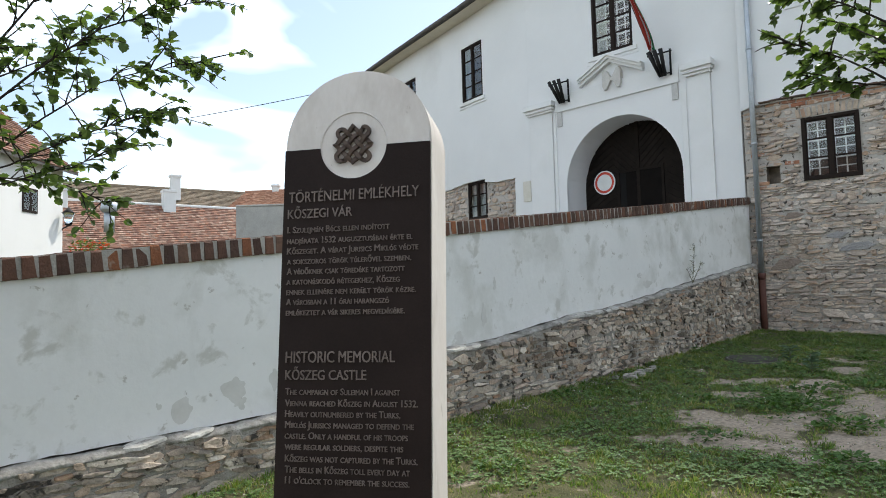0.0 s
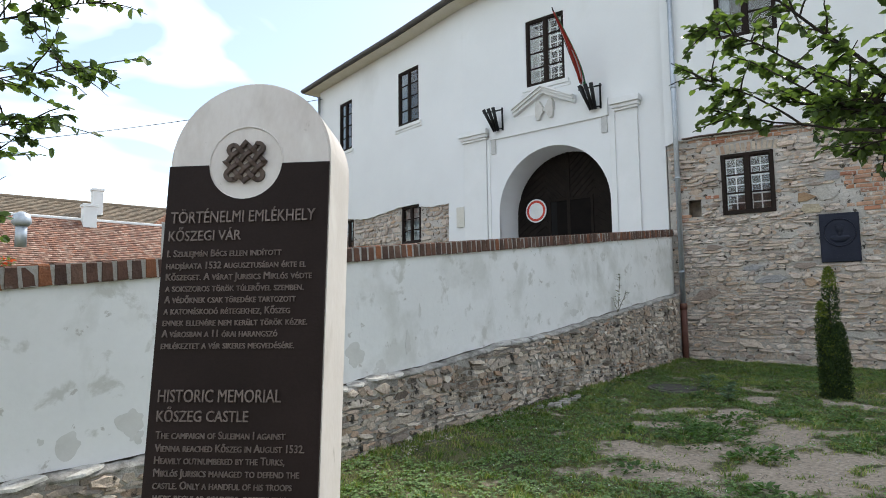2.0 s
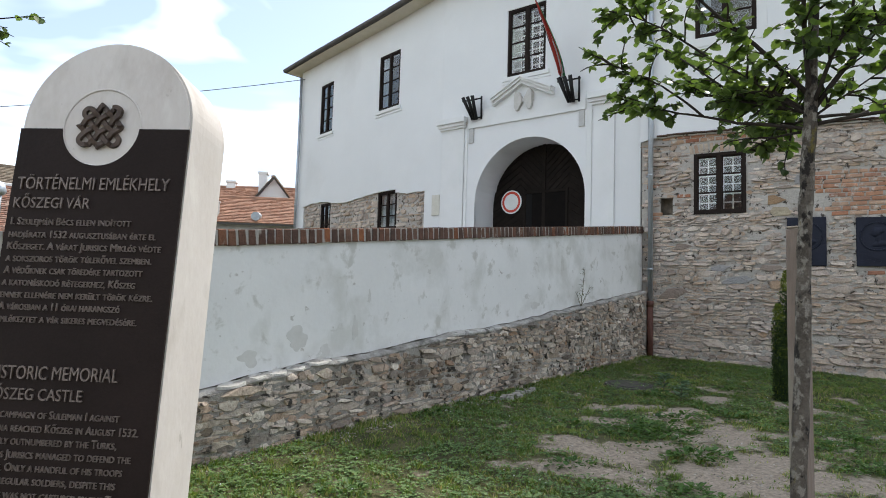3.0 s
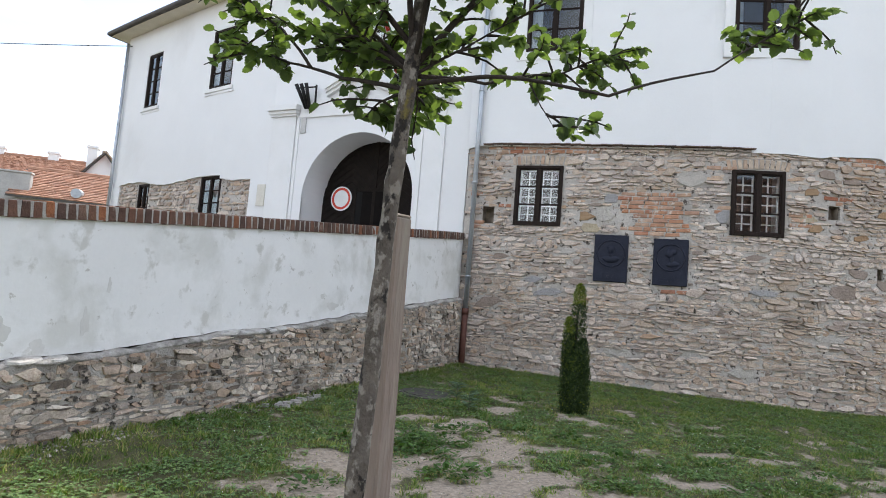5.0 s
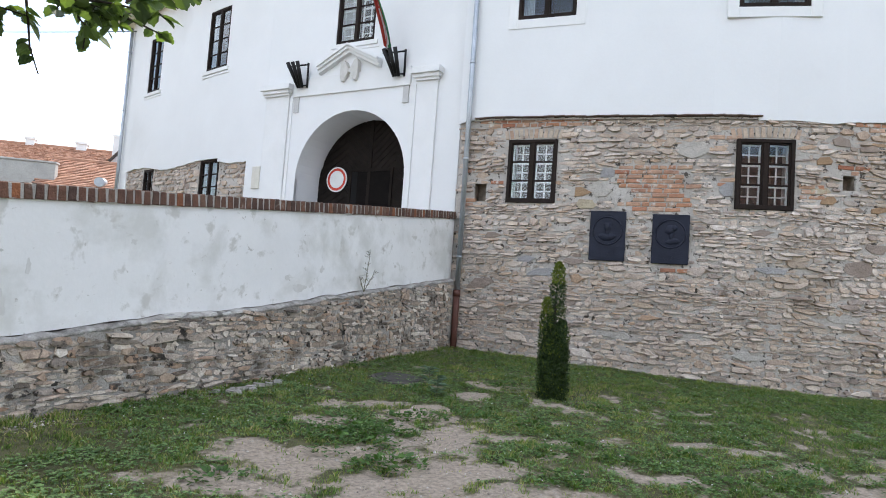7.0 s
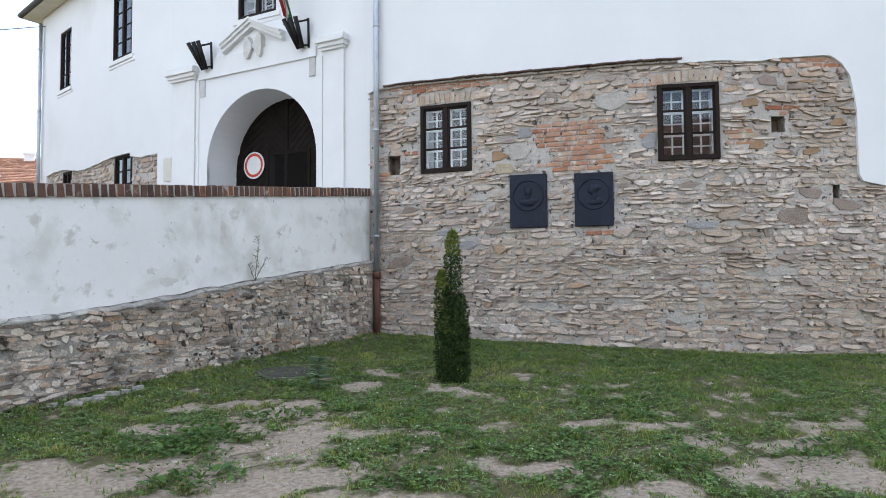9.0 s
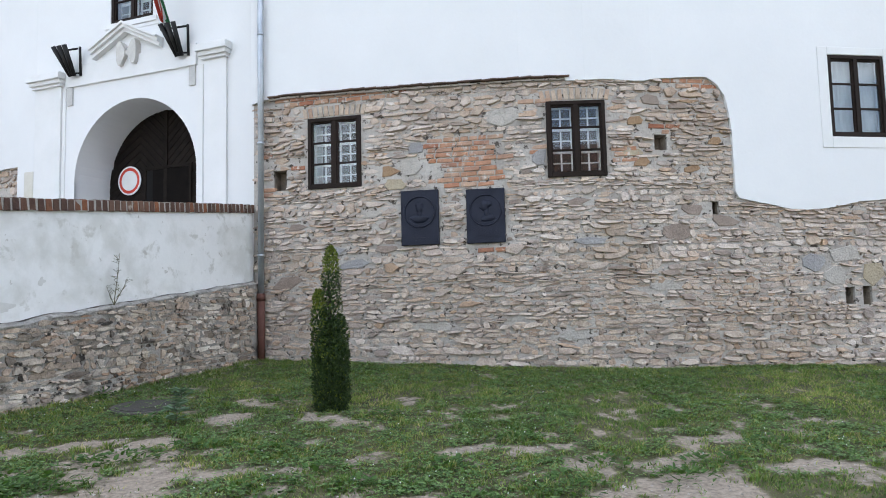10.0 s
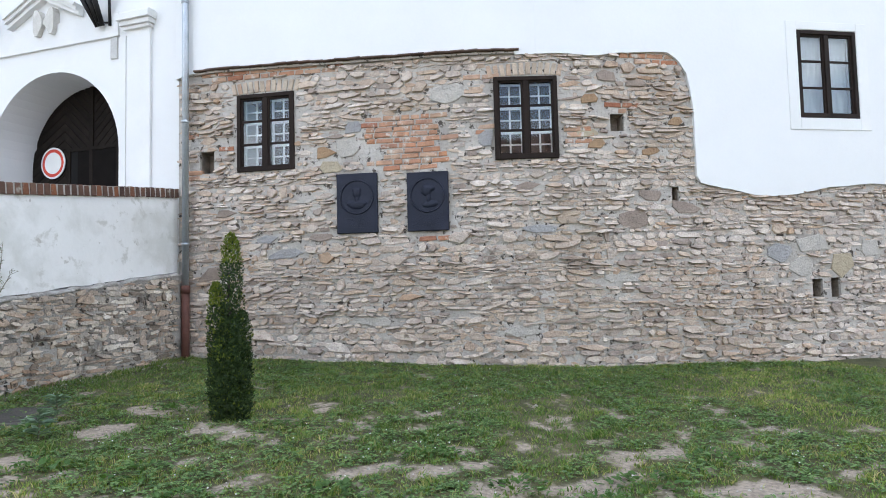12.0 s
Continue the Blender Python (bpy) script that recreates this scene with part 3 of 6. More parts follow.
def window(name, run, rect, off, label, rows=3, inner=True, band=False, bar=0.055, curtain=None):
    """A casement window: dark outer frame and two sashes with panes, white inner casements behind, a dark-coloured box
    for the dim room.
    """
    s0, s1, z0, z1 = rect
    w, h = s1 - s0, z1 - z0
    win = thing(name, run.mat((s0 + s1) / 2, z0, off), label, "window", kind="structure")
    x0, x1 = -w / 2, w / 2
    fr = part("window_frame", boxes((x0, x0 + bar, -0.015, 0.09, 0, h), (x1 - bar, x1, -0.015, 0.09, 0, h), (x0 + bar, x1 - bar, -0.015, 0.09, h - bar, h), (x0 + bar, x1 - bar, -0.02, 0.09, 0, bar * 1.15)), m_dark_wood, win)
    part("mullion", boxes((-0.034, 0.034, -0.01, 0.07, bar, h - bar)), m_dark_wood, win)
    zs = [bar + (h - 2 * bar) * k / rows for k in range(rows + 1)]
    for a, b in ((x0 + bar, -0.034), (0.034, x1 - bar)):
        st = 0.024
        sash = part("sash", boxes((a, a + st, 0.012, 0.05, bar, h - bar), (b - st, b, 0.012, 0.05, bar, h - bar), (a + st, b - st, 0.012, 0.05, h - bar - st, h - bar), (a + st, b - st, 0.012, 0.05, bar, bar + st), *[(a + st, b - st, 0.014, 0.048, z - 0.014, z + 0.014) for z in zs[1:-1]], bevel=0.003), m_dark_wood, win)
        for lo, hi in zip(zs, zs[1:]):
            pane = part("pane", boxes((a + 0.02, b - 0.02, 0.029, 0.033, lo + 0.008, hi - 0.008), bevel=0), m_glass, sash)
            pane.visible_shadow = False
        if inner:
            c = (a + b) / 2
            k = 0.024
            n = rows
            part("inner_casement", boxes((a, a + k, 0.15, 0.18, bar, h - bar), (b - k, b, 0.15, 0.18, bar, h - bar), (a + k, b - k, 0.15, 0.18, h - bar - k, h - bar), (a + k, b - k, 0.15, 0.18, bar, bar + k),
                                         (c - 0.011, c + 0.011, 0.155, 0.175, bar + k, h - bar - k), *[(a + k, b - k, 0.155, 0.175, z - 0.02, z + 0.02) for z in zs[1:-1]], *[(a + k, b - k, 0.155, 0.175, (p + q) / 2 - 0.009, (p + q) / 2 + 0.009) for p, q in zip(zs, zs[1:])], bevel=0.0), m_white_wood, win, "white painted inner casement")
    if curtain:
        bm = bmesh.new()
        c0, c1 = x0 + bar + (w - 2 * bar) * curtain[0], x0 + bar + (w - 2 * bar) * curtain[1]
        n = 28
        rows_ = [[bm.verts.new((c0 + (c1 - c0) * k / n, 0.13 + 0.012 * math.sin(k * 1.7), z)) for k in range(n + 1)] for z in (bar, h - bar)]
        for k in range(n):
            bm.faces.new((rows_[0][k], rows_[0][k + 1], rows_[1][k + 1], rows_[1][k]))
        part("curtain", bm, m_curtain, win, "thin pale curtain, also standing in for reflected sky", smooth=True)
    # added box behind the panes; the room's shade is put into its dark colour
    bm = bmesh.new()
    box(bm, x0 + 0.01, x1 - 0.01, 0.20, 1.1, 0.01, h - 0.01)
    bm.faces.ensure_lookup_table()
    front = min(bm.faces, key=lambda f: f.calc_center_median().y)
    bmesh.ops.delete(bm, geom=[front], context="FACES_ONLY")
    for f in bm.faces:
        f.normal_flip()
    part("room_lining", bm, m_room_shade, win)
    bm = bmesh.new()
    for a, b, c, d in ((x0 - 0.0, x0 + 0.012, 0, h), (x1 - 0.012, x1, 0, h)):
        box(bm, a, b, 0.09, 0.56, c, d)
    part("jamb_lining", bm, m_trim, win)
    if band:
        t, o = 0.17, 0.012
        part("plaster_band", boxes((x0 - t, x0 - 0.004, -o - 0.05 + off, 0.03, -t, h + t * 0.7), (x1 + 0.004, x1 + t, -o - 0.05 + off, 0.03, -t, h + t * 0.7), (x0 - 0.004, x1 + 0.004, -o - 0.05 + off, 0.03, h + 0.004, h + t * 0.7), (x0 - 0.004, x1 + 0.004, -o - 0.05 + off, 0.03, -t, -0.004)), m_trim, win, "raised white plaster band")
    return win


dw = "dark brown two-leaf casement window with white inner frames"
window("window_1", WALL, W_WIN["w1"], 0.02, dw + " in rubble wall")
window("window_2", WALL, W_WIN["w2"], 0.02, dw + " in rubble wall")
window("window_3", WALL, W_WIN["w3"], 0.04, dw + " in white plaster", band=True, inner=False, curtain=(0, 1))
for i, k in enumerate(("w4", "w5", "w6")):
    window("window_%d" % (4 + i), WALL, W_WIN[k], 0.035, "tall " + dw + " on upper floor", rows=4, band=True, inner=False, curtain=((0.0, 0.22), (0.0, 0.12), (0, 0.3))[i])
window("window_7", FACADE, F_WIN["gw"], -0.03, "tall " + dw + " above gate", rows=4)
window("window_8", FACADE, F_WIN["u2"], -0.03, "tall " + dw + " on upper floor", rows=4, inner=False, curtain=(0.0, 0.22))
window("window_9", FACADE, F_WIN["u1"], -0.03, "tall " + dw + " on upper floor", rows=4, inner=False, curtain=(0.0, 0.22))
window("window_10", FACADE, F_WIN["low2"], -0.07, "small " + dw + " in exposed rubble", inner=False, curtain=(0, 1))
window("window_11", FACADE, F_WIN["low1"], -0.07, "narrow " + dw + " in exposed rubble", inner=False, curtain=(0, 1))


# sills of the upper gate-side windows
def sill(run, rect, off):
    w = rect[1] - rect[0]
    ob = mesh_ob("window_sill", boxes((-w / 2 - 0.1, w / 2 + 0.1, -0.035, 0.02, -0.10, -0.01), (-w / 2 - 0.14, w / 2 + 0.14, -0.012, 0.02, -0.17, -0.11)), m_trim)
    ob.matrix_basis = run.mat((rect[0] + rect[1]) / 2, rect[2], off)
    return tagged(ob, "plain white plaster sill under window", "window sill", kind="structure")


for key in ("gw", "u2", "u1"):
    sill(FACADE, F_WIN[key], 0.0)


# linings of the putlog holes and niches, coloured darker to give the recess shade
for i, (a, b, c, d) in enumerate(W_HOLES):
    bm = bmesh.new()
    box(bm, -(b - a) / 2 + 0.003, (b - a) / 2 - 0.003, 0.04, 0.24 if i < 2 else 0.5, 0.003, d - c - 0.003)
    bm.faces.ensure_lookup_table()
    bmesh.ops.delete(bm, geom=[min(bm.faces, key=lambda f: f.calc_center_median().y)], context="FACES_ONLY")
    ob = mesh_ob("niche_lining", bm, m_niche)
    ob.matrix_basis = WALL.mat((a + b) / 2, c)
    tagged(ob, "rough mortared back of a small wall niche", "niche", kind="structure")


# ---- gate details ----
def build_portal():
    por = thing("gate_surround", GATE_M, "white plastered gate surround with pilasters and broken pediment", "portal", kind="structure")
    for side, (a, b) in (("left", (4.20, 4.85)), ("right", (0.52, 0.96))):
        xa, xb = GATE_C - b, GATE_C - a
        part("pilaster", boxes((xa, xb, -0.05, 0.02, 1.6, 5.48)), m_trim, por)
        cap = part("capital", boxes((xa - 0.03, xb + 0.03, -0.10, 0.02, 5.46, 5.51), (xa - 0.06, xb + 0.06, -0.14, 0.02, 5.51, 5.58), (xa - 0.09, xb + 0.09, -0.19, 0.02, 5.58, 5.68), (xa - 0.075, xb + 0.075, -0.16, 0.02, 5.68, 5.71)), m_trim, por)
    # lintel slab; small flat consoles at its ends, their grey painted as recess shade
    x0, x1 = GATE_C - 4.10, GATE_C - 1.14
    part("lintel", boxes((x0, x1, -0.045, 0.02, 5.42, 5.80)), m_trim, por)
    m_console = surf("shade_grey_console", [(0.46, 0.45, 0.43), (0.54, 0.53, 0.51)], 5.0, 0.9, 0.2, 40)
    for c0 in (x0 + 0.03, x1 - 0.16):
        part("console", boxes((c0, c0 + 0.13, -0.03, 0.02, 5.08, 5.418)), m_console, por, "small flat console coloured grey for a shaded recess")
    # shallow strips behind the pilasters
    for a, b in ((4.11, 4.19), (1.01, 1.12)):
        part("backing_strip", boxes((GATE_C - b, GATE_C - a, -0.022, 0.02, 1.6, 5.415)), m_trim, por)
    # pediment: two raking mouldings
    for sx in (-1, 1):
        cx = GATE_C - 2.64
        bm = bmesh.new()
        for k, (lo, hi, d) in enumerate(((0.0, 0.07, 0.10), (0.07, 0.13, 0.15), (0.13, 0.17, 0.19))):
            ax, az, bx, bz = 0.0, 6.22, 0.76 * sx, 5.84
            out = [(cx + ax, az + lo), (cx + bx, bz + lo), (cx + bx + 0.02 * sx, bz + hi), (cx + ax, az + hi)]
            prism(bm, out if sx > 0 else out[::-1], -d, 0.02)
        bmesh.ops.recalc_face_normals(bm, faces=bm.faces)
        part("raking_cornice", bm, m_trim, por)
    # emblem: two wings on a short bar
    bm = bmesh.new()
    cx = GATE_C - 2.59
    for sx in (-1, 1):
        out = [(0.03, 5.78), (0.07, 5.72), (0.12, 5.63), (0.18, 5.62), (0.215, 5.70), (0.22, 5.84), (0.215, 5.98), (0.18, 6.06), (0.12, 6.04), (0.07, 5.95), (0.03, 5.89)]
        prism(bm, [(cx + sx * x, z) for x, z in (out if sx < 0 else out[::-1])], -0.12, 0.0)
    box(bm, cx - 0.05, cx + 0.05, -0.10, 0, 5.80, 5.88)
    bmesh.ops.recalc_face_normals(bm, faces=bm.faces)
    part("emblem", bm, surf("worn_stone_emblem", [(0.52, 0.50, 0.46), (0.62, 0.60, 0.56)], 8.0, 0.9, 0.4, 40), por, "worn grey stone emblem")
    part("notice_stone", boxes((GATE_C - 5.13, GATE_C - 4.90, -0.02, 0.02, 3.46, 3.95)), surf("pale_stone_tablet", [(0.58, 0.55, 0.47), (0.66, 0.63, 0.56)], 6.0, 0.85), por, "small pale stone tablet")
    return por


build_portal()


def build_gate_door():
    door = thing("door_1", GATE_M @ pose(0, 0.75, 0), "dark brown wooden castle gate with chevron boards, half-open wicket shown by near-black panels", "gate", kind="structure")
    R = GATE_R + 0.14
    top = lambda x: GATE_SPRING + math.sqrt(max(0.0, R * R - x * x))
    out = arch_pts(R, 1.6)
    bm = bmesh.new()
    prism(bm, out[::-1], 0.05, 0.11)
    bmesh.ops.recalc_face_normals(bm, faces=bm.faces)
    part("leaf_backing", bm, m_door_wood, door)
    # chevron boards on either leaf
    for sx in (-1, 1):
        for k in range(-9, 26):
            lo = 1.6 + k * 0.155
            bm = bmesh.new()
            xa, xb = 0.03 * sx, (R - 0.02) * sx
            mid = 0.62 * sx
            for p, q in ((xa, mid), (mid, xb)):
                rise = 0.55
                up = 1 if p == xa else -1
                za = lo + (0 if up > 0 else rise)
                zb2 = lo + (rise if up > 0 else 0)
                n = 4
                for i in range(n):
                    f0, f1 = i / n, (i + 1) / n
                    x_0, x_1 = p + (q - p) * f0, p + (q - p) * f1
                    z_0, z_1 = za + (zb2 - za) * f0, za + (zb2 - za) * f1
                    t0, t1 = min(z_0 + 0.14, top(x_0)), min(z_1 + 0.14, top(x_1))
                    if t0 - z_0 < 0.02 or t1 - z_1 < 0.02 or max(z_0, z_1) < 1.9:
                        continue
                    prism(bm, [(x_0, z_0), (x_1, z_1), (x_1, t1), (x_0, t0)], 0.028, 0.052)
            if len(bm.faces):
                bmesh.ops.recalc_face_normals(bm, faces=bm.faces)
                part("board", bm, m_door_wood, door)
            else:
                bm.free()
    part("meeting_strip", boxes((-0.04, 0.04, 0.0, 0.05, 1.6, top(0) - 0.02)), m_door_wood, door)
    xa, xb = GATE_C - 2.98, GATE_C - 1.98
    part("wicket_frame", boxes((xa - 0.06, xa, 0.0, 0.06, 1.9, 3.99), (xb, xb + 0.06, 0.0, 0.06, 1.9, 3.99), (xa, xb, 0.0, 0.06, 3.93, 3.99)), m_door_wood, door)
    # near-black panels: shade of the wicket opening and passage put into colour
    part("wicket_door", boxes((xa + 0.16, xb, 0.006, 0.03, 1.95, 3.925)), surf("shade_dark_wicket", [(0.006, 0.005, 0.0045), (0.01, 0.008, 0.007)], 5, 0.85, spec=0.08), door)
    part("wicket_gap", boxes((xa, xa + 0.155, 0.02, 0.03, 1.95, 3.925)), surf("passage_shade", [(0.004, 0.004, 0.004), (0.008, 0.007, 0.007)], 3, 0.9), door)
    return door


build_gate_door()


def disc(bm, r, y0, y1, n=40, cx=0.0, cz=0.0):
    prism(bm, [(cx + r * math.cos(-2 * math.pi * k / n), cz + r * math.sin(-2 * math.pi * k / n)) for k in range(n)], y0, y1)


def build_sign():
    sg = thing("traffic_sign", GATE_M @ pose(GATE_C - 3.36, 0.74, 3.765), "round white road sign with red rim on the dark gate", "road sign")
    bm = bmesh.new()
    disc(bm, 0.245, 0.0, 0.012)
    bmesh.ops.recalc_face_normals(bm, faces=bm.faces)
    part("rim", bm, surf("red_sign_film", [(0.55, 0.05, 0.03), (0.62, 0.07, 0.04)], 4, 0.4), sg, "red sign rim")
    bm = bmesh.new()
    disc(bm, 0.19, -0.004, 0.0)
    bmesh.ops.recalc_face_normals(bm, faces=bm.faces)
    part("face", bm, surf("white_sign_film", [(0.72, 0.72, 0.70), (0.8, 0.8, 0.78)], 4, 0.4), sg, "white sign face")
    bm = bmesh.new()
    n = 40
    for r0, r1 in ((0.245, 0.275),):
        ring = [[bm.verts.new((r * math.cos(2 * math.pi * k / n), y, r * math.sin(2 * math.pi * k / n))) for k in range(n)] for r, y in ((r0, -0.003), (r1, -0.003), (r1, 0.013))]
        for a, b in zip(ring, ring[1:]):
            for k in range(n):
                bm.faces.new((a[k], a[(k + 1) % n], b[(k + 1) % n], b[k]))
    bmesh.ops.recalc_face_normals(bm, faces=bm.faces)
    part("edge", bm, m_white_wood, sg)


build_sign()

m_iron = surf("black_wrought_iron", [(0.008, 0.008, 0.008), (0.018, 0.016, 0.015)], 8, 0.5, 0.2, 60, metal=0.3)


def build_torch(u):
    """A black iron flag and torch holder: three tilted sockets on a bracket."""
    t = thing("torch_holder", GATE_M @ pose(GATE_C - u, 0, 5.83), "black wrought iron flag holder with three slanted sockets", "flag holder", "flag holders over the gate")
    for dx in (-0.16, -0.05, 0.06):
        bm = bmesh.new()
        tube(bm, [(dx * 0.45, -0.10, -0.24), (dx * 1.2, -0.36, 0.24)], [0.035, 0.042], 10)
        part("socket", bm, m_iron, t, smooth=False)
    bm = bmesh.new()
    tube(bm, [(0.13, -0.06, -0.24), (0.15, -0.10, 0.28)], 0.022, 8)
    part("upright", bm, m_iron, t)
    bm = bmesh.new()
    tube(bm, [(-0.24, -0.30, 0.17), (0.24, -0.22, 0.19)], 0.018, 8)
    part("crossbar", bm, m_iron, t)
    bm = bmesh.new()
    tube(bm, [(0.0, 0.03, -0.2), (0.0, -0.16, -0.21), (0.13, -0.08, -0.2)], 0.016, 8)
    part("bracket", bm, m_iron, t)


build_torch(3.84)
build_torch(1.41)


def build_flag():
    f = thing("flag", GATE_M @ pose(GATE_C - 1.52, -0.24, 5.95), "furled red, white and green flag on a slanted pole", "flag")
    bm = bmesh.new()
    tube(bm, [(0, 0.02, -0.1), (-0.42, -0.55, 1.75)], 0.014, 8)
    part("pole", bm, m_dark_wood, f)
    for k, (col, wob) in enumerate((((0.50, 0.06, 0.04), 0.0), ((0.74, 0.74, 0.72), 0.9), ((0.05, 0.22, 0.09), 1.9))):
        bm = bmesh.new()
        rows = []
        for i in range(15):
            v = i / 14
            p = Vector((-0.40, -0.52, 1.66)).lerp(Vector((-0.06, -0.06, 0.16)), v)
            wd = (0.04 + 0.20 * math.sin(math.pi * v ** 1.4) ** 0.8) * (1.0, 0.6, 0.62)[k]
            row = []
            for j in range(7):
                h = j / 6
                fold = 0.045 * math.sin(h * 9 + wob * 2 + v * 3)
                row.append(bm.verts.new(p + Vector((wd * h * 0.9 + 0.03 * k * v, fold + 0.05 * (k - 1), -wd * h * 0.7 - 0.05 * k * v))))
            rows.append(row)
        for a, b in zip(rows, rows[1:]):
            for j in range(6):
                bm.faces.new((a[j], a[j + 1], b[j + 1], b[j]))
        bmesh.ops.solidify(bm, geom=bm.faces, thickness=0.003)
        part("cloth_stripe", bm, surf("flag_cloth_%d" % k, [tuple(c * 0.85 for c in col), col], 9, 0.8, 0.2, 80), f, smooth=True)


build_flag()


# ---- drain pipes ----
def build_pipe(p, split, z0, z1, label, dx=0.0):
    d = thing("drain_pipe", pose(p[0], p[1], 0), label, "drain pipe")
    r = 0.046
    bm = bmesh.new()
    tube(bm, [(0, 0, split - 0.05), (0, 0, z1)], r, 14)
    part("downpipe", bm, m_zinc, d)
    if z0 < split:
        bm = bmesh.new()
        tube(bm, [(0, 0, z0), (0, 0, split)], r + 0.009, 14)
        tube(bm, [(0, 0, split - 0.09), (0, 0, split + 0.02)], r + 0.018, 14)
        part("cast_foot", bm, m_rust, d, "rust-brown cast iron standpipe")
    for z in np.arange(split + 0.6, z1, 1.75):
        bm = bmesh.new()
        tube(bm, [(0, 0, z - 0.02), (0, 0, z + 0.02)], r + 0.008, 14)
        box(bm, -0.012, 0.012, 0.02, 0.16, z - 0.012, z + 0.012)
        part("clamp", bm, m_zinc, d)
    return d


build_pipe((5.69, 11.20), 1.53, 0.44, EAVE - 0.05, "zinc drain pipe with rust-brown cast foot in the wall corner")
pe = FACADE.pt(FACADE.length - 0.12, 0.09, 0)
build_pipe((pe.x, pe.y), 2.0, 2.0, EAVE - 0.75, "zinc drain pipe at the far castle corner")


# ---- bronze plaques ----
def build_plaque(s0, s1, z0, z1, kind):
    w, h = s1 - s0, z1 - z0
    q = thing("memorial_plaque", WALL.mat((s0 + s1) / 2, z0, 0.055), "dark blue-black cast metal plaque with round relief on rubble wall", "plaque", "cast plaques on the wall")
    m_bronze = surf("dark_cast_bronze", [(0.008, 0.0105, 0.021), (0.015, 0.018, 0.033)], 6, 0.45, 0.35, 60, metal=0.25)
    part("slab", boxes((-w / 2, w / 2, 0.0, 0.05, 0, h), bevel=0.008), m_bronze, q)
    c, R = h * 0.60, w * 0.40
    bm = bmesh.new()
    tube(bm, [(R * math.cos(2 * math.pi * k / 36), -0.002, c + R * math.sin(2 * math.pi * k / 36)) for k in range(37)], 0.011, 6, cap=False)
    part("medallion_rim", bm, m_bronze, q)
    bm = bmesh.new()
    if kind:
        blobs = [(-0.06, 0.30, 0.30, 0.36, 0.034), (0.20, 0.42, 0.26, 0.22, 0.028), (-0.30, 0.20, 0.10, 0.12, 0.018), (0.06, -0.14, 0.17, 0.34, 0.024), (0.22, -0.50, 0.42, 0.22, 0.02), (0.02, -0.58, 0.36, 0.16, 0.018)]
    else:
        blobs = [(0.0, 0.26, 0.25, 0.34, 0.032), (0.0, 0.46, 0.29, 0.16, 0.026), (0.0, -0.10, 0.15, 0.26, 0.024), (-0.30, -0.38, 0.34, 0.18, 0.02), (0.30, -0.38, 0.34, 0.18, 0.02), (0.0, -0.46, 0.52, 0.27, 0.024)]
    n = 44
    rows = []
    for iz in range(n + 1):
        row = []
        for ix in range(n + 1):
            u, v = -0.72 + 1.44 * ix / n, -0.80 + 1.60 * iz / n
            h2 = 0.0
            for a, b, d, e, f in blobs:
                bulge = 1 - ((u - a) / d) ** 2 - ((v - b) / e) ** 2
                h2 = max(h2, f * math.sqrt(bulge) if bulge > 0 else 0.0)
            row.append(bm.verts.new((u * R, 0.002 - h2 * 0.8, c + v * R)))
        rows.append(row)
    for a, b in zip(rows, rows[1:]):
        for k in range(n):
            bm.faces.new((a[k], a[k + 1], b[k + 1], b[k]))
    part("relief", bm, m_bronze, q, smooth=True)
    bars = [(-w * 0.22, w * 0.22, -0.004, 0.0, h * 0.135, h * 0.15), (-w * 0.16, w * 0.16, -0.004, 0.0, h * 0.09, h * 0.105)]
    part("inscription", boxes(*bars, bevel=0), m_bronze, q)


build_plaque(2.41, 2.98, 2.195, 3.01, 0)
build_plaque(3.39, 3.95, 2.19, 2.98, 1)

# ---- memorial stele ----
STELE = Matrix(((0.9797, 0.2005, 0, -0.284), (-0.2005, 0.9797, 0, 1.605), (0, 0, 1, 0), (0, 0, 0, 1))) @ pose(0, 0, 0, -6, 0, 0)
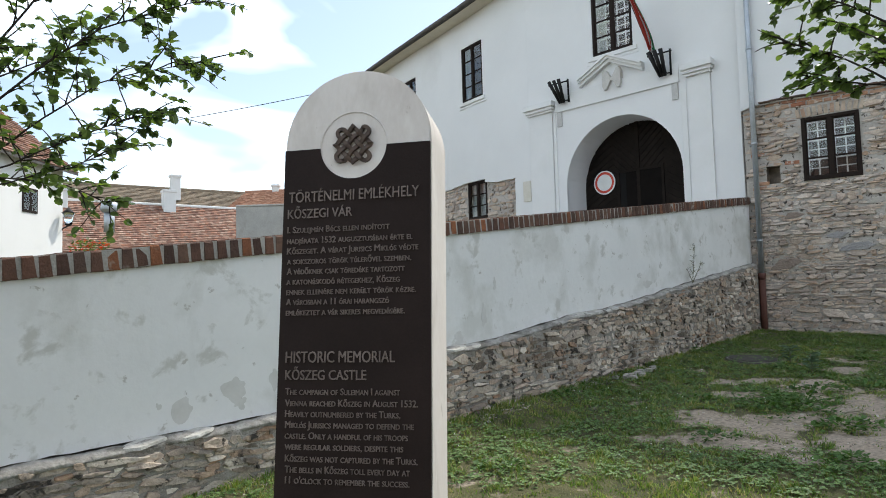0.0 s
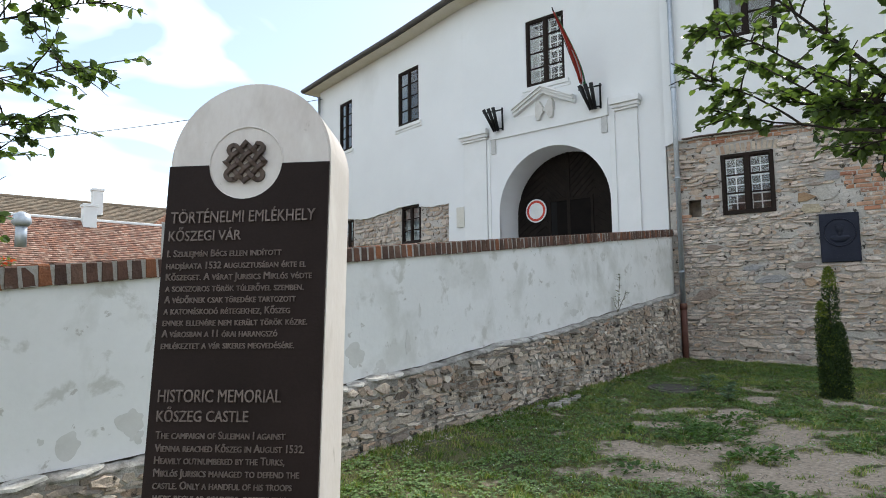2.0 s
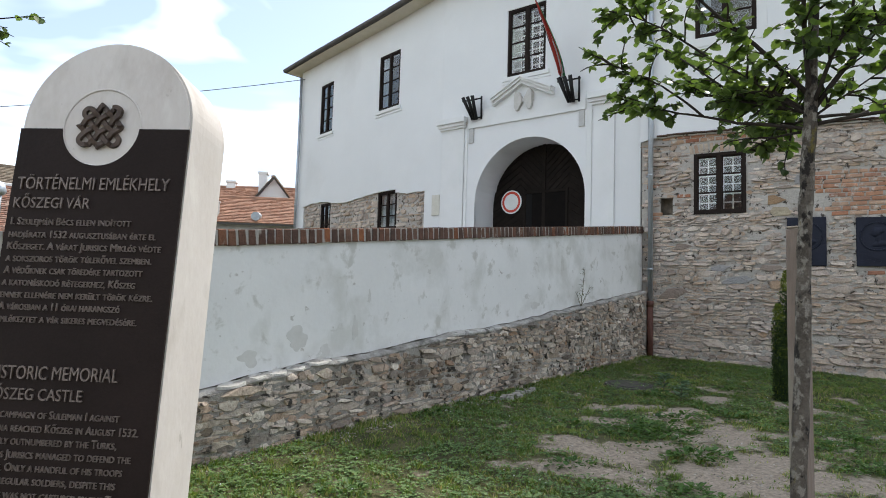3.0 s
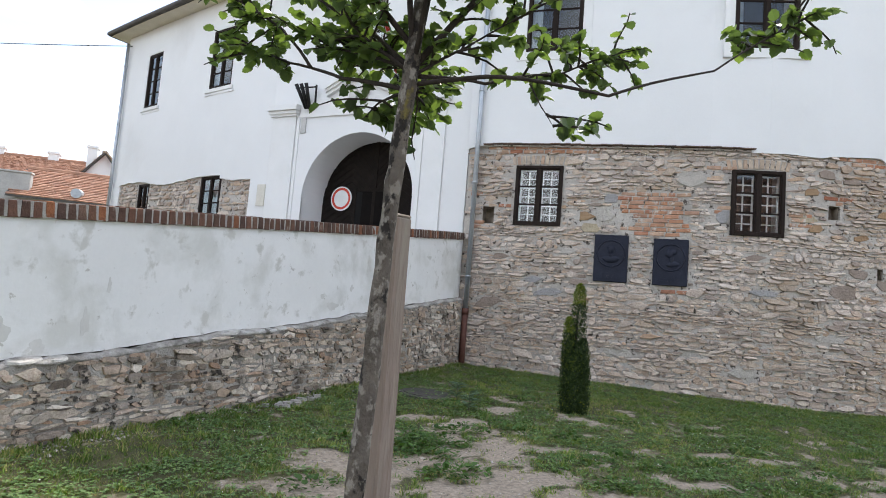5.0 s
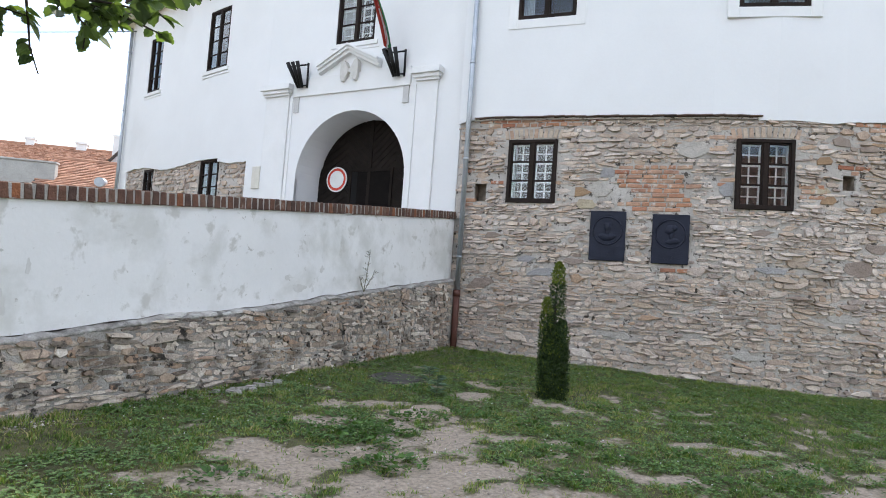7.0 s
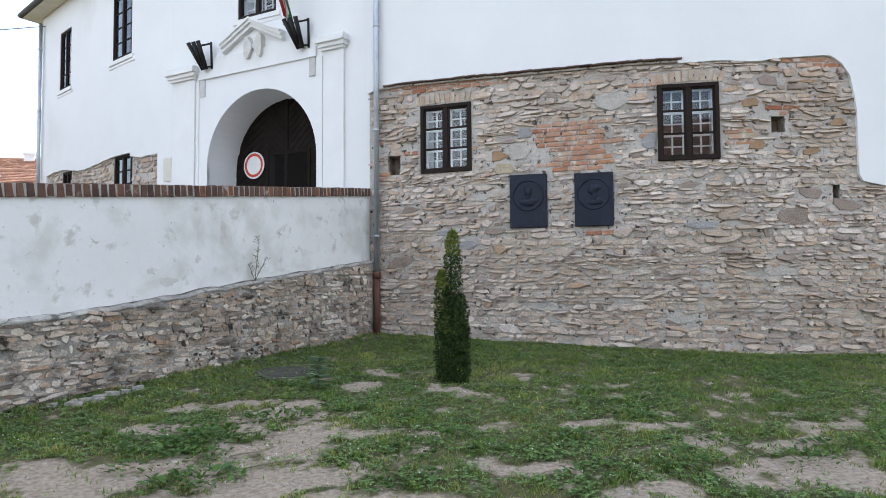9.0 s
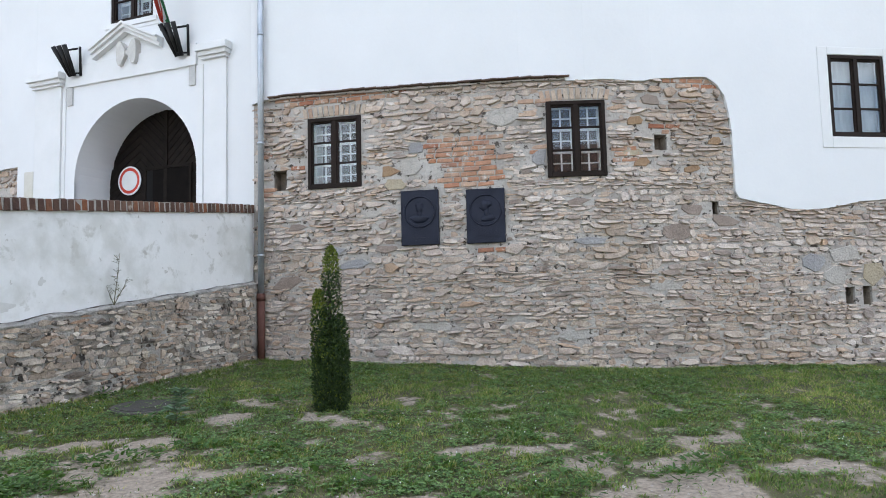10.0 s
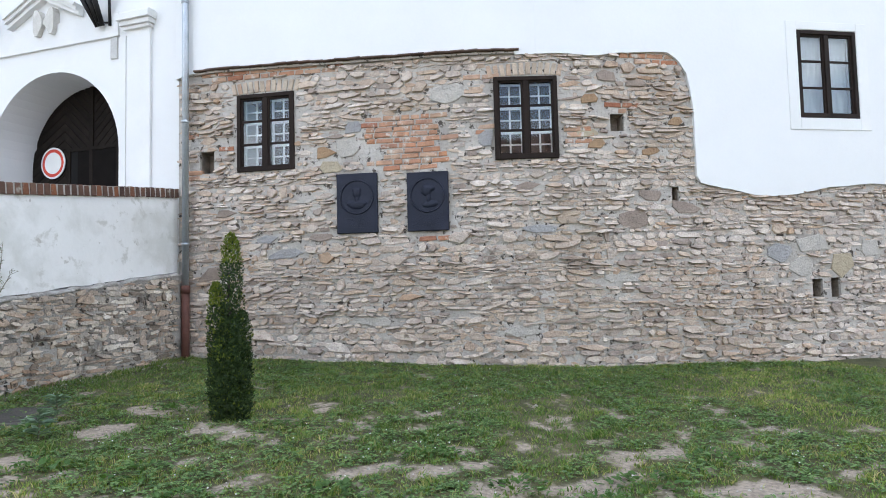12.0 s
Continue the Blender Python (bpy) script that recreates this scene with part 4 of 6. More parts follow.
LINES = [
    ("Történelmi emlékhely", -0.2245, 0.2087, 1.763, 0.036), ("Kőszegi vár", -0.2265, -0.009, 1.7075, 0.031), ("I. Szulejmán Bécs ellen indított", -0.226, 0.114, 1.6555, 0.021),
    ("hadjárata 1532 augusztusában érte el", -0.226, 0.1876, 1.620, 0.021), ("Kőszeget. A várat Jurisics Miklós védte", -0.2252, 0.206, 1.587, 0.021), ("a sokszoros török túlerővel szemben.", -0.2242, 0.1836, 1.554, 0.021),
    ("A védőknek csak töredéke tartozott", -0.2235, 0.1628, 1.5215, 0.021), ("a katonáskodó rétegekhez, Kőszeg", -0.2235, 0.147, 1.489, 0.021), ("ennek ellenére nem került török kézre.", -0.2232, 0.198, 1.4565, 0.021),
    ("A városban a 11 órai harangszó", -0.223, 0.1138, 1.4248, 0.021), ("emlékeztet a vár sikeres megvedésére.", -0.2224, 0.1633, 1.392, 0.021),
    ("Historic Memorial", -0.2181, 0.1333, 1.254, 0.036), ("Kőszeg Castle", -0.2174, 0.0439, 1.1993, 0.031), ("The campaign of Suleiman I against", -0.2155, 0.1497, 1.149, 0.021),
    ("Vienna reached Kőszeg in August 1532.", -0.2152, 0.2044, 1.115, 0.021), ("Heavily outnumbered by the Turks,", -0.214, 0.1508, 1.0828, 0.021), ("Miklós Jurisics managed to defend the", -0.2128, 0.1926, 1.0505, 0.021),
    ("castle. Only a handful of his troops", -0.2128, 0.1741, 1.0185, 0.021), ("were regular soldiers, despite this", -0.2115, 0.1604, 0.9865, 0.021), ("Kőszeg was not captured by the Turks.", -0.21, 0.2035, 0.952, 0.021),
    ("The bells in Kőszeg toll every day at", -0.2088, 0.1804, 0.92, 0.021), ("11 o'clock to remember the success.", -0.2075, 0.1793, 0.8887, 0.021)]


def text_mesh(words, x0, x1, zc, cap):
    """Raised letters in small capitals, fitted between x0 and x1, middle height zc, on the plane y = 0."""
    cu = bpy.data.curves.new("letters", "FONT")
    cu.body, cu.size, cu.small_caps_scale = words, 1.0, 0.76
    cu.extrude, cu.resolution_u = 0.05, 3
    for f in cu.body_format:
        f.use_small_caps = True
    tmp = new("letters_curve", cu)
    bpy.context.view_layer.update()
    me = bpy.data.meshes.new_from_object(tmp)
    bpy.data.objects.remove(tmp)
    n = len(me.vertices)
    co = np.zeros(n * 3)
    me.vertices.foreach_get("co", co)
    co = co.reshape(-1, 3)
    sx = (x1 - x0) / (co[:, 0].max() - co[:, 0].min())
    sz = cap / 0.73
    res = np.stack([x0 + (co[:, 0] - co[:, 0].min()) * sx, -co[:, 2] * 0.09 - 0.0005, zc - cap / 2 + co[:, 1] * sz], 1)
    me.vertices.foreach_set("co", res.ravel())
    me.update()
    return me


def knot_mesh():
    """A woven knot: a square band and two long loops that pass over and under each other."""
    b, c, L = 0.78, 0.27, 1.06
    off = [-b, -c, c, b]
    bm = bmesh.new()

    def height(i, j, d):
        return 1 if ((i + j) % 2 == 0) == (d == 0) else -1

    def z_along(i, t, d):
        return float(np.interp(t, off, [height(i, j, d) if d == 0 else height(j, i, d) for j in range(4)]))

    def place(d, o, t):
        return (t, o) if d == 0 else (o, t)

    def sweep(path):
        pts = [Vector((p[0], p[1])) for p in path]
        n = len(pts)
        rings = []
        for i in range(n):
            a, e = pts[(i - 1) % n], pts[(i + 1) % n]
            t = (e - a).normalized()
            nx = Vector((-t.y, t.x))
            z = path[i][2]
            w = 0.135
            turn = abs((pts[i] - a).normalized().dot((e - pts[i]).normalized()))
            k = 1.0 if turn > 0.9 else 1.35
            rings.append([bm.verts.new((pts[i].x + nx.x * w * q * k, pts[i].y + nx.y * w * q * k, 0.09 * z + h)) for q, h in ((-1, -0.1), (-0.85, 0.08), (0.85, 0.08), (1, -0.1))])
        for i in range(n):
            p, q = rings[i], rings[(i + 1) % n]
            for k in range(4):
                bm.faces.new((p[k], p[(k + 1) % 4], q[(k + 1) % 4], q[k]))

    sq = []
    for d, i, sgn in ((0, 0, 1), (1, 3, 1), (0, 3, -1), (1, 0, -1)):
        for t in np.linspace(-b, b, 16)[:-1]:
            t = t * sgn
            x, y = place(d, off[i], t)
            sq.append((x, y, z_along(i, t, d)))
    sweep(sq)
    for d in (0, 1):
        loop = []
        for i, sgn in ((1, 1), (2, -1)):
            for t in np.linspace(-L, L, 24):
                t = t * sgn
                x, y = place(d, off[i], t)
                loop.append((x, y, z_along(i, t, d)))
            for a in np.linspace(0, math.pi, 9)[1:-1]:
                o, t = off[i] * math.cos(a), sgn * (L + c * math.sin(a))
                x, y = place(d, o, t)
                loop.append((x, y, z_along(i, sgn * b, d)))
        sweep(loop)
    bmesh.ops.recalc_face_normals(bm, faces=bm.faces)
    # turned by 45 degrees, scaled, laid on the face
    k = 0.0535
    bmesh.ops.transform(bm, verts=bm.verts, matrix=Matrix.Translation((-0.010, -0.008, 1.927)) @ Matrix.Diagonal((k, k, k, 1)) @ Matrix(((1, 0, 0, 0), (0, 0, -1, 0), (0, 1, 0, 0), (0, 0, 0, 1))) @ pose(0, 0, 0, 0, 0, 45))
    return bm


def build_stele():
    st = thing("memorial_stele", STELE, "round-topped pale stone memorial with dark inscribed plate and woven bronze knot", "monument")
    W, SH, T = 0.246, 1.935, 0.225
    n = 30
    m_lime = surf("pale_limestone_block", [(0.60, 0.55, 0.505), (0.70, 0.655, 0.61)], 3.0, 0.8, 0.08, 45, grain=0.12, stretch=(1, 1, 0.45), stain=[((0.47, 0.42, 0.37), 4.5, 0.56, 0.76), ((0.70, 0.66, 0.61), 8, 0.60, 0.72), ((0.40, 0.36, 0.31), 22, 0.66, 0.72)])
    m_plate = surf("dark_brown_bronze_plate", [(0.0155, 0.0095, 0.0075), (0.025, 0.0155, 0.013)], 3.0, 0.6, 0.12, 90, metal=0.1, spec=0.15)
    m_letter = surf("brown_bronze_letter", [(0.14, 0.11, 0.094), (0.23, 0.185, 0.16)], 20.0, 0.45, 0.1, 90, metal=0.3)
    m_knot = surf("brown_bronze_knot", [(0.05, 0.035, 0.028), (0.12, 0.085, 0.065)], 18.0, 0.5, 0.2, 120, metal=0.35)
    head = [(W * math.cos(math.pi * k / n), SH + W * math.sin(math.pi * k / n)) for k in range(n + 1)]
    bm = bmesh.new()
    prism(bm, [(-W, -0.15), (W, -0.15)] + head, 0.0, T)
    bmesh.ops.recalc_face_normals(bm, faces=bm.faces)
    es = [e for e in bm.edges if len(e.link_faces) == 2 and e.calc_face_angle(0) > 1.0 and abs(e.verts[0].co.y - e.verts[1].co.y) < 1e-4]
    bmesh.ops.bevel(bm, geom=es, offset=0.006, segments=2, affect="EDGES")
    part("stone_body", bm, m_lime, st)
    # dark plate, with a round bite for the medallion
    R, cz, top = 0.112, 1.927, 1.921
    a0 = math.asin((top - cz) / R)
    arc = [(-0.010 + R * math.cos(a), cz + R * math.sin(a)) for a in np.linspace(math.pi - a0, 2 * math.pi + a0, 32)]
    x0, x1 = -W + 0.002, W - 0.002
    bm = bmesh.new()
    # split in columns under the arc so that every face is convex
    cols = [(x0, top), (arc[0][0], top)] + arc[1:-1] + [(arc[-1][0], top), (x1, top)]
    lo = [bm.verts.new((x, -0.006, 0.02)) for x, _ in cols]
    hi = [bm.verts.new((x, -0.006, z)) for x, z in cols]
    lb = [bm.verts.new((x, 0.001, 0.02)) for x, _ in cols]
    hb = [bm.verts.new((x, 0.001, z)) for x, z in cols]
    for i in range(len(cols) - 1):
        if abs(cols[i + 1][0] - cols[i][0]) > 1e-5:
            bm.faces.new((lo[i], lo[i + 1], hi[i + 1], hi[i]))
        bm.faces.new((hi[i], hi[i + 1], hb[i + 1], hb[i]))
    bm.faces.new((lo[0], hi[0], hb[0], lb[0]))
    bm.faces.new((lo[-1], lb[-1], hb[-1], hi[-1]))
    bmesh.ops.recalc_face_normals(bm, faces=bm.faces)
    plate = part("inscription_plate", bm, m_plate, st, "dark brown inscribed plate")
    for row in LINES:
        me = text_mesh(row[0].upper() if row[4] > 0.03 else row[0], *row[1:])
        me.materials.append(m_letter)
        ob = new("inscription_line", me)
        ob.parent = plate
        ob.location = (0, -0.006, 0)
    # turned groove round the medallion
    bm = bmesh.new()
    tube(bm, [(-0.010 + R * math.cos(2 * math.pi * k / 48), -0.001, cz + R * math.sin(2 * math.pi * k / 48)) for k in range(49)], 0.003, 6, cap=False)
    part("medallion_ring", bm, m_lime, st)
    part("knot", knot_mesh(), m_knot, st, "brown woven bronze knot")


build_stele()

# ---- foliage ----
LEAF_COLS = [(0.042, 0.066, 0.03), (0.062, 0.10, 0.036), (0.08, 0.125, 0.04), (0.05, 0.078, 0.038), (0.105, 0.165, 0.042), (0.068, 0.105, 0.04), (0.16, 0.24, 0.055)]


def leafy(name, cols, trans=0.42, rough=0.55):
    m = surf(name, cols, 9.0, rough, 0.0, 60, rnd="island", grain=0.15)
    t = m.node_tree
    b = t.nodes["Principled BSDF"]
    out = t.nodes["Material Output"]
    tr = t.nodes.new("ShaderNodeBsdfTranslucent")
    mx = t.nodes.new("ShaderNodeMixShader")
    mx.inputs[0].default_value = trans
    src = b.inputs["Base Color"].links[0].from_socket
    hue = t.nodes.new("ShaderNodeMix")
    hue.data_type, hue.blend_type = "RGBA", "MULTIPLY"
    hue.inputs[0].default_value = 1.0
    hue.inputs[7].default_value = (1.7, 1.75, 0.9, 1)
    t.links.new(src, hue.inputs[6])
    t.links.new(hue.outputs[2], tr.inputs["Color"])
    t.links.new(b.outputs[0], mx.inputs[1])
    t.links.new(tr.outputs[0], mx.inputs[2])
    t.links.new(mx.outputs[0], out.inputs["Surface"])
    return m


m_leaf = leafy("tree_leaf", LEAF_COLS, 0.45, 0.36)
m_bark = surf("grey_brown_bark", [(0.06, 0.05, 0.04), (0.17, 0.145, 0.118)], 14.0, 0.9, 1.0, 70, stretch=(1, 1, 0.7), stain=[((0.26, 0.235, 0.20), 46.0, 0.52, 0.60), ((0.16, 0.13, 0.04), 18.0, 0.64, 0.70), ((0.025, 0.021, 0.018), 24.0, 0.57, 0.62)])
m_twig = surf("dark_twig_bark", [(0.018, 0.014, 0.011), (0.045, 0.035, 0.028)], 14.0, 0.9, 0.5, 90)
LEAF_OUT = [(0, 0), (0.24, 0.08), (0.42, 0.28), (0.37, 0.40), (0.44, 0.56), (0.33, 0.66), (0.27, 0.82), (0.12, 0.88), (0, 1.0), (-0.12, 0.88), (-0.27, 0.82), (-0.33, 0.66), (-0.44, 0.56), (-0.37, 0.40), (-0.42, 0.28), (-0.24, 0.08)]


class Leaves:
    def __init__(self):
        self.v, self.f = [], []

    def add(self, p, d, up, size, out=LEAF_OUT, fold=0.25):
        d = d.normalized()
        side = d.cross(up)
        if side.length < 1e-3:
            side = d.orthogonal()
        side.normalize()
        nn = side.cross(d)
        i = len(self.v)
        for x, y in out:
            self.v.append(p + side * (x * size) + d * (y * size) + nn * (abs(x) * fold * size - 0.18 * y * y * size))
        n = len(out)
        h = n // 2
        # two halves, folded along the mid rib
        self.f.append(tuple(i + k for k in range(0, h + 1)))
        self.f.append(tuple(i + k % n for k in range(h, n + 1)))

    def mesh(self, name, mat_, parent, label=""):
        me = bpy.data.meshes.new(name)
        me.from_pydata(self.v, [], self.f)
        me.materials.append(mat_)
        ob = new(name, me)
        ob.parent = parent
        return tagged(ob, label)


# ---- far houses ----
def tile_slope(a, b, c, d, material, name, parent, tw=0.20, th=0.19):
    """Rows of single clay tiles on the slope a-b (eave, left to right) up to d-c (ridge)."""
    a, b, c, d = Vector(a), Vector(b), Vector(c), Vector(d)
    rows, cols = max(2, int(((d - a).length) / th)), max(2, int((b - a).length / tw))
    nrm = (b - a).cross(d - a).normalized()
    rng = random.Random(int(a.x * 10) + rows)
    verts, faces = [], []
    for r in range(rows):
        l0, r0, l1, r1 = a.lerp(d, r / rows), b.lerp(c, r / rows), a.lerp(d, (r + 1.12) / rows), b.lerp(c, (r + 1.12) / rows)
        for k in range(cols):
            f0, f1 = (k + 0.5 * (r % 2)) / cols, (k + 0.96 + 0.5 * (r % 2)) / cols
            if f1 > 1.01:
                f1 = 1.0
            lift = 0.04 + rng.random() * 0.03
            i = len(verts)
            verts += [l0.lerp(r0, f0) + nrm * lift, l0.lerp(r0, f1) + nrm * lift, l1.lerp(r1, f1) + nrm * 0.012, l1.lerp(r1, f0) + nrm * 0.012, l0.lerp(r0, f0), l0.lerp(r0, f1)]
            faces += [(i, i + 1, i + 2, i + 3), (i + 4, i + 5, i + 1, i)]
    me = bpy.data.meshes.new(name)
    me.from_pydata(verts, [], faces)
    me.materials.append(material)
    ob = new(name, me)
    ob.parent = parent
    return tagged(ob, kind="stuff")


def house(label, x, y, turn, length, depth, eave, ridge, wall_m, tile_m, chimneys=(), windows=(), over=0.35, base=0.5, ridge_m=None):
    """A gabled house; local x along its front, y to the back; the front left corner stands at (x, y)."""
    h = thing("house", pose(x, y, 0, 0, 0, turn), label, "house", "old houses behind the castle")
    bm = bmesh.new()
    box(bm, 0, length, 0, depth, base, eave)
    for xx in (0.0, length):
        f = bm.faces.new([bm.verts.new(p) for p in ((xx, 0, eave), (xx, depth, eave), (xx, depth / 2, ridge))])
    part("wall", bm, wall_m, h)
    k = (ridge - eave) / (depth / 2)
    roof = part("roof", tubeless_roof(length, depth, eave, ridge, over, k), m_eave, h)
    tile_slope((-over, -over, eave - over * k + 0.1), (length + over, -over, eave - over * k + 0.1), (length + over, depth / 2, ridge + 0.1), (-over, depth / 2, ridge + 0.1), tile_m, "tiles", roof)
    tile_slope((length + over, depth + over, eave - over * k + 0.1), (-over, depth + over, eave - over * k + 0.1), (-over, depth / 2, ridge + 0.1), (length + over, depth / 2, ridge + 0.1), tile_m, "tiles", roof)
    bm = bmesh.new()
    box(bm, -over, length + over, depth / 2 - 0.14, depth / 2 + 0.14, ridge + 0.02, ridge + 0.2, bevel=0.04)
    part("ridge_cap", bm, ridge_m or tile_m, roof)
    for cx, cy, w, z0, z1 in chimneys:
        c = part("chimney", boxes((cx - w, cx + w, cy - w * 0.8, cy + w * 0.8, z0, z1), (cx - w - 0.06, cx + w + 0.06, cy - w * 0.8 - 0.06, cy + w * 0.8 + 0.06, z1 - 0.16, z1), bevel=0.01), m_trim, h, "white plastered chimney")
    for wx, wz, ww, wh in windows:
        wn = part("window", boxes((wx - ww / 2, wx + ww / 2, -0.03, 0.05, wz, wz + wh)), m_dark_wood, h)
        for q in (-1, 1):
            part("pane", boxes((wx + q * ww / 4 - ww * 0.18, wx + q * ww / 4 + ww * 0.18, -0.036, -0.03, wz + 0.08, wz + wh - 0.08), bevel=0), m_glass, wn)
    return h


def tubeless_roof(length, depth, eave, ridge, over, k):
    bm = bmesh.new()
    e = eave - over * k
    out = [(-over, e), (depth / 2, ridge), (depth + over, e), (depth + over, e + 0.09), (depth / 2, ridge + 0.09), (-over, e + 0.09)]
    a = [bm.verts.new((-over, y, z)) for y, z in out]
    b = [bm.verts.new((length + over, y, z)) for y, z in out]
    for i in range(6):
        j = (i + 1) % 6
        bm.faces.new((a[i], a[j], b[j], b[i]))
    for v in (a, b):
        bm.faces.new((v[0], v[1], v[4], v[5])), bm.faces.new((v[1], v[2], v[3], v[4]))
    bmesh.ops.recalc_face_normals(bm, faces=bm.faces)
    return bm


# white house with a lantern, at the edge of the square
house("white plastered corner house with small dark window and tiled roof", -13.3, 10.0, 90, 12.2, 8, 6.1, 9.4, m_white, m_tile, windows=[(10.4, 4.25, 0.75, 0.8), (6.0, 4.25, 0.75, 0.8)])
# long barn-like roofs, seen obliquely
house("long house with old patchy red clay tile roof", -24.8, 29.0, 37.3, 18.2, 8.0, 3.9, 7.0, m_grey_wall, m_tile, chimneys=[(6.8, 3.5, 0.3, 6.2, 7.7), (12.6, 3.6, 0.36, 6.0, 8.0)], ridge_m=m_trim)
house("long house with mossy brown tile roof", -24.5, 36.5, 34.3, 16.0, 8.0, 6.0, 8.9, m_grey_wall, m_tile_grey, chimneys=[(9.2, 2.6, 0.32, 8.0, 9.75)])
house("house with orange tile roof behind a white gable parapet", -14.4, 42.5, -6, 10, 8, 6.8, 8.75, m_white, m_tile_orange, chimneys=[(2.0, 4.0, 0.25, 8.7, 9.3), (5.0, 4.0, 0.3, 8.7, 9.3)], windows=[(1.6, 6.0, 1.4, 0.6)])
house("white gabled house with dark roof and tall chimney", -4.0, 43.5, 90, 8, 3.6, 6.9, 9.15, m_white, m_tile_grey, chimneys=[(0.8, 2.6, 0.33, 7.6, 9.7)])
hh = house("low house with grey rendered wall and orange mansard roof", -8.15, 36.0, -1, 4.9, 5.0, 5.4, 6.95, m_grey_wall, m_tile_orange)
bm = bmesh.new()
tube(bm, [(2.6, -0.30, 5.68), (2.6, 0.4, 5.72)], 0.24, 16)
part("dormer", bm, m_zinc, hh, "round zinc dormer")
gw_ob = mesh_ob("grey_yard_wall", boxes((0, 4.1, 0, 0.4, 0.5, 6.4), (0, 4.15, -0.05, 0.45, 6.4, 6.5), bevel=0.02), m_grey_wall)
gw_ob.matrix_basis = pose(-11.75, 36.3, 0, 0, 0, -3)
tagged(gw_ob, "tall grey rendered yard wall between old houses", "wall", kind="structure")
# plain closing of the square behind the walker
house("plain pale town house with red tile roof across the square", 22, -17, 180, 46, 9, 6.5, 10.5, m_white, m_tile, windows=[(4 + 4 * k, 2.2, 1.1, 1.6) for k in range(11)])


def build_roof_vent():
    v = thing("roof_vent", pose(-15.9, 30.35, 5.05), "small zinc vent cowl on the old red roof", "roof vent")
    bm = bmesh.new()
    tube(bm, [(0, 0, -0.5), (0, 0, 0.55)], 0.24, 12)
    part("pipe", bm, m_zinc, v)
    bm = bmesh.new()
    tube(bm, [(0, 0, 0.45), (0, 0, 0.6), (0, 0, 0.95), (0, 0, 1.1)], [0.30, 0.42, 0.34, 0.12], 12)
    part("cowl", bm, m_zinc, v)


build_roof_vent()


def build_geraniums():
    rng = random.Random(33)
    base = Vector((-8.15, 14.62, 2.18))
    g = thing("flower_tub", Matrix.Translation(base), "clay tub of red flowers above the ramp wall", "flower tub")
    bm = bmesh.new()
    tube(bm, [(0, 0, -2.0), (0, 0, 0.0), (0, 0, 0.28), (0, 0, 0.3)], [0.2, 0.2, 0.3, 0.28], 16)
    part("tub", bm, surf("terracotta", [(0.38, 0.18, 0.11), (0.46, 0.23, 0.15)], 6, 0.9), g)
    green, red = Leaves(), Leaves()
    for _ in range(420):
        a, r, z = rng.uniform(0, 6.28), 0.42 * math.sqrt(rng.random()), rng.uniform(0.25, 0.62)
        k = red if rng.random() < 0.35 else green
        k.add(Vector((r * math.cos(a), r * math.sin(a), z - 0.5 * r * r)), Vector((rng.gauss(0, 1), rng.gauss(0, 1), 0.6)), Vector((0, 0, 1)), rng.uniform(0.05, 0.09))
    green.mesh("leaves", m_leaf, g)
    red.mesh("blossoms", leafy("red_blossom", [(0.45, 0.05, 0.03), (0.55, 0.10, 0.04)], 0.3), g, "red blossoms")


build_geraniums()


def build_lantern():
    l = thing("wall_lantern", pose(-13.0, 22.05, 4.0), "black iron street lantern on a bracket of the white house", "lantern")
    bm = bmesh.new()
    tube(bm, [(-0.5, 0.25, -0.3), (-0.25, 0.1, -0.1), (0, 0, -0.02)], 0.025, 6)
    part("bracket", bm, m_iron, l)
    bm = bmesh.new()
    tube(bm, [(0, 0, 0), (0, 0, 0.42)], [0.11, 0.2], 6)
    part("glass", bm, m_glass, l)
    bm = bmesh.new()
    tube(bm, [(0, 0, 0.42), (0, 0, 0.5), (0, 0, 0.62)], [0.23, 0.13, 0.02], 6)
    part("cap", bm, m_iron, l)
    bm = bmesh.new()
    tube(bm, [(0, 0, -0.04), (0, 0, 0.01)], [0.05, 0.12], 6)
    part("base", bm, m_iron, l)


build_lantern()

bm = bmesh.new()
wa, wb = Vector((-13.35, 22.15, 7.1)), FACADE.pt(FACADE.length - 0.2, 0.0, 8.5)
tube(bm, [wa.lerp(wb, f) - Vector((0, 0, 0.12 * 4 * f * (1 - f))) for f in np.linspace(0, 1, 24)], 0.011, 5)
wire = mesh_ob("overhead_wire", bm, m_iron)
tagged(wire, "thin black overhead wire running to the castle eave", "cable")

# ---- trees ----
def bend(a, b, rng, sag=0.0, n=7, wob=0.05):
    a, b = Vector(a), Vector(b)
    L = (b - a).length
    ph = rng.random() * 6
    side = (b - a).cross(Vector((0, 0, 1))).normalized()
    return [a.lerp(b, k / n) + Vector((0, 0, sag * L * 4 * (k / n) * (1 - k / n))) + side * (wob * L * math.sin(ph + 5 * k / n)) * (k / n) for k in range(n + 1)]


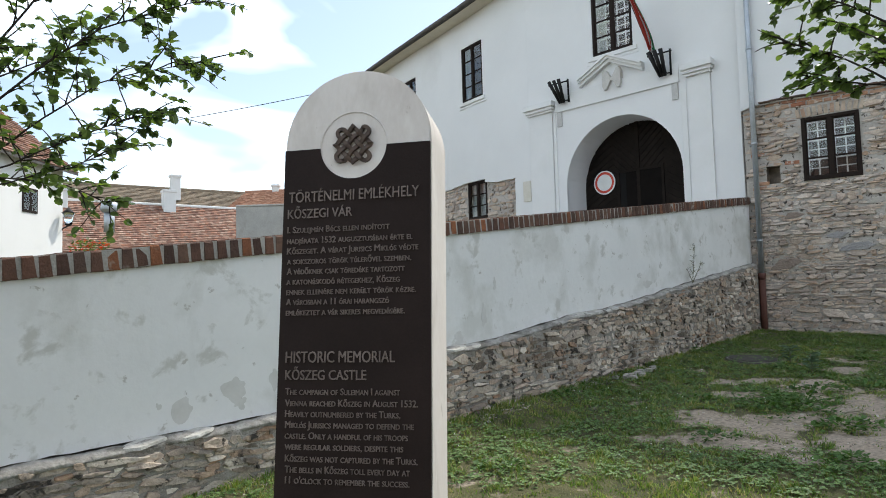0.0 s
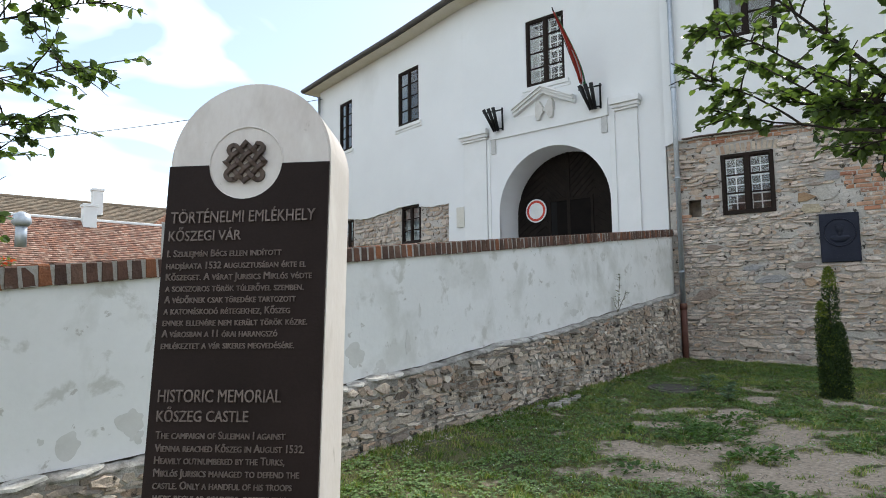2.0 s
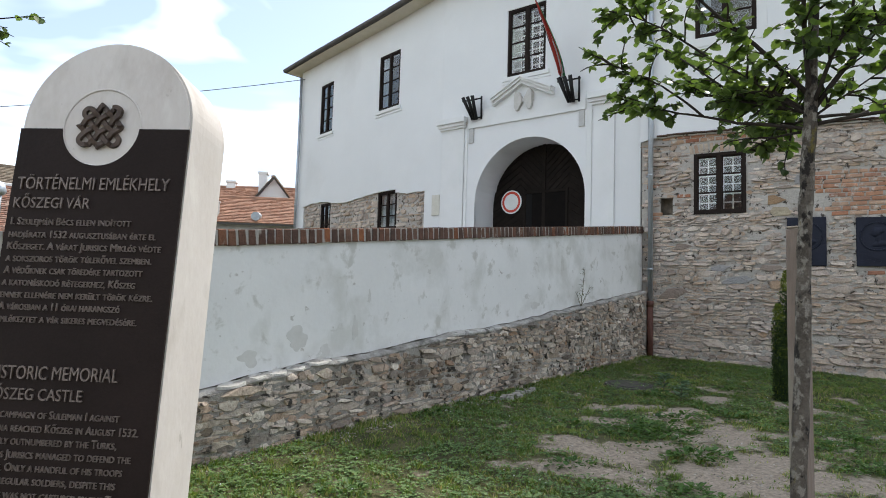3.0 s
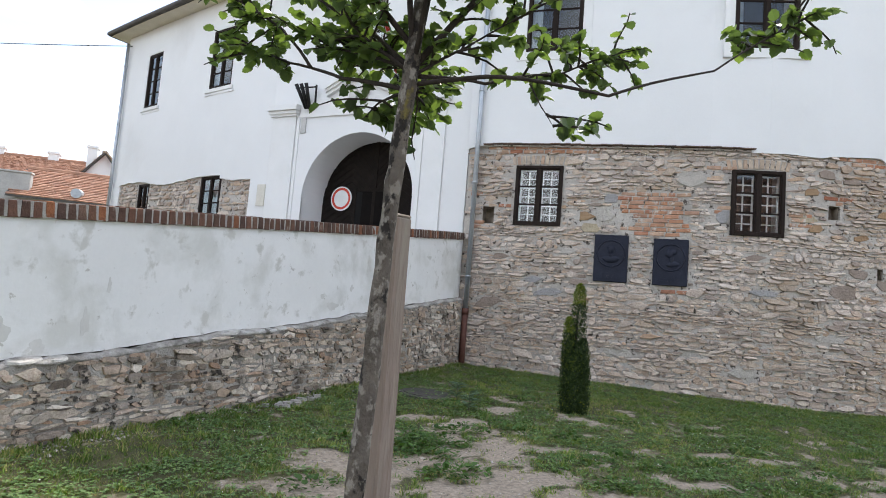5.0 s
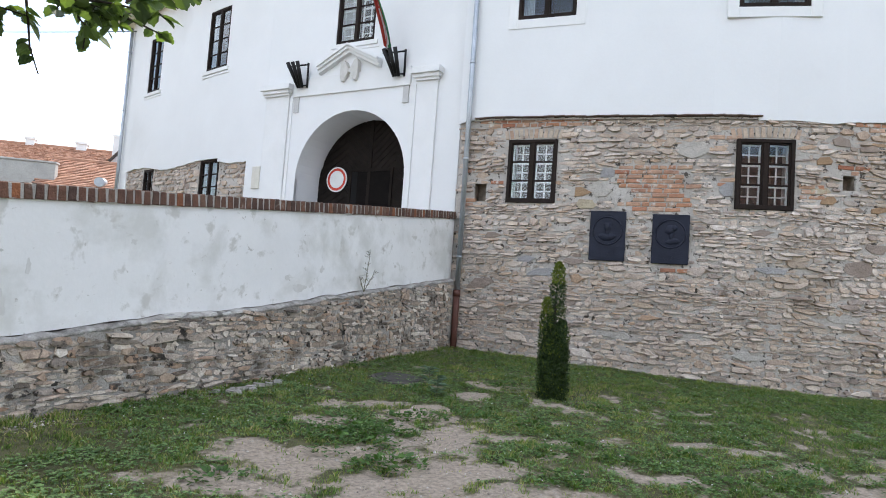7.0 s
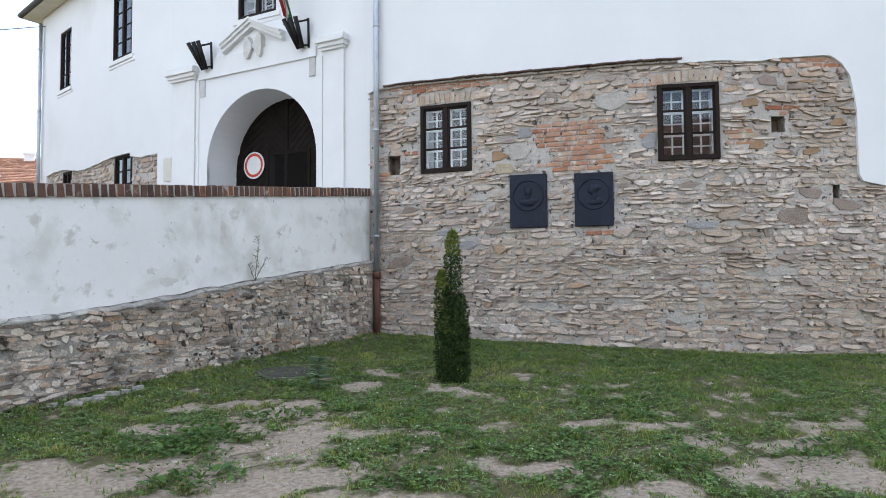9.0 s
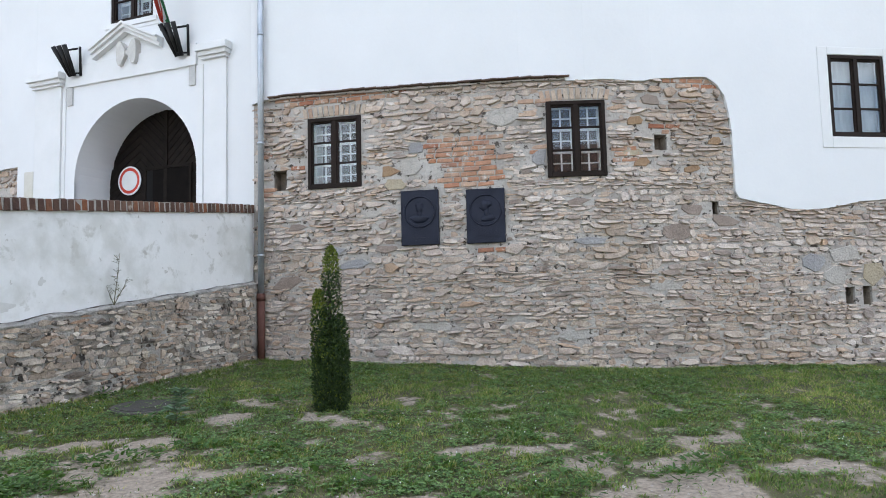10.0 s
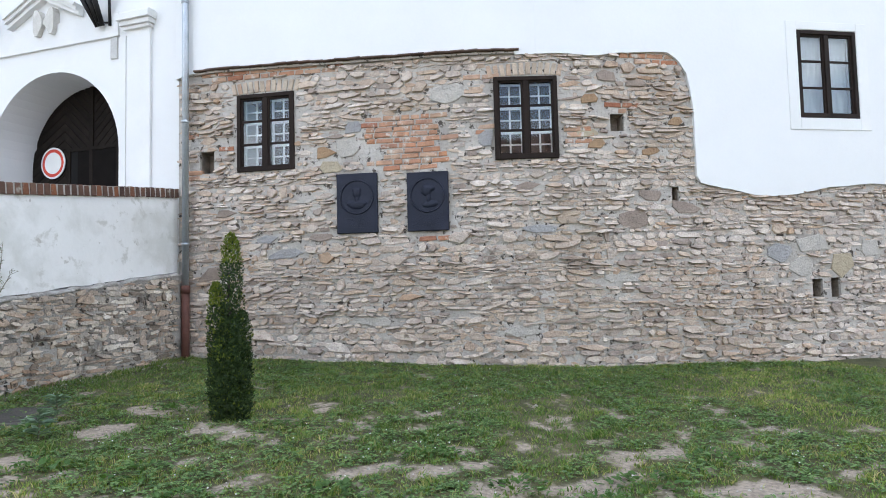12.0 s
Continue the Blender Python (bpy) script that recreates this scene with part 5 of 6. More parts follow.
def grow_tree(label, trunk, radii, limbs, seed, twig_len=0.22, leaf=(0.04, 0.075), twigs_per_m=11, leaves_per_twig=6):
    rng = random.Random(seed)
    base = Vector(trunk[0])
    tr = thing("young_tree", Matrix.Translation(base), label, "tree")
    bm = bmesh.new()
    pts = [Vector(p) - base for p in trunk]
    # knobbly trunk: extra rings with small wobble
    fine_pts, fine_r = [], []
    for k in range(len(pts) - 1):
        for j in range(6):
            f = j / 6
            fine_pts.append(pts[k].lerp(pts[k + 1], f) + Vector((rng.uniform(-1, 1), rng.uniform(-1, 1), 0)) * 0.0016)
            fine_r.append((radii[k] + (radii[k + 1] - radii[k]) * f) * rng.uniform(0.93, 1.08))
    fine_pts.append(pts[-1])
    fine_r.append(radii[-1])
    tube(bm, fine_pts, fine_r, 14)
    part("trunk", bm, m_bark, tr, smooth=True)
    lv = Leaves()
    tw = bmesh.new()
    for path, r0, bare in limbs:
        path = [Vector(p) - base for p in path]
        line = []
        for a, b in zip(path, path[1:]):
            line += bend(a, b, rng, 0.02, 5, 0.03)[:-1]
        line.append(path[-1])
        bm = bmesh.new()
        n = len(line)
        tube(bm, line, [r0 * (0.55 - 0.42 * k / (n - 1)) for k in range(n)], 8)
        part("limb", bm, m_twig, tr, smooth=True)
        total = sum((b - a).length for a, b in zip(line, line[1:]))
        count = int(total * (1.25 - bare) * twigs_per_m)
        for _ in range(count):
            f = bare + (1 - bare) * rng.random() ** 0.8
            k = min(n - 2, int(f * (n - 1)))
            p = line[k].lerp(line[k + 1], f * (n - 1) - k)
            dirn = (line[k + 1] - line[k]).normalized()
            out = Vector((rng.gauss(0, 1), rng.gauss(0, 1), rng.gauss(0.25, 0.5))).normalized()
            dd = (dirn * 0.7 + out).normalized()
            ln = twig_len * rng.uniform(0.4, 1.15)
            q = p + dd * ln + Vector((0, 0, -0.02))
            tp = bend(p, q, rng, 0.05, 4, 0.08)
            tube(tw, tp, [0.0035, 0.003, 0.0026, 0.002, 0.0014], 4, cap=False)
            for j in range(rng.randint(leaves_per_twig - 2, leaves_per_twig + 2)):
                g = rng.uniform(0.25, 1.0)
                kk = min(3, int(g * 4))
                lp = tp[kk].lerp(tp[kk + 1], g * 4 - kk)
                ld = (dd * 0.5 + Vector((rng.gauss(0, 1), rng.gauss(0, 1), rng.gauss(-0.35, 0.5)))).normalized()
                up = Vector((rng.gauss(0, 0.5), rng.gauss(0, 0.5), 1)).normalized()
                lv.add(lp, ld, up, rng.uniform(*leaf), fold=rng.uniform(0.1, 0.4))
    tagged(part("twig_growth", tw, m_twig, tr), kind="stuff")
    lv.mesh("crown", m_leaf, tr, "broad toothed green leaves")
    return tr


F0 = (1.75, 1.62, 2.0)
gz = ground_z(1.7, 1.55) - 0.05
grow_tree("young tree with slim mottled grey trunk beside a stake", [(1.664, 1.633, gz), (1.698, 1.628, 0.95), (1.714, 1.625, 1.35), (1.724, 1.623, 1.7), (1.738, 1.621, 1.92), (1.748, 1.62, 2.08), (1.775, 1.63, 2.5), (1.80, 1.65, 3.0)], [0.025, 0.0225, 0.0205, 0.019, 0.0185, 0.0165, 0.012, 0.005], [
    ([F0, (1.94, 1.54, 2.03), (2.19, 1.51, 2.025), (2.48, 1.50, 2.14), (2.75, 1.48, 2.33)], 0.011, 0.80),
    ([(1.745, 1.62, 1.985), (1.62, 1.78, 2.04), (1.50, 1.94, 2.11), (1.38, 2.07, 2.18)], 0.011, 0.5),
    ([(1.55, 1.86, 2.08), (1.48, 2.0, 2.22), (1.40, 2.08, 2.29), (1.31, 2.1, 2.33)], 0.008, 0.35),
    ([(1.75, 1.62, 2.03), (1.6, 1.85, 2.25), (1.46, 1.98, 2.42), (1.34, 2.06, 2.5)], 0.011, 0.35),
    ([(1.735, 1.65, 1.985), (1.71, 1.75, 1.99), (1.69, 1.85, 1.97)], 0.008, 0.2),
    ([(1.75, 1.62, 2.02), (1.95, 1.68, 2.06), (2.2, 1.75, 2.16), (2.42, 1.78, 2.28)], 0.010, 0.25),
    ([(1.75, 1.62, 2.04), (1.66, 1.92, 2.2), (1.55, 2.2, 2.45)], 0.012, 0.15),
    ([(1.75, 1.62, 2.04), (1.86, 1.95, 2.13), (2.0, 2.25, 2.3)], 0.012, 0.15),
    ([(1.75, 1.62, 2.02), (1.84, 1.88, 2.06), (1.92, 2.12, 2.12)], 0.010, 0.15),
    ([(1.75, 1.62, 2.05), (1.74, 1.45, 2.25), (1.66, 1.3, 2.45)], 0.012, 0.2),
    ([(1.75, 1.62, 2.08), (1.52, 1.72, 2.35), (1.25, 1.84, 2.65)], 0.014, 0.15),
    ([(1.75, 1.62, 2.04), (1.96, 1.58, 2.32), (2.22, 1.52, 2.7)], 0.016, 0.12),
    ([(1.75, 1.62, 2.06), (1.82, 1.68, 2.5), (1.93, 1.78, 3.05)], 0.016, 0.1),
    ([(1.75, 1.62, 2.06), (1.66, 1.56, 2.5), (1.55, 1.5, 3.0)], 0.014, 0.12),
    ([(1.75, 1.62, 2.02), (1.86, 1.60, 2.10), (2.0, 1.56, 2.2)], 0.008, 0.1),
    ([(1.75, 1.62, 2.02), (1.66, 1.66, 2.09), (1.55, 1.70, 2.18)], 0.009, 0.1),
    ([(1.75, 1.62, 2.03), (1.76, 1.8, 2.10), (1.76, 2.0, 2.16)], 0.008, 0.1),
    ([(1.75, 1.62, 2.03), (1.66, 1.78, 2.11), (1.56, 1.95, 2.18)], 0.008, 0.1),
    ([(2.0, 1.535, 2.025), (2.03, 1.53, 1.975), (2.06, 1.52, 1.93)], 0.004, 0.4),
], 11, leaves_per_twig=8, twigs_per_m=40, twig_len=0.14, leaf=(0.018, 0.042))

# second young tree beside the stele: its trunk stays out of view, its crown reaches in
gz2 = ground_z(-2.25, 2.35) - 0.05
fk = (-2.22, 2.36, 1.85)
grow_tree("young tree with leafy low branches beside the stele", [(-2.25, 2.35, gz2), (-2.24, 2.35, 1.0), (-2.22, 2.36, 1.85), (-2.18, 2.36, 2.4), (-2.15, 2.35, 3.1)], [0.032, 0.028, 0.025, 0.018, 0.006], [
    ([fk, (-1.85, 2.42, 2.28), (-1.45, 2.5, 2.62), (-0.98, 2.55, 2.76)], 0.013, 0.2),
    ([fk, (-1.85, 2.5, 2.12), (-1.45, 2.5, 2.38), (-1.02, 2.5, 2.46)], 0.011, 0.25),
    ([fk, (-1.8, 2.45, 2.02), (-1.5, 2.5, 2.16), (-1.2, 2.5, 2.24)], 0.010, 0.25),
    ([fk, (-1.85, 2.5, 1.95), (-1.6, 2.55, 2.02), (-1.38, 2.55, 2.10)], 0.009, 0.3),
    ([(-2.2, 2.36, 2.1), (-1.85, 2.4, 2.5), (-1.55, 2.45, 2.9), (-1.3, 2.4, 3.1)], 0.012, 0.2),
    ([(-2.2, 2.36, 2.2), (-1.95, 2.2, 2.6), (-1.75, 2.1, 3.0)], 0.011, 0.2),
    ([(-2.2, 2.36, 2.2), (-2.0, 2.7, 2.5), (-1.75, 3.0, 2.75)], 0.011, 0.2),
    ([fk, (-2.0, 2.6, 2.0), (-1.75, 2.8, 1.98), (-1.6, 2.9, 1.9)], 0.009, 0.25),
    ([fk, (-2.6, 2.5, 2.2), (-3.0, 2.6, 2.5)], 0.011, 0.2),
    ([(-2.2, 2.36, 2.2), (-2.4, 2.0, 2.6), (-2.7, 1.7, 2.9)], 0.011, 0.2),
    ([(-2.18, 2.36, 2.4), (-2.1, 2.4, 2.9), (-2.0, 2.5, 3.3)], 0.011, 0.2),
], 23, leaves_per_twig=7, twigs_per_m=28, leaf=(0.024, 0.052))


def build_stake():
    m_stake = surf("weathered_grey_brown_stake", [(0.19, 0.145, 0.118), (0.28, 0.22, 0.18)], 5.0, 0.9, 0.6, 60, stretch=(1, 1, 0.12), stain=[((0.30, 0.27, 0.22), 6.0, 0.58, 0.7)])
    z0 = ground_z(1.77, 1.68) - 0.1
    st = thing("tree_stake", pose(1.782, 1.722, z0, 0, -0.5, 30), "weathered square wooden stake tied to the young tree", "stake")
    bm = bmesh.new()
    box(bm, -0.025, 0.025, -0.025, 0.025, 0, 1.71 - z0, bevel=0.004)
    part("post", bm, m_stake, st)
    bm = bmesh.new()
    box(bm, -0.0235, 0.0235, -0.0235, 0.0235, 1.711 - z0, 1.717 - z0, bevel=0.002)
    part("end_grain", bm, surf("pale_sawn_stake_end", [(0.30, 0.25, 0.20), (0.38, 0.32, 0.26)], 30.0, 0.9, 0.3, 80), st, "pale sawn stake end")


build_stake()


# ---- columnar yew ----
def build_yew():
    rng = random.Random(5)
    z0 = ground_z(5.75, 7.45) - 0.02
    y = thing("columnar_shrub", pose(5.75, 7.45, z0), "slim dark green columnar yew with yellowish tips on the lawn", "shrub")
    bm = bmesh.new()
    tube(bm, [(0, 0, 0), (0.01, 0, 0.4), (0.0, 0, 1.3)], [0.035, 0.03, 0.01], 8)
    part("stem", bm, m_twig, y)
    needle = [(0, 0), (0.26, 0.4), (0, 1.0), (-0.26, 0.4)]
    dark, tip = Leaves(), Leaves()
    columns = [(0.025, 0.0, 1.64, 0.092), (-0.115, 0.01, 1.21, 0.07), (0.125, -0.01, 0.95, 0.075), (0.0, 0.10, 1.0, 0.085), (0.03, -0.10, 0.92, 0.085), (-0.08, -0.08, 0.80, 0.08), (0.10, -0.07, 0.70, 0.085), (-0.01, 0.0, 0.80, 0.12)]
    for cx, cy, h, rs in columns:
        for _ in range(int(3400 * h)):
            z = h * rng.random() ** 0.95
            a = rng.random() * 2 * math.pi
            # tufts: knobs of shoots with dark hollows between them
            knob = noise.noise(Vector((cx * 9 + math.cos(a) * 2.2, math.sin(a) * 2.2 + cy * 9, z * 11)))
            r = rs * min(1.0, 0.75 + z / h) * math.sqrt(max(0.05, 1 - (z / h) ** 9)) * (0.70 + 0.36 * rng.random()) * (1 + 0.5 * knob)
            p = Vector((cx * 0.9 + r * math.cos(a), cy * 0.9 + r * math.sin(a), z))
            d = Vector((math.cos(a) * 0.9 + rng.gauss(0, 0.5), math.sin(a) * 0.9 + rng.gauss(0, 0.5), 0.9 + rng.gauss(0, 0.5)))
            fresh = z > h * 0.84 and cx > -0.12 and cx < 0.1 and h > 1.2
            hi = (fresh and rng.random() < 0.85) or rng.random() < (0.30 if cx < -0.05 and z > 0.55 else 0.07) * (1.6 if knob > 0.15 else 0.5)
            (tip if hi else dark).add(p, d, Vector((math.cos(a), math.sin(a), 0.2)), rng.uniform(0.016, 0.034), needle, 0.1)
    dark.mesh("foliage", leafy("yew_green", [(0.014, 0.028, 0.010), (0.028, 0.052, 0.016), (0.05, 0.082, 0.022), (0.018, 0.034, 0.012)], 0.15), y)
    tip.mesh("tip_foliage", leafy("yew_tip", [(0.10, 0.13, 0.02), (0.16, 0.19, 0.03), (0.06, 0.10, 0.02)], 0.3), y, "yellow-green shoot tips")


build_yew()


def build_manhole():
    c = (4.1, 8.35)
    m = thing("manhole_cover", Matrix.Translation((c[0], c[1], ground_z(*c) + 0.0)) @ pose(0, 0, 0, 3.1, 0, 20), "round flat grey concrete manhole cover sunk in the lawn", "manhole cover")
    bm = bmesh.new()
    tube(bm, [(0, 0, -0.04), (0, 0, 0.012), (0, 0, 0.018)], [0.34, 0.34, 0.33], 36)
    part("ring", bm, surf("grey_concrete", [(0.075, 0.068, 0.058), (0.12, 0.11, 0.095)], 7, 0.9, 0.5, 60), m)
    bm = bmesh.new()
    tube(bm, [(0, 0, 0.0), (0, 0, 0.024), (0, 0, 0.028)], [0.29, 0.29, 0.285], 36)
    part("lid", bm, surf("worn_iron_lid", [(0.055, 0.05, 0.044), (0.09, 0.08, 0.07)], 9, 0.7, 0.5, 80), m)


build_manhole()


# ---- weeds ----
m_weed = leafy("weed_leaf", [(0.035, 0.08, 0.018), (0.075, 0.15, 0.03), (0.05, 0.11, 0.03)], 0.25)
m_stalk = surf("dry_weed_stalk", [(0.16, 0.15, 0.10), (0.24, 0.22, 0.15)], 20, 0.9)
SPEAR = [(0, 0), (0.10, 0.15), (0.17, 0.45), (0.12, 0.75), (0, 1.0), (-0.12, 0.75), (-0.17, 0.45), (-0.10, 0.15)]


def build_tall_weed():
    """The branching dry weed that grows from the ledge."""
    rng = random.Random(3)
    r = RAMP.s[0] + 2.72
    p = RAMP.pt(r, 0.08, ramp_ledge(r))
    w = thing("tall_weed", Matrix.Translation(p), "thin branching weed growing from the wall ledge", "weed")
    bm, lv = bmesh.new(), Leaves()
    for h, lean in ((0.56, 0.05), (0.30, 0.14), (0.22, -0.08)):
        top = Vector((lean, -0.02, h))
        line = bend((0, 0, 0), top, rng, 0, 6, 0.03)
        tube(bm, line, [0.006 - 0.0007 * k for k in range(7)], 5)
        for _ in range(int(h * 40)):
            f = rng.uniform(0.25, 1.0)
            q = Vector((0, 0, 0)).lerp(top, f)
            d = Vector((rng.gauss(0, 1), rng.gauss(0, 0.6), 0.9)).normalized()
            e = q + d * rng.uniform(0.03, 0.09)
            tube(bm, [q, e], [0.0028, 0.0016], 4, cap=False)
            for k in range(3):
                lv.add(q.lerp(e, rng.uniform(0.4, 1)), Vector((rng.gauss(0, 1), rng.gauss(0, 1), 0.4)), Vector((0, 0, 1)), rng.uniform(0.015, 0.035), SPEAR)
    part("stalks", bm, m_stalk, w)
    lv.mesh("leaves", leafy("grey_green_weed", [(0.13, 0.14, 0.09), (0.18, 0.18, 0.12)], 0.2), w)


build_tall_weed()


def build_rosette(x, y, r, n, seed, label):
    rng = random.Random(seed)
    w = thing("broadleaf_weed", pose(x, y, ground_z(x, y)), label, "weed", "broad-leaved weeds in the lawn")
    lv = Leaves()
    for k in range(n * 7):
        a = 2 * math.pi * rng.random()
        d = r * 1.5 * rng.random() ** 0.6
        z = max(0.0, (1 - d / (r * 1.6))) * r * 0.55 * rng.random()
        lv.add(Vector((d * math.cos(a), d * math.sin(a) * 0.8, z)), Vector((math.cos(a) + rng.gauss(0, 0.6), math.sin(a) + rng.gauss(0, 0.6), rng.uniform(0.1, 0.9))), Vector((0, 0, 1)), rng.uniform(0.025, 0.06), SPEAR if rng.random() < 0.5 else LEAF_OUT, 0.3)
    lv.mesh("leaves", m_weed, w)


for i, (x, y, r, n) in enumerate([(3.15, 5.55, 0.26, 20), (2.92, 5.97, 0.22, 16), (3.30, 5.87, 0.24, 20), (3.20, 6.06, 0.22, 16), (3.44, 5.98, 0.22, 18), (3.17, 6.40, 0.17, 12), (3.71, 6.44, 0.16, 10), (3.94, 6.50, 0.18, 14), (4.42, 6.53, 0.22, 16), (4.16, 7.72, 0.18, 12), (5.40, 8.04, 0.15, 10),
                                  (7.83, 4.60, 0.18, 14), (7.36, 4.43, 0.16, 12), (6.48, 4.58, 0.22, 18), (7.10, 4.92, 0.12, 9), (4.60, 4.81, 0.18, 14), (5.81, 4.57, 0.18, 14), (5.31, 5.17, 0.14, 10), (3.39, 5.15, 0.18, 14), (3.24, 5.12, 0.15, 12), (2.15, 4.93, 0.14, 10), (2.78, 4.22, 0.17, 12), (2.84, 4.35, 0.12, 9),
                                  (3.66, 9.16, 0.16, 8), (1.2, 6.55, 0.12, 8), (0.4, 4.4, 0.14, 9), (6.1, 6.9, 0.14, 10), (5.0, 6.2, 0.17, 12), (8.6, 4.75, 0.15, 10), (5.2, 5.6, 0.15, 12), (6.9, 5.75, 0.14, 10), (2.55, 6.25, 0.15, 10), (4.75, 5.4, 0.18, 14), (6.0, 5.3, 0.16, 12)]):
    build_rosette(x, y, r, n, 40 + i, "low green broad-leaved weed in patchy grass")


def build_loose_slabs():
    rng = random.Random(71)
    m_slab = surf("pale_loose_slab", [(0.28, 0.26, 0.23), (0.42, 0.39, 0.35)], 9.0, 0.9, 0.7, 40)
    for x, y in ((2.0, 7.36), (2.14, 7.42), (2.25, 7.50), (2.34, 7.58), (2.42, 7.70), (2.52, 7.78), (2.20, 7.33), (2.62, 7.90), (2.36, 7.46)):
        w, d = rng.uniform(0.10, 0.2), rng.uniform(0.07, 0.11)
        bm = bmesh.new()
        ring = [(w / 2 * math.cos(a) * rng.uniform(0.75, 1.15), d / 2 * math.sin(a) * rng.uniform(0.75, 1.15)) for a in np.linspace(0, 2 * math.pi, 8)[:-1]]
        lo = [bm.verts.new((p, q, -0.012)) for p, q in ring]
        hi = [bm.verts.new((p * 0.9, q * 0.88, rng.uniform(0.02, 0.034))) for p, q in ring]
        bm.faces.new(lo[::-1]), bm.faces.new(hi)
        for k in range(7):
            bm.faces.new((lo[k], lo[(k + 1) % 7], hi[(k + 1) % 7], hi[k]))
        ob = mesh_ob("loose_stone", bm, m_slab)
        ob.matrix_basis = pose(x, y, ground_z(x, y) + 0.01, rng.uniform(-6, 6), rng.uniform(-8, 8), 45 + rng.uniform(-25, 25))
        tagged(ob, "flat pale stone fallen at the foot of the ramp wall", "stone", "fallen stones by the wall")


build_loose_slabs()


def build_thistle(x, y, seed):
    rng = random.Random(seed)
    w = thing("thistle", pose(x, y, ground_z(x, y)), "pale grey-green thistle standing at the manhole cover", "weed")
    lv, bm = Leaves(), bmesh.new()
    tube(bm, [(0, 0, -0.02), (0.01, 0.0, 0.12), (0.0, 0.01, 0.22)], [0.007, 0.006, 0.004], 6)
    for k in range(34):
        a, z = rng.uniform(0, 2 * math.pi), rng.uniform(0.04, 0.22)
        lv.add(Vector((0, 0, z)), Vector((math.cos(a), math.sin(a), rng.uniform(0.1, 0.8))), Vector((0, 0, 1)), rng.uniform(0.08, 0.15), SPEAR, 0.35)
    part("stalk", bm, m_stalk, w)
    lv.mesh("leaves", leafy("grey_green_thistle", [(0.12, 0.19, 0.13), (0.17, 0.25, 0.18)], 0.2), w)


build_thistle(4.40, 8.0, 91)
build_thistle(4.33, 7.40, 92)


def build_stick(x, y, turn, length):
    st = mesh_ob("fallen_stick", tube(bmesh.new(), [(-length / 2, 0, 0.012), (-0.04, 0.012, 0.016), (length / 2, -0.01, 0.014)], [0.005, 0.007, 0.004], 6), m_stalk)
    st.matrix_basis = pose(x, y, ground_z(x, y), 0, 0, turn)
    return tagged(st, "thin dry pale stick lying on bare earth", "stick")


build_stick(3.78, 5.30, 20, 0.36)
build_stick(3.62, 5.55, 25, 0.2)

# ---- coping bricks ----
def brick_variants(name, n, seed, front_h, back_h, depth, width, material):
    """Worn bricks: front at y=0, sloping up to the back."""
    res = []
    rng = random.Random(seed)
    for _ in range(n):
        bm = bmesh.new()
        w, c = width / 2, 0.008
        j = lambda a: rng.uniform(-a, a)
        prof = [(0.004, 0.0), (0.0, 0.012), (0.0 + j(0.003), front_h - c), (0.012, front_h + j(0.004)), (depth, back_h), (depth, 0.0)]
        a = [bm.verts.new((-w + (c * 0.7 if k in (1, 2, 3) else 0) + j(0.003), y, z + j(0.002))) for k, (y, z) in enumerate(prof)]
        b = [bm.verts.new((w - (c * 0.7 if k in (1, 2, 3) else 0) + j(0.003), y, z + j(0.002))) for k, (y, z) in enumerate(prof)]
        bm.faces.new(a[::-1]), bm.faces.new(b)
        for k in range(6):
            q = (k + 1) % 6
            bm.faces.new((a[k], a[q], b[q], b[k]))
        bmesh.ops.recalc_face_normals(bm, faces=bm.faces)
        me = bpy.data.meshes.new(name)
        bm.to_mesh(me)
        bm.free()
        me.materials.append(material)
        res.append(me)
    return res


m_joint = surf("pale_brick_joint", [(0.28, 0.26, 0.23), (0.44, 0.41, 0.37)], 6, 0.95, 0.6, 50)


def build_coping():
    rng = random.Random(8)
    bed = mesh_ob("coping_bed", layer(RAMP, 0.03, RL, lambda r: COP_Z(r) + 0.001, lambda r: COP_Z(r) + 0.127, [], 0.023, -0.33, step=0.5), m_joint)
    tagged(bed, "row of dark weathered bricks on edge capping the ramp wall", "coping", kind="structure")
    kinds = brick_variants("brick", 6, 2, 0.128, 0.142, 0.36, 0.072, m_coping)
    r = 0.07
    slope = math.degrees(math.atan(0.1105))
    while r < RL - 0.05:
        ob = new("brick", rng.choice(kinds))
        ob.parent = bed
        ob.matrix_basis = RAMP.mat(r, COP_Z(r) + rng.uniform(-0.003, 0.003), 0.03 + rng.uniform(-0.006, 0.006)) @ pose(0, 0, 0, rng.uniform(-0.3, 0.3), -slope + rng.uniform(-1.5, 1.5), rng.uniform(-1.5, 1.5))
        r += 0.0885 + rng.uniform(-0.006, 0.006)


build_coping()


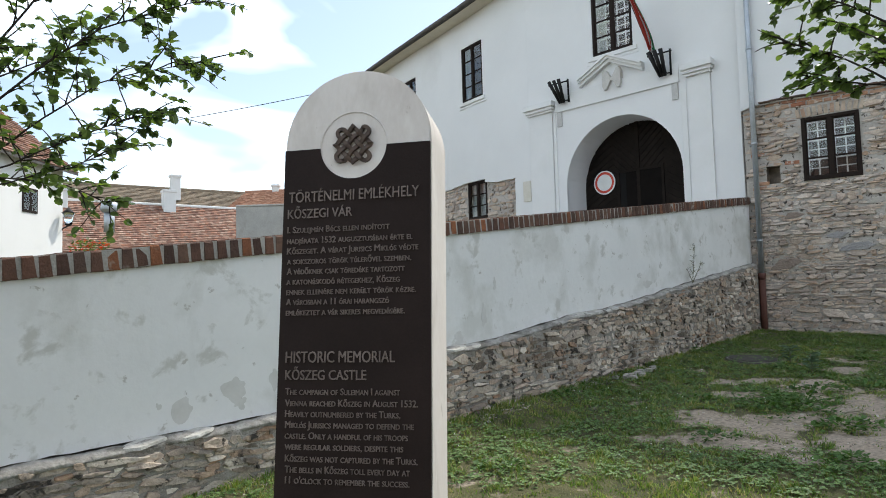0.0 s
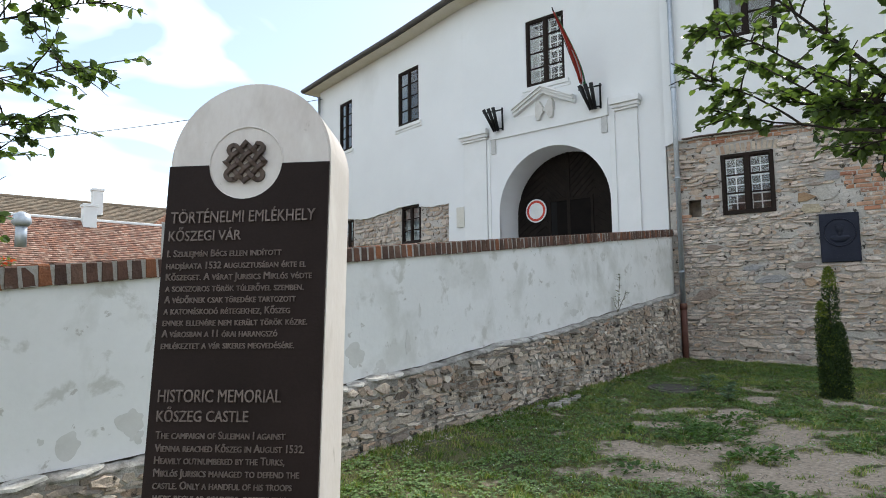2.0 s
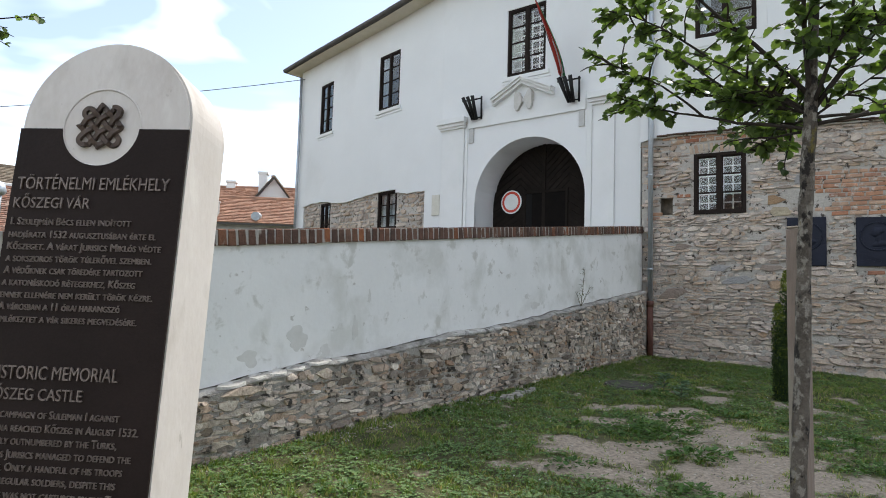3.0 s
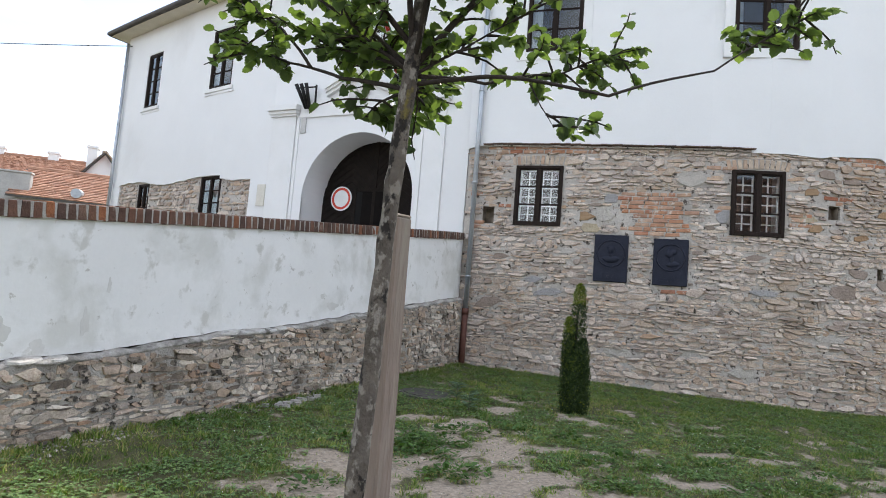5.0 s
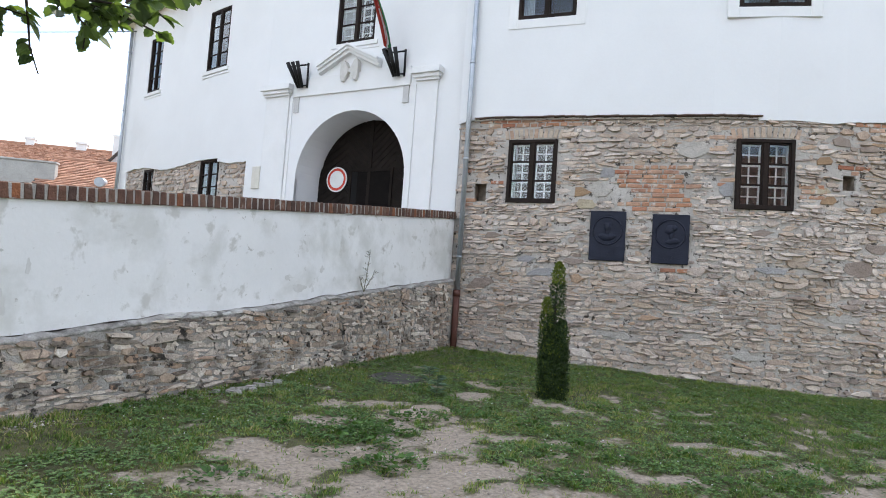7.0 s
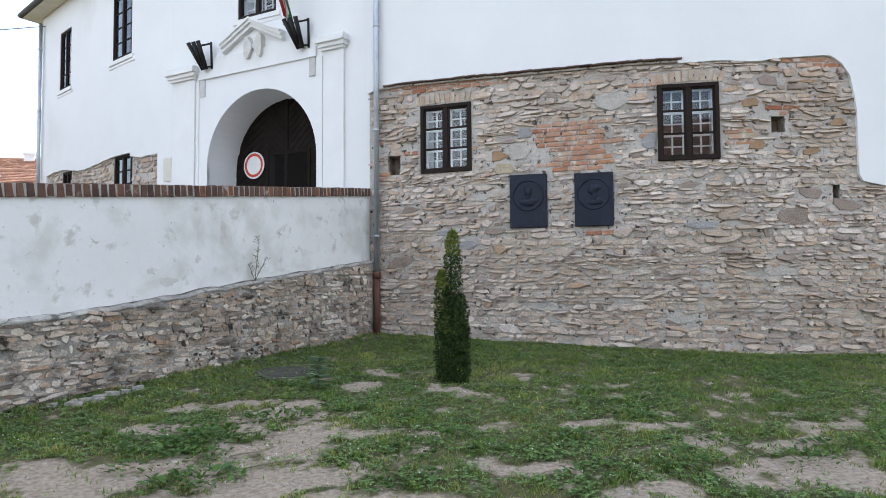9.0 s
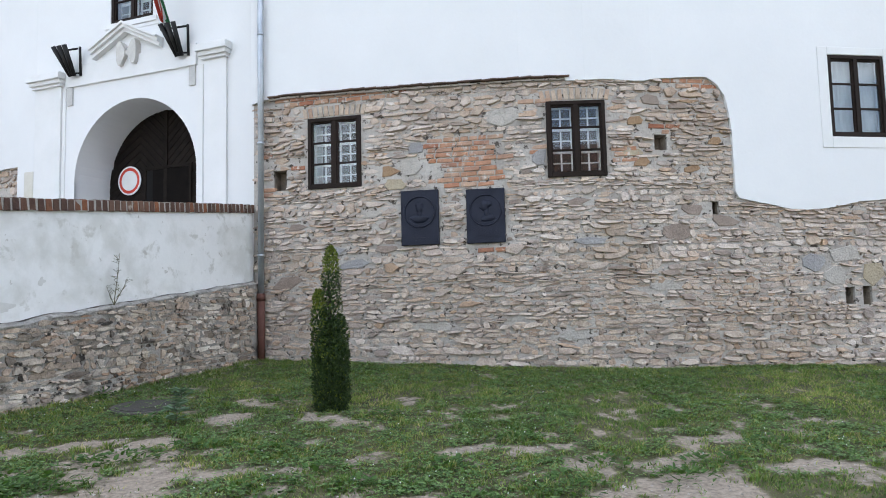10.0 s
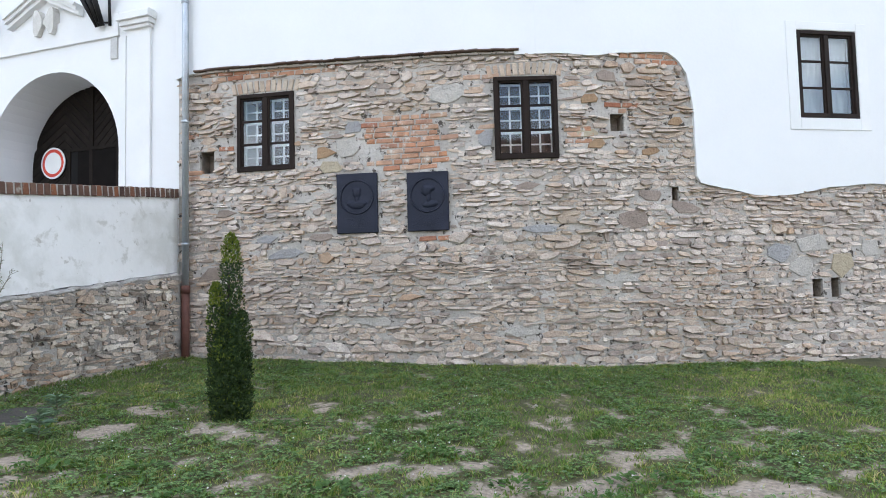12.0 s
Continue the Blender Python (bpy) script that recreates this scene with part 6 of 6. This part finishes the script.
# ---- rubble stones ----
def stone_variants(n, seed):
    """Flat broken stones in a unit box: x, z from -0.5 to 0.5, front at y=-1, root at y=0.3."""
    rng = random.Random(seed)
    res = []
    for _ in range(n):
        k = rng.choice((5, 6, 6, 7, 8))
        ang = sorted((i + rng.uniform(-0.4, 0.4)) / k * 2 * math.pi for i in range(k))
        skew, taper = rng.uniform(-0.25, 0.25), rng.uniform(-0.3, 0.3)
        dip = rng.uniform(-0.35, 0.35)
        out, mid, top = [], [], []
        for a in ang:
            c, s = math.cos(a), math.sin(a)
            e = 0.5 / max(abs(c), abs(s)) * (0.82 + 0.18 * (max(abs(c), abs(s)) ** 2)) * rng.uniform(0.78, 1.14)
            x, z = e * c + skew * e * s * 0.5, e * s * (1 + taper * e * c)
            out.append((x, 0.3, z))
            d = dip * x + 0.16 * s
            mid.append((x * 1.0, -0.66 - 0.25 * rng.random() + d, z))
            q = rng.uniform(0.86, 0.97)
            top.append((x * q, -0.88 - 0.2 * rng.random() + d, z * q))
        verts = out + mid + top + [(rng.uniform(-0.2, 0.2), -0.92 - 0.22 * rng.random(), rng.uniform(-0.15, 0.15))]
        faces = []
        for base in (0, k):
            for i in range(k):
                j = (i + 1) % k
                faces.append((base + i, base + k + i, base + k + j, base + j))
        for i in range(k):
            faces.append((2 * k + i, 3 * k, 2 * k + (i + 1) % k))
        res.append((np.array(verts), faces))
    return res


VARIANTS = stone_variants(40, 4)


def shared(name, material):
    res = []
    for v, f in VARIANTS:
        me = bpy.data.meshes.new(name)
        me.from_pydata([tuple(p) for p in v], [], f)
        me.materials.append(material)
        res.append(me)
    return res


def courses(s0, s1, bottom, top, rng, pitch=0.088, seed=0.0, wmin=0.13, wmax=0.42):
    """Uneven courses of stones between bottom(s) and top(s): (s, z, w, h)."""
    lo = min(bottom(s) for s in np.linspace(s0, s1, 40))
    hi = max(top(s) for s in np.linspace(s0, s1, 60))
    res, z, row, taken = [], lo, 0, []
    while z < hi:
        h = pitch * rng.choice((0.5, 0.7, 0.9, 1.0, 1.2, 1.6))
        s = s0 - rng.random() * 0.2
        nxt = []
        while s < s1:
            w = min(wmax, wmin * rng.uniform(0.45, 1.0) + rng.expovariate(1 / 0.11))
            w = min(w, 0.05 + h * 5.5)
            c = s + w / 2
            wz = z + 0.05 * noise.noise(Vector((c * 0.55, row * 0.13 + seed, 2.0))) + 0.022 * noise.noise(Vector((c * 2.1, row * 0.9 + seed, 6.0)))
            hh = h * rng.uniform(0.72, 1.2)
            if rng.random() < 0.07:
                hh *= 1.7
                nxt.append((s, s + w))
            blocked = any(a < c < b for a, b in taken)
            if not blocked and c > s0 and c < s1 and wz > bottom(c) - 0.05 and wz + hh < top(c) + 0.015:
                res.append((c, wz + hh / 2, w * 0.97, hh * 0.93))
            s += w + rng.uniform(0.006, 0.022)
        taken = nxt
        z += h + 0.008
        row += 1
    return res


def lay_stones(run, stones, face, parent, near, rng, depth=(0.015, 0.045), mats=None):
    """Lays the stones on the wall: those for which near() holds as parts, at most 300, the rest joined."""
    mats = mats or (m_stone, m_stone_far)
    kinds = shared("stone", mats[0])
    verts, faces, n_near = [], [], 0
    for s, z, w, h in stones:
        d = (depth[0] + (depth[1] - depth[0]) * rng.random() ** 1.5) * (1.25 if h > 0.1 else 1.0)
        m = run.mat(s, z, face) @ pose(0, 0, 0, rng.uniform(-6, 5), rng.gauss(0, 5.0), rng.uniform(-4, 4)) @ Matrix.Diagonal((w, d, h, 1))
        k = rng.randrange(len(VARIANTS))
        if n_near < 300 and near(s, z):
            ob = new("stone", kinds[k])
            ob.parent = parent
            ob.matrix_basis = m
            n_near += 1
        else:
            a = np.array(m)
            v, f = VARIANTS[k]
            i = len(verts)
            verts += [tuple(p) for p in v @ a[:3, :3].T + a[:3, 3]]
            faces += [tuple(i + q for q in t) for t in f]
    me = bpy.data.meshes.new("stones")
    me.from_pydata(verts, [], faces)
    me.materials.append(mats[1])
    ob = new("stones", me)
    ob.parent = parent
    return tagged(ob, kind="stuff")


BRICK_ZONES = [(2.78, 3.95, 3.03, 3.80), (0.62, 0.90, 3.45, 3.62), (3.42, 3.98, 2.06, 2.16), (6.25, 7.05, 4.38, 4.50), (0.3, 2.3, 4.46, 4.57), (5.5, 5.8, 3.3, 3.5), (4.3, 4.55, 3.45, 3.62), (0.08, 0.32, 3.50, 3.72), (0.08, 0.33, 3.05, 3.3), (6.0, 6.35, 3.70, 3.84), (3.9, 4.15, 1.05, 1.12), (4.2, 4.5, 4.2, 4.3)]
# single stones that stand out: place along the wall, height, width, height, kind of stone
SINGLES = [(3.99, 4.04, 0.46, 0.27, "pale"), (2.23, 3.34, 0.41, 0.18, "ochre"), (2.56, 3.36, 0.30, 0.25, "pale"), (2.31, 3.12, 0.29, 0.16, "sand"), (5.13, 2.17, 0.41, 0.11, "slate"), (6.39, 2.28, 0.43, 0.25, "brown"),
           (6.09, 4.20, 0.25, 0.16, "brown"), (5.87, 3.90, 0.23, 0.12, "ochre"), (5.80, 3.43, 0.34, 0.09, "sand"), (5.93, 3.29, 0.23, 0.13, "ochre"), (6.67, 3.19, 0.24, 0.10, "ochre"), (7.16, 2.42, 0.37, 0.16, "brown"),
           (6.64, 2.60, 0.32, 0.14, "brown"), (8.81, 1.62, 0.35, 0.27, "pale"), (8.98, 1.93, 0.53, 0.27, "pale"), (9.45, 1.63, 0.32, 0.34, "sand"), (8.49, 1.78, 0.34, 0.26, "slate"), (9.91, 1.84, 0.27, 0.24, "pale"),
           (7.05, 3.60, 0.20, 0.12, "ochre"), (1.38, 2.16, 0.36, 0.13, "slate"), (1.64, 1.95, 0.50, 0.13, "slate"), (0.56, 1.71, 0.44, 0.21, "brown"), (2.17, 2.16, 0.33, 0.11, "brown"), (4.46, 3.40, 0.22, 0.23, "slate"),
           (2.66, 3.66, 0.24, 0.16, "slate"), (0.75, 2.55, 0.3, 0.1, "brown"), (1.95, 2.7, 0.28, 0.12, "pale"), (5.0, 2.75, 0.34, 0.1, "brown"), (6.2, 1.5, 0.42, 0.12, "pale"), (4.9, 0.85, 0.5, 0.14, "pale"), (2.9, 1.0, 0.45, 0.12, "pale")]
ARCHES = [(0.86, 1.86, 4.24, 0.17), (4.51, 5.49, 4.21, 0.17)]


def in_zone(s, z, w=0.0, h=0.0, pad=0.0):
    for a, b, c, d in W_HOLES:
        if a - w * 0.38 < s < b + w * 0.38 and c - h * 0.45 < z < d + h * 0.3:
            return True
    for a, b, c, d in list(W_WIN.values()) + [(2.41, 2.98, 2.195, 3.01), (3.39, 3.95, 2.19, 2.98)]:
        if a - w / 2 - pad < s < b + w / 2 + pad and c - h / 2 - pad < z < d + h / 2 + pad:
            return True
    if any(abs(s - a) < (w + c) * 0.42 and abs(z - b) < (h + d) * 0.42 for a, b, c, d, _ in SINGLES):
        return True
    for a, b, c, d in BRICK_ZONES + [(a, b, c, c + d) for a, b, c, d in ARCHES]:
        if a - w * 0.3 < s < b + w * 0.3 and c - h * 0.3 < z < d + h * 0.3:
            return True
    return False


def build_wall_stones():
    rng = random.Random(12)
    bottom = lambda s: wall_base(s) + 0.27
    st = [q for q in courses(0.05, 15.5, bottom, lambda s: stone_top(s) + 0.02, rng, 0.056, 1.0, 0.10, 0.36) if not in_zone(*q)]
    chips = [q for q in courses(0.05, 15.5, bottom, lambda s: stone_top(s) + 0.01, rng, 0.048, 31.0, 0.07, 0.22) if not in_zone(*q)]
    lay_stones(WALL, chips, -0.006, wall_core, lambda s, z: False, rng, (0.004, 0.014))
    lay_stones(WALL, st, 0.0, wall_core, lambda s, z: 2.1 < s < 5.4 and z < 2.15, rng, (0.008, 0.058))
    tones = {"pale": [(0.38, 0.35, 0.31), (0.50, 0.46, 0.41)], "ochre": [(0.27, 0.17, 0.10), (0.36, 0.24, 0.14)], "sand": [(0.36, 0.30, 0.21), (0.45, 0.38, 0.27)], "slate": [(0.27, 0.26, 0.255), (0.36, 0.35, 0.34)], "brown": [(0.24, 0.19, 0.155), (0.33, 0.265, 0.22)]}
    kinds = {k: shared("stone", surf(k + "_single_stone", c, 7.0, 0.9, 0.8, 30, grain=0.35)) for k, c in tones.items()}
    for s, z, w, h, kind in SINGLES:
        ob = new("stone", rng.choice(kinds[kind]))
        ob.parent = wall_core
        ob.matrix_basis = WALL.mat(s, z, 0.0) @ pose(0, 0, 0, 0, rng.gauss(0, 3), 0) @ Matrix.Diagonal((w * 1.08, rng.uniform(0.012, 0.02), h * 1.05, 1))
    # brick patches and window arches
    kinds = brick_variants("brick", 5, 6, 0.062, 0.062, 0.06, 0.235, m_brick)
    half = brick_variants("brick", 3, 7, 0.062, 0.062, 0.06, 0.115, m_brick)
    for a, b, c, d in BRICK_ZONES:
        z, row = c, 0
        while z < d - 0.03:
            s = a + (0.06 if row % 2 else 0) + rng.uniform(-0.03, 0.03)
            while s < b:
                hf = rng.random() < 0.25
                w = 0.12 if hf else 0.24
                cs = s + w / 2
                if not any(p - 0.02 < cs < q + 0.02 and e - 0.05 < z + 0.03 < f + 0.02 for p, q, e, f in w_rects + W_HOLES) and rng.random() > (0.45 if s < a + 0.12 or s > b - 0.2 else 0.05):
                    ob = new("brick", rng.choice(half if hf else kinds))
                    ob.parent = wall_core
                    ob.matrix_basis = WALL.mat(cs, z, 0.012 + rng.uniform(-0.008, 0.012)) @ pose(0, 0, 0, 0, rng.uniform(-2.5, 2.5), rng.uniform(-1.5, 1.5))
                s += w + 0.014
            z += 0.077 + rng.uniform(-0.003, 0.004)
            row += 1
    pale = brick_variants("brick", 4, 9, 0.16, 0.16, 0.06, 0.066, surf("pale_worn_brick", [(0.40, 0.32, 0.25), (0.50, 0.42, 0.34), (0.44, 0.30, 0.22)], 9.0, 0.9, 0.6, 50, rnd="object"))
    for a, b, z, h in ARCHES:
        n = int((b - a) / 0.078)
        for k in range(n):
            f = (k + 0.5) / n
            ob = new("brick", rng.choice(pale))
            ob.parent = wall_core
            ob.matrix_basis = WALL.mat(a + (b - a) * f, z + 0.02 * (1 - (2 * f - 1) ** 2), 0.014 + rng.uniform(-0.006, 0.008)) @ pose(0, 0, 0, 0, (2 * f - 1) * 14 + rng.uniform(-2, 2), 0)


build_wall_stones()


def build_tile_ledge():
    rng = random.Random(31)
    led = mesh_ob("tile_ledge", layer(WALL, 0.30, 4.86, lambda s: stone_top(s) - 0.028, lambda s: stone_top(s) - 0.004, [], 0.055, -0.01, step=0.3), m_mortar)
    tagged(led, "row of thin dark clay tiles over the exposed stonework", "ledge", kind="structure")
    bm = bmesh.new()
    box(bm, -0.095, 0.095, -0.01, 0.12, 0, 0.022, bevel=0.005)
    me = bpy.data.meshes.new("tile")
    bm.to_mesh(me)
    bm.free()
    me.materials.append(surf("dark_ledge_tile", [(0.07, 0.05, 0.042), (0.14, 0.09, 0.07), (0.10, 0.08, 0.07)], 8, 0.9, 0.4, 50, rnd="object"))
    s = 0.38
    while s < 4.86:
        ob = new("tile", me)
        ob.parent = led
        ob.matrix_basis = WALL.mat(s, stone_top(s) + rng.uniform(0.0, 0.008), 0.10 + rng.uniform(-0.012, 0.01)) @ pose(0, 0, 0, -4, rng.uniform(-3, 3), rng.uniform(-3, 3))
        s += 0.178


build_tile_ledge()


def build_ramp_stones():
    rng = random.Random(17)
    st = courses(0.16, RL, lambda r: ramp_foot(r) + 0.26, lambda r: ramp_ledge(r) - 0.035, rng, 0.062, 5.0, 0.10, 0.38)
    chips = courses(0.22, RL, lambda r: ramp_foot(r) + 0.26, lambda r: ramp_ledge(r) - 0.04, rng, 0.05, 41.0, 0.07, 0.22)
    lay_stones(RAMP, chips, 0.106, ramp_core, lambda s, z: False, rng, (0.004, 0.018), (m_ramp_stone, m_ramp_stone_far))
    lay_stones(RAMP, st, 0.11, ramp_core, lambda s, z: 4.5 < s < 9.5, rng, (0.004, 0.034), (m_ramp_stone, m_ramp_stone_far))


build_ramp_stones()


def build_facade_stones():
    rng = random.Random(19)
    st = []
    for q in courses(5.5, 12.2, lambda s: 2.7, lambda s: facade_bottom(max(s, 5.5)) + 0.01, rng, 0.10, 9.0):
        if not any(a - q[2] / 2 < q[0] < b + q[2] / 2 and c - q[3] / 2 < q[1] < d + q[3] / 2 for a, b, c, d in f_rects):
            st.append(q)
    lay_stones(FACADE, st, -0.06, facade_core, lambda s, z: False, rng, (0.012, 0.04))


build_facade_stones()


# ---- turf ----
def inside(x, y):
    """On the lawn between ramp, castle wall and path."""
    return y < x + 5.58 and not (abs(y - 1.7) < 0.12 and abs(x + 0.28) < 0.25)


def wall_y(x):
    return float(np.interp(x, [p.x for p in WALL.p], [p.y for p in WALL.p]))


def patchy(m):
    """Lush and dry areas of the lawn."""
    t = m.node_tree
    b = t.nodes["Principled BSDF"]
    src = b.inputs["Base Color"].links[0].from_socket
    geo = t.nodes.new("ShaderNodeNewGeometry")
    nz = t.nodes.new("ShaderNodeTexNoise")
    nz.inputs["Scale"].default_value, nz.inputs["Detail"].default_value = 0.9, 4
    t.links.new(geo.outputs["Position"], nz.inputs["Vector"])
    r = t.nodes.new("ShaderNodeValToRGB")
    e = r.color_ramp.elements
    e[0].position, e[0].color = 0.40, (0.60, 0.70, 0.68, 1)
    e[1].position, e[1].color = 0.62, (1.45, 1.22, 1.25, 1)
    t.links.new(nz.outputs["Fac"], r.inputs["Fac"])
    mx = t.nodes.new("ShaderNodeMix")
    mx.data_type, mx.blend_type = "RGBA", "MULTIPLY"
    mx.inputs[0].default_value = 1.0
    t.links.new(src, mx.inputs[6])
    t.links.new(r.outputs["Color"], mx.inputs[7])
    t.links.new(mx.outputs[2], b.inputs["Base Color"])


def build_grass():
    rng = np.random.default_rng(3)
    n = 900000
    x = rng.uniform(-2.6, 13.5, n)
    y = rng.uniform(1.4, 11.35, n)
    wy = np.interp(x, [p.x for p in WALL.p], [p.y for p in WALL.p])
    ok = (y < x + 5.60) & (y > 0.36 * x + 0.70 - 0.28 * np.maximum(0.0, x - 5.8)) & ((x < 5.6) | (y < wy - 0.04)) & (np.hypot(x - 4.1, y - 8.35) > 0.40)
    x, y = x[ok], y[ok]
    keep, tall = np.zeros(len(x), bool), np.zeros(len(x))
    u = rng.random(len(x))
    for i in range(len(x)):
        b = bareness(x[i], y[i])
        t = 0.5 + 0.5 * noise.noise(Vector((x[i] * 0.8, y[i] * 0.8, 11.0)))
        c = 0.5 + 0.5 * noise.noise(Vector((x[i] * 4.0, y[i] * 4.0, 17.0)))
        edge = 0.35 if (x[i] + 5.75 - y[i] < 0.35) else 0.0
        k = noise.noise(Vector((x[i] * 9.0, y[i] * 9.0, 29.0)))
        dens = max(0.0, 1.0 - 1.5 * b) * (0.25 + 0.6 * c + 0.7 * max(0.0, k)) + (0.22 if c > 0.58 and k > 0.1 else 0.012)
        keep[i] = u[i] < dens
        tall[i] = (0.013 + 0.030 * t * c + 0.03 * c ** 3 + 0.045 * max(0.0, k) + edge * 0.06) * (1 - 0.4 * b)
    x, y, tall = x[keep], y[keep], tall[keep]
    n = len(x)
    h = tall * rng.uniform(0.6, 1.5, n)
    w = rng.uniform(0.0026, 0.0052, n)
    a = rng.uniform(0, 2 * np.pi, n)
    l = rng.uniform(0.2, 1.1, n) * h
    la = rng.uniform(0, 2 * np.pi, n)
    z = 0.054 * y - 0.07 - 0.012
    z = z + np.array([0.025 * noise.noise(Vector((p * 0.9, q * 0.9, 0))) for p, q in zip(x, y)])
    cx, cy = np.cos(a) * w, np.sin(a) * w
    lx, ly = np.cos(la) * l, np.sin(la) * l
    V = np.empty((n, 5, 3))
    V[:, 0] = np.stack([x - cx, y - cy, z], 1)
    V[:, 1] = np.stack([x + cx, y + cy, z], 1)
    V[:, 2] = np.stack([x + cx * 0.8 + lx * 0.35, y + cy * 0.8 + ly * 0.35, z + h * 0.65], 1)
    V[:, 3] = np.stack([x - cx * 0.8 + lx * 0.35, y - cy * 0.8 + ly * 0.35, z + h * 0.65], 1)
    V[:, 4] = np.stack([x + lx, y + ly, z + h], 1)
    me = bpy.data.meshes.new("grass")
    me.vertices.add(n * 5)
    me.vertices.foreach_set("co", V.ravel())
    loops = np.empty((n, 7), np.int32)
    loops[:] = np.array([0, 1, 2, 3, 3, 2, 4]) + (np.arange(n) * 5)[:, None]
    me.loops.add(n * 7)
    me.loops.foreach_set("vertex_index", loops.ravel())
    me.polygons.add(n * 2)
    start = np.empty((n, 2), np.int32)
    start[:, 0] = np.arange(n) * 7
    start[:, 1] = np.arange(n) * 7 + 4
    me.polygons.foreach_set("loop_start", start.ravel())
    me.update(calc_edges=True)
    me.validate()
    m_blade = leafy("grass_blade", [(0.065, 0.125, 0.028), (0.11, 0.20, 0.042), (0.18, 0.275, 0.06), (0.085, 0.165, 0.036), (0.21, 0.265, 0.08), (0.36, 0.33, 0.17), (0.07, 0.14, 0.032), (0.17, 0.25, 0.065), (0.30, 0.29, 0.14)], 0.3, 0.5)
    patchy(m_blade)
    me.materials.append(m_blade)
    return tagged(new("grass", me), "short uneven lawn grass, thin and dry in places", "grass", kind="stuff")


build_grass()


def build_clover():
    rng = random.Random(77)
    lv = Leaves()
    round_leaf = [(0, 0), (0.35, 0.3), (0.42, 0.65), (0.0, 1.0), (-0.42, 0.65), (-0.35, 0.3)]
    fl_v, fl_f = [], []
    for _ in range(17000):
        x, y = rng.uniform(-3, 13), rng.uniform(1.6, 11)
        if not inside(x, y) or y < path_edge(x) + 0.1 or (x > 5.6 and y > wall_y(x) - 0.1) or bareness(x, y) > 0.36:
            continue
        dens = noise.noise(Vector((x * 0.7, y * 0.7, 23)))
        if dens < -0.25:
            continue
        z = ground_z(x, y)
        for _ in range(rng.randint(5, 10)):
            p = Vector((x + rng.gauss(0, 0.05), y + rng.gauss(0, 0.05), z + rng.uniform(0.005, 0.035)))
            a0 = rng.random() * 6
            for k in range(3):
                a = a0 + k * 2.1
                lv.add(p, Vector((math.cos(a), math.sin(a), rng.uniform(-0.1, 0.6))), Vector((0, 0, 1)), rng.uniform(0.013, 0.027), round_leaf, 0.15)
        if rng.random() < 0.08 and dens > -0.05:
            p = Vector((x, y, z + rng.uniform(0.04, 0.07)))
            r = rng.uniform(0.004, 0.007)
            i = len(fl_v)
            fl_v += [p + Vector(q) * r for q in ((1, 0, 0), (-1, 0, 0), (0, 1, 0), (0, -1, 0), (0, 0, 1), (0, 0, -1))]
            fl_f += [tuple(i + k for k in t) for t in ((0, 2, 4), (2, 1, 4), (1, 3, 4), (3, 0, 4), (2, 0, 5), (1, 2, 5), (3, 1, 5), (0, 3, 5))]
    me = bpy.data.meshes.new("clover")
    me.from_pydata(lv.v, [], lv.f)
    me.materials.append(leafy("clover_leaf", [(0.045, 0.095, 0.028), (0.09, 0.165, 0.052), (0.18, 0.275, 0.10), (0.12, 0.21, 0.07)], 0.25))
    tagged(new("clover", me), "patches of low clover in the lawn", "clover", kind="stuff")
    me = bpy.data.meshes.new("clover_flowers")
    me.from_pydata(fl_v, [], fl_f)
    me.materials.append(surf("white_clover_flower", [(0.6, 0.6, 0.55), (0.72, 0.72, 0.68)], 30, 0.8))
    tagged(new("clover_flowers", me), "small white clover flowers dotting the grass", "flowers", kind="stuff")


build_clover()


def build_pebbles():
    rng = random.Random(9)
    V, F = [], []
    tries = 0
    count = 0
    while count < 3200 and tries < 60000:
        tries += 1
        if rng.random() < 0.2:
            r = rng.uniform(0.3, 12)
            q = RAMP.pt(r, 0.14 + abs(rng.gauss(0, 0.12)), 0)
            x, y = q.x, q.y
        else:
            x, y = rng.uniform(1, 11), rng.uniform(2.5, 8.5)
            if bareness(x, y) < 0.45:
                continue
        if not inside(x, y) and y > x + 5.7:
            continue
        z = ground_z(x, y) + 0.025 * noise.noise(Vector((x * 0.9, y * 0.9, 0)))
        s = rng.uniform(0.004, 0.013) * (2.2 if rng.random() < 0.06 else 1)
        i = len(V)
        V += [Vector((x + s * a * rng.uniform(0.7, 1.3), y + s * b * rng.uniform(0.7, 1.3), z + s * c * 0.7)) for a, b, c in ((1, 0, 0), (-1, 0, 0), (0, 1, 0), (0, -1, 0), (0, 0, 1), (0, 0, -1))]
        F += [tuple(i + k for k in t) for t in ((0, 2, 4), (2, 1, 4), (1, 3, 4), (3, 0, 4), (2, 0, 5), (1, 2, 5), (3, 1, 5), (0, 3, 5))]
        count += 1
    me = bpy.data.meshes.new("pebbles")
    me.from_pydata(V, [], F)
    me.materials.append(surf("pebble_stone", [(0.20, 0.17, 0.14), (0.34, 0.31, 0.27), (0.48, 0.45, 0.40)], 20, 0.9, 0.3, 90, rnd="island"))
    tagged(new("pebbles", me), "small loose stones on bare earth and along the wall foot", "pebbles", kind="stuff")


build_pebbles()
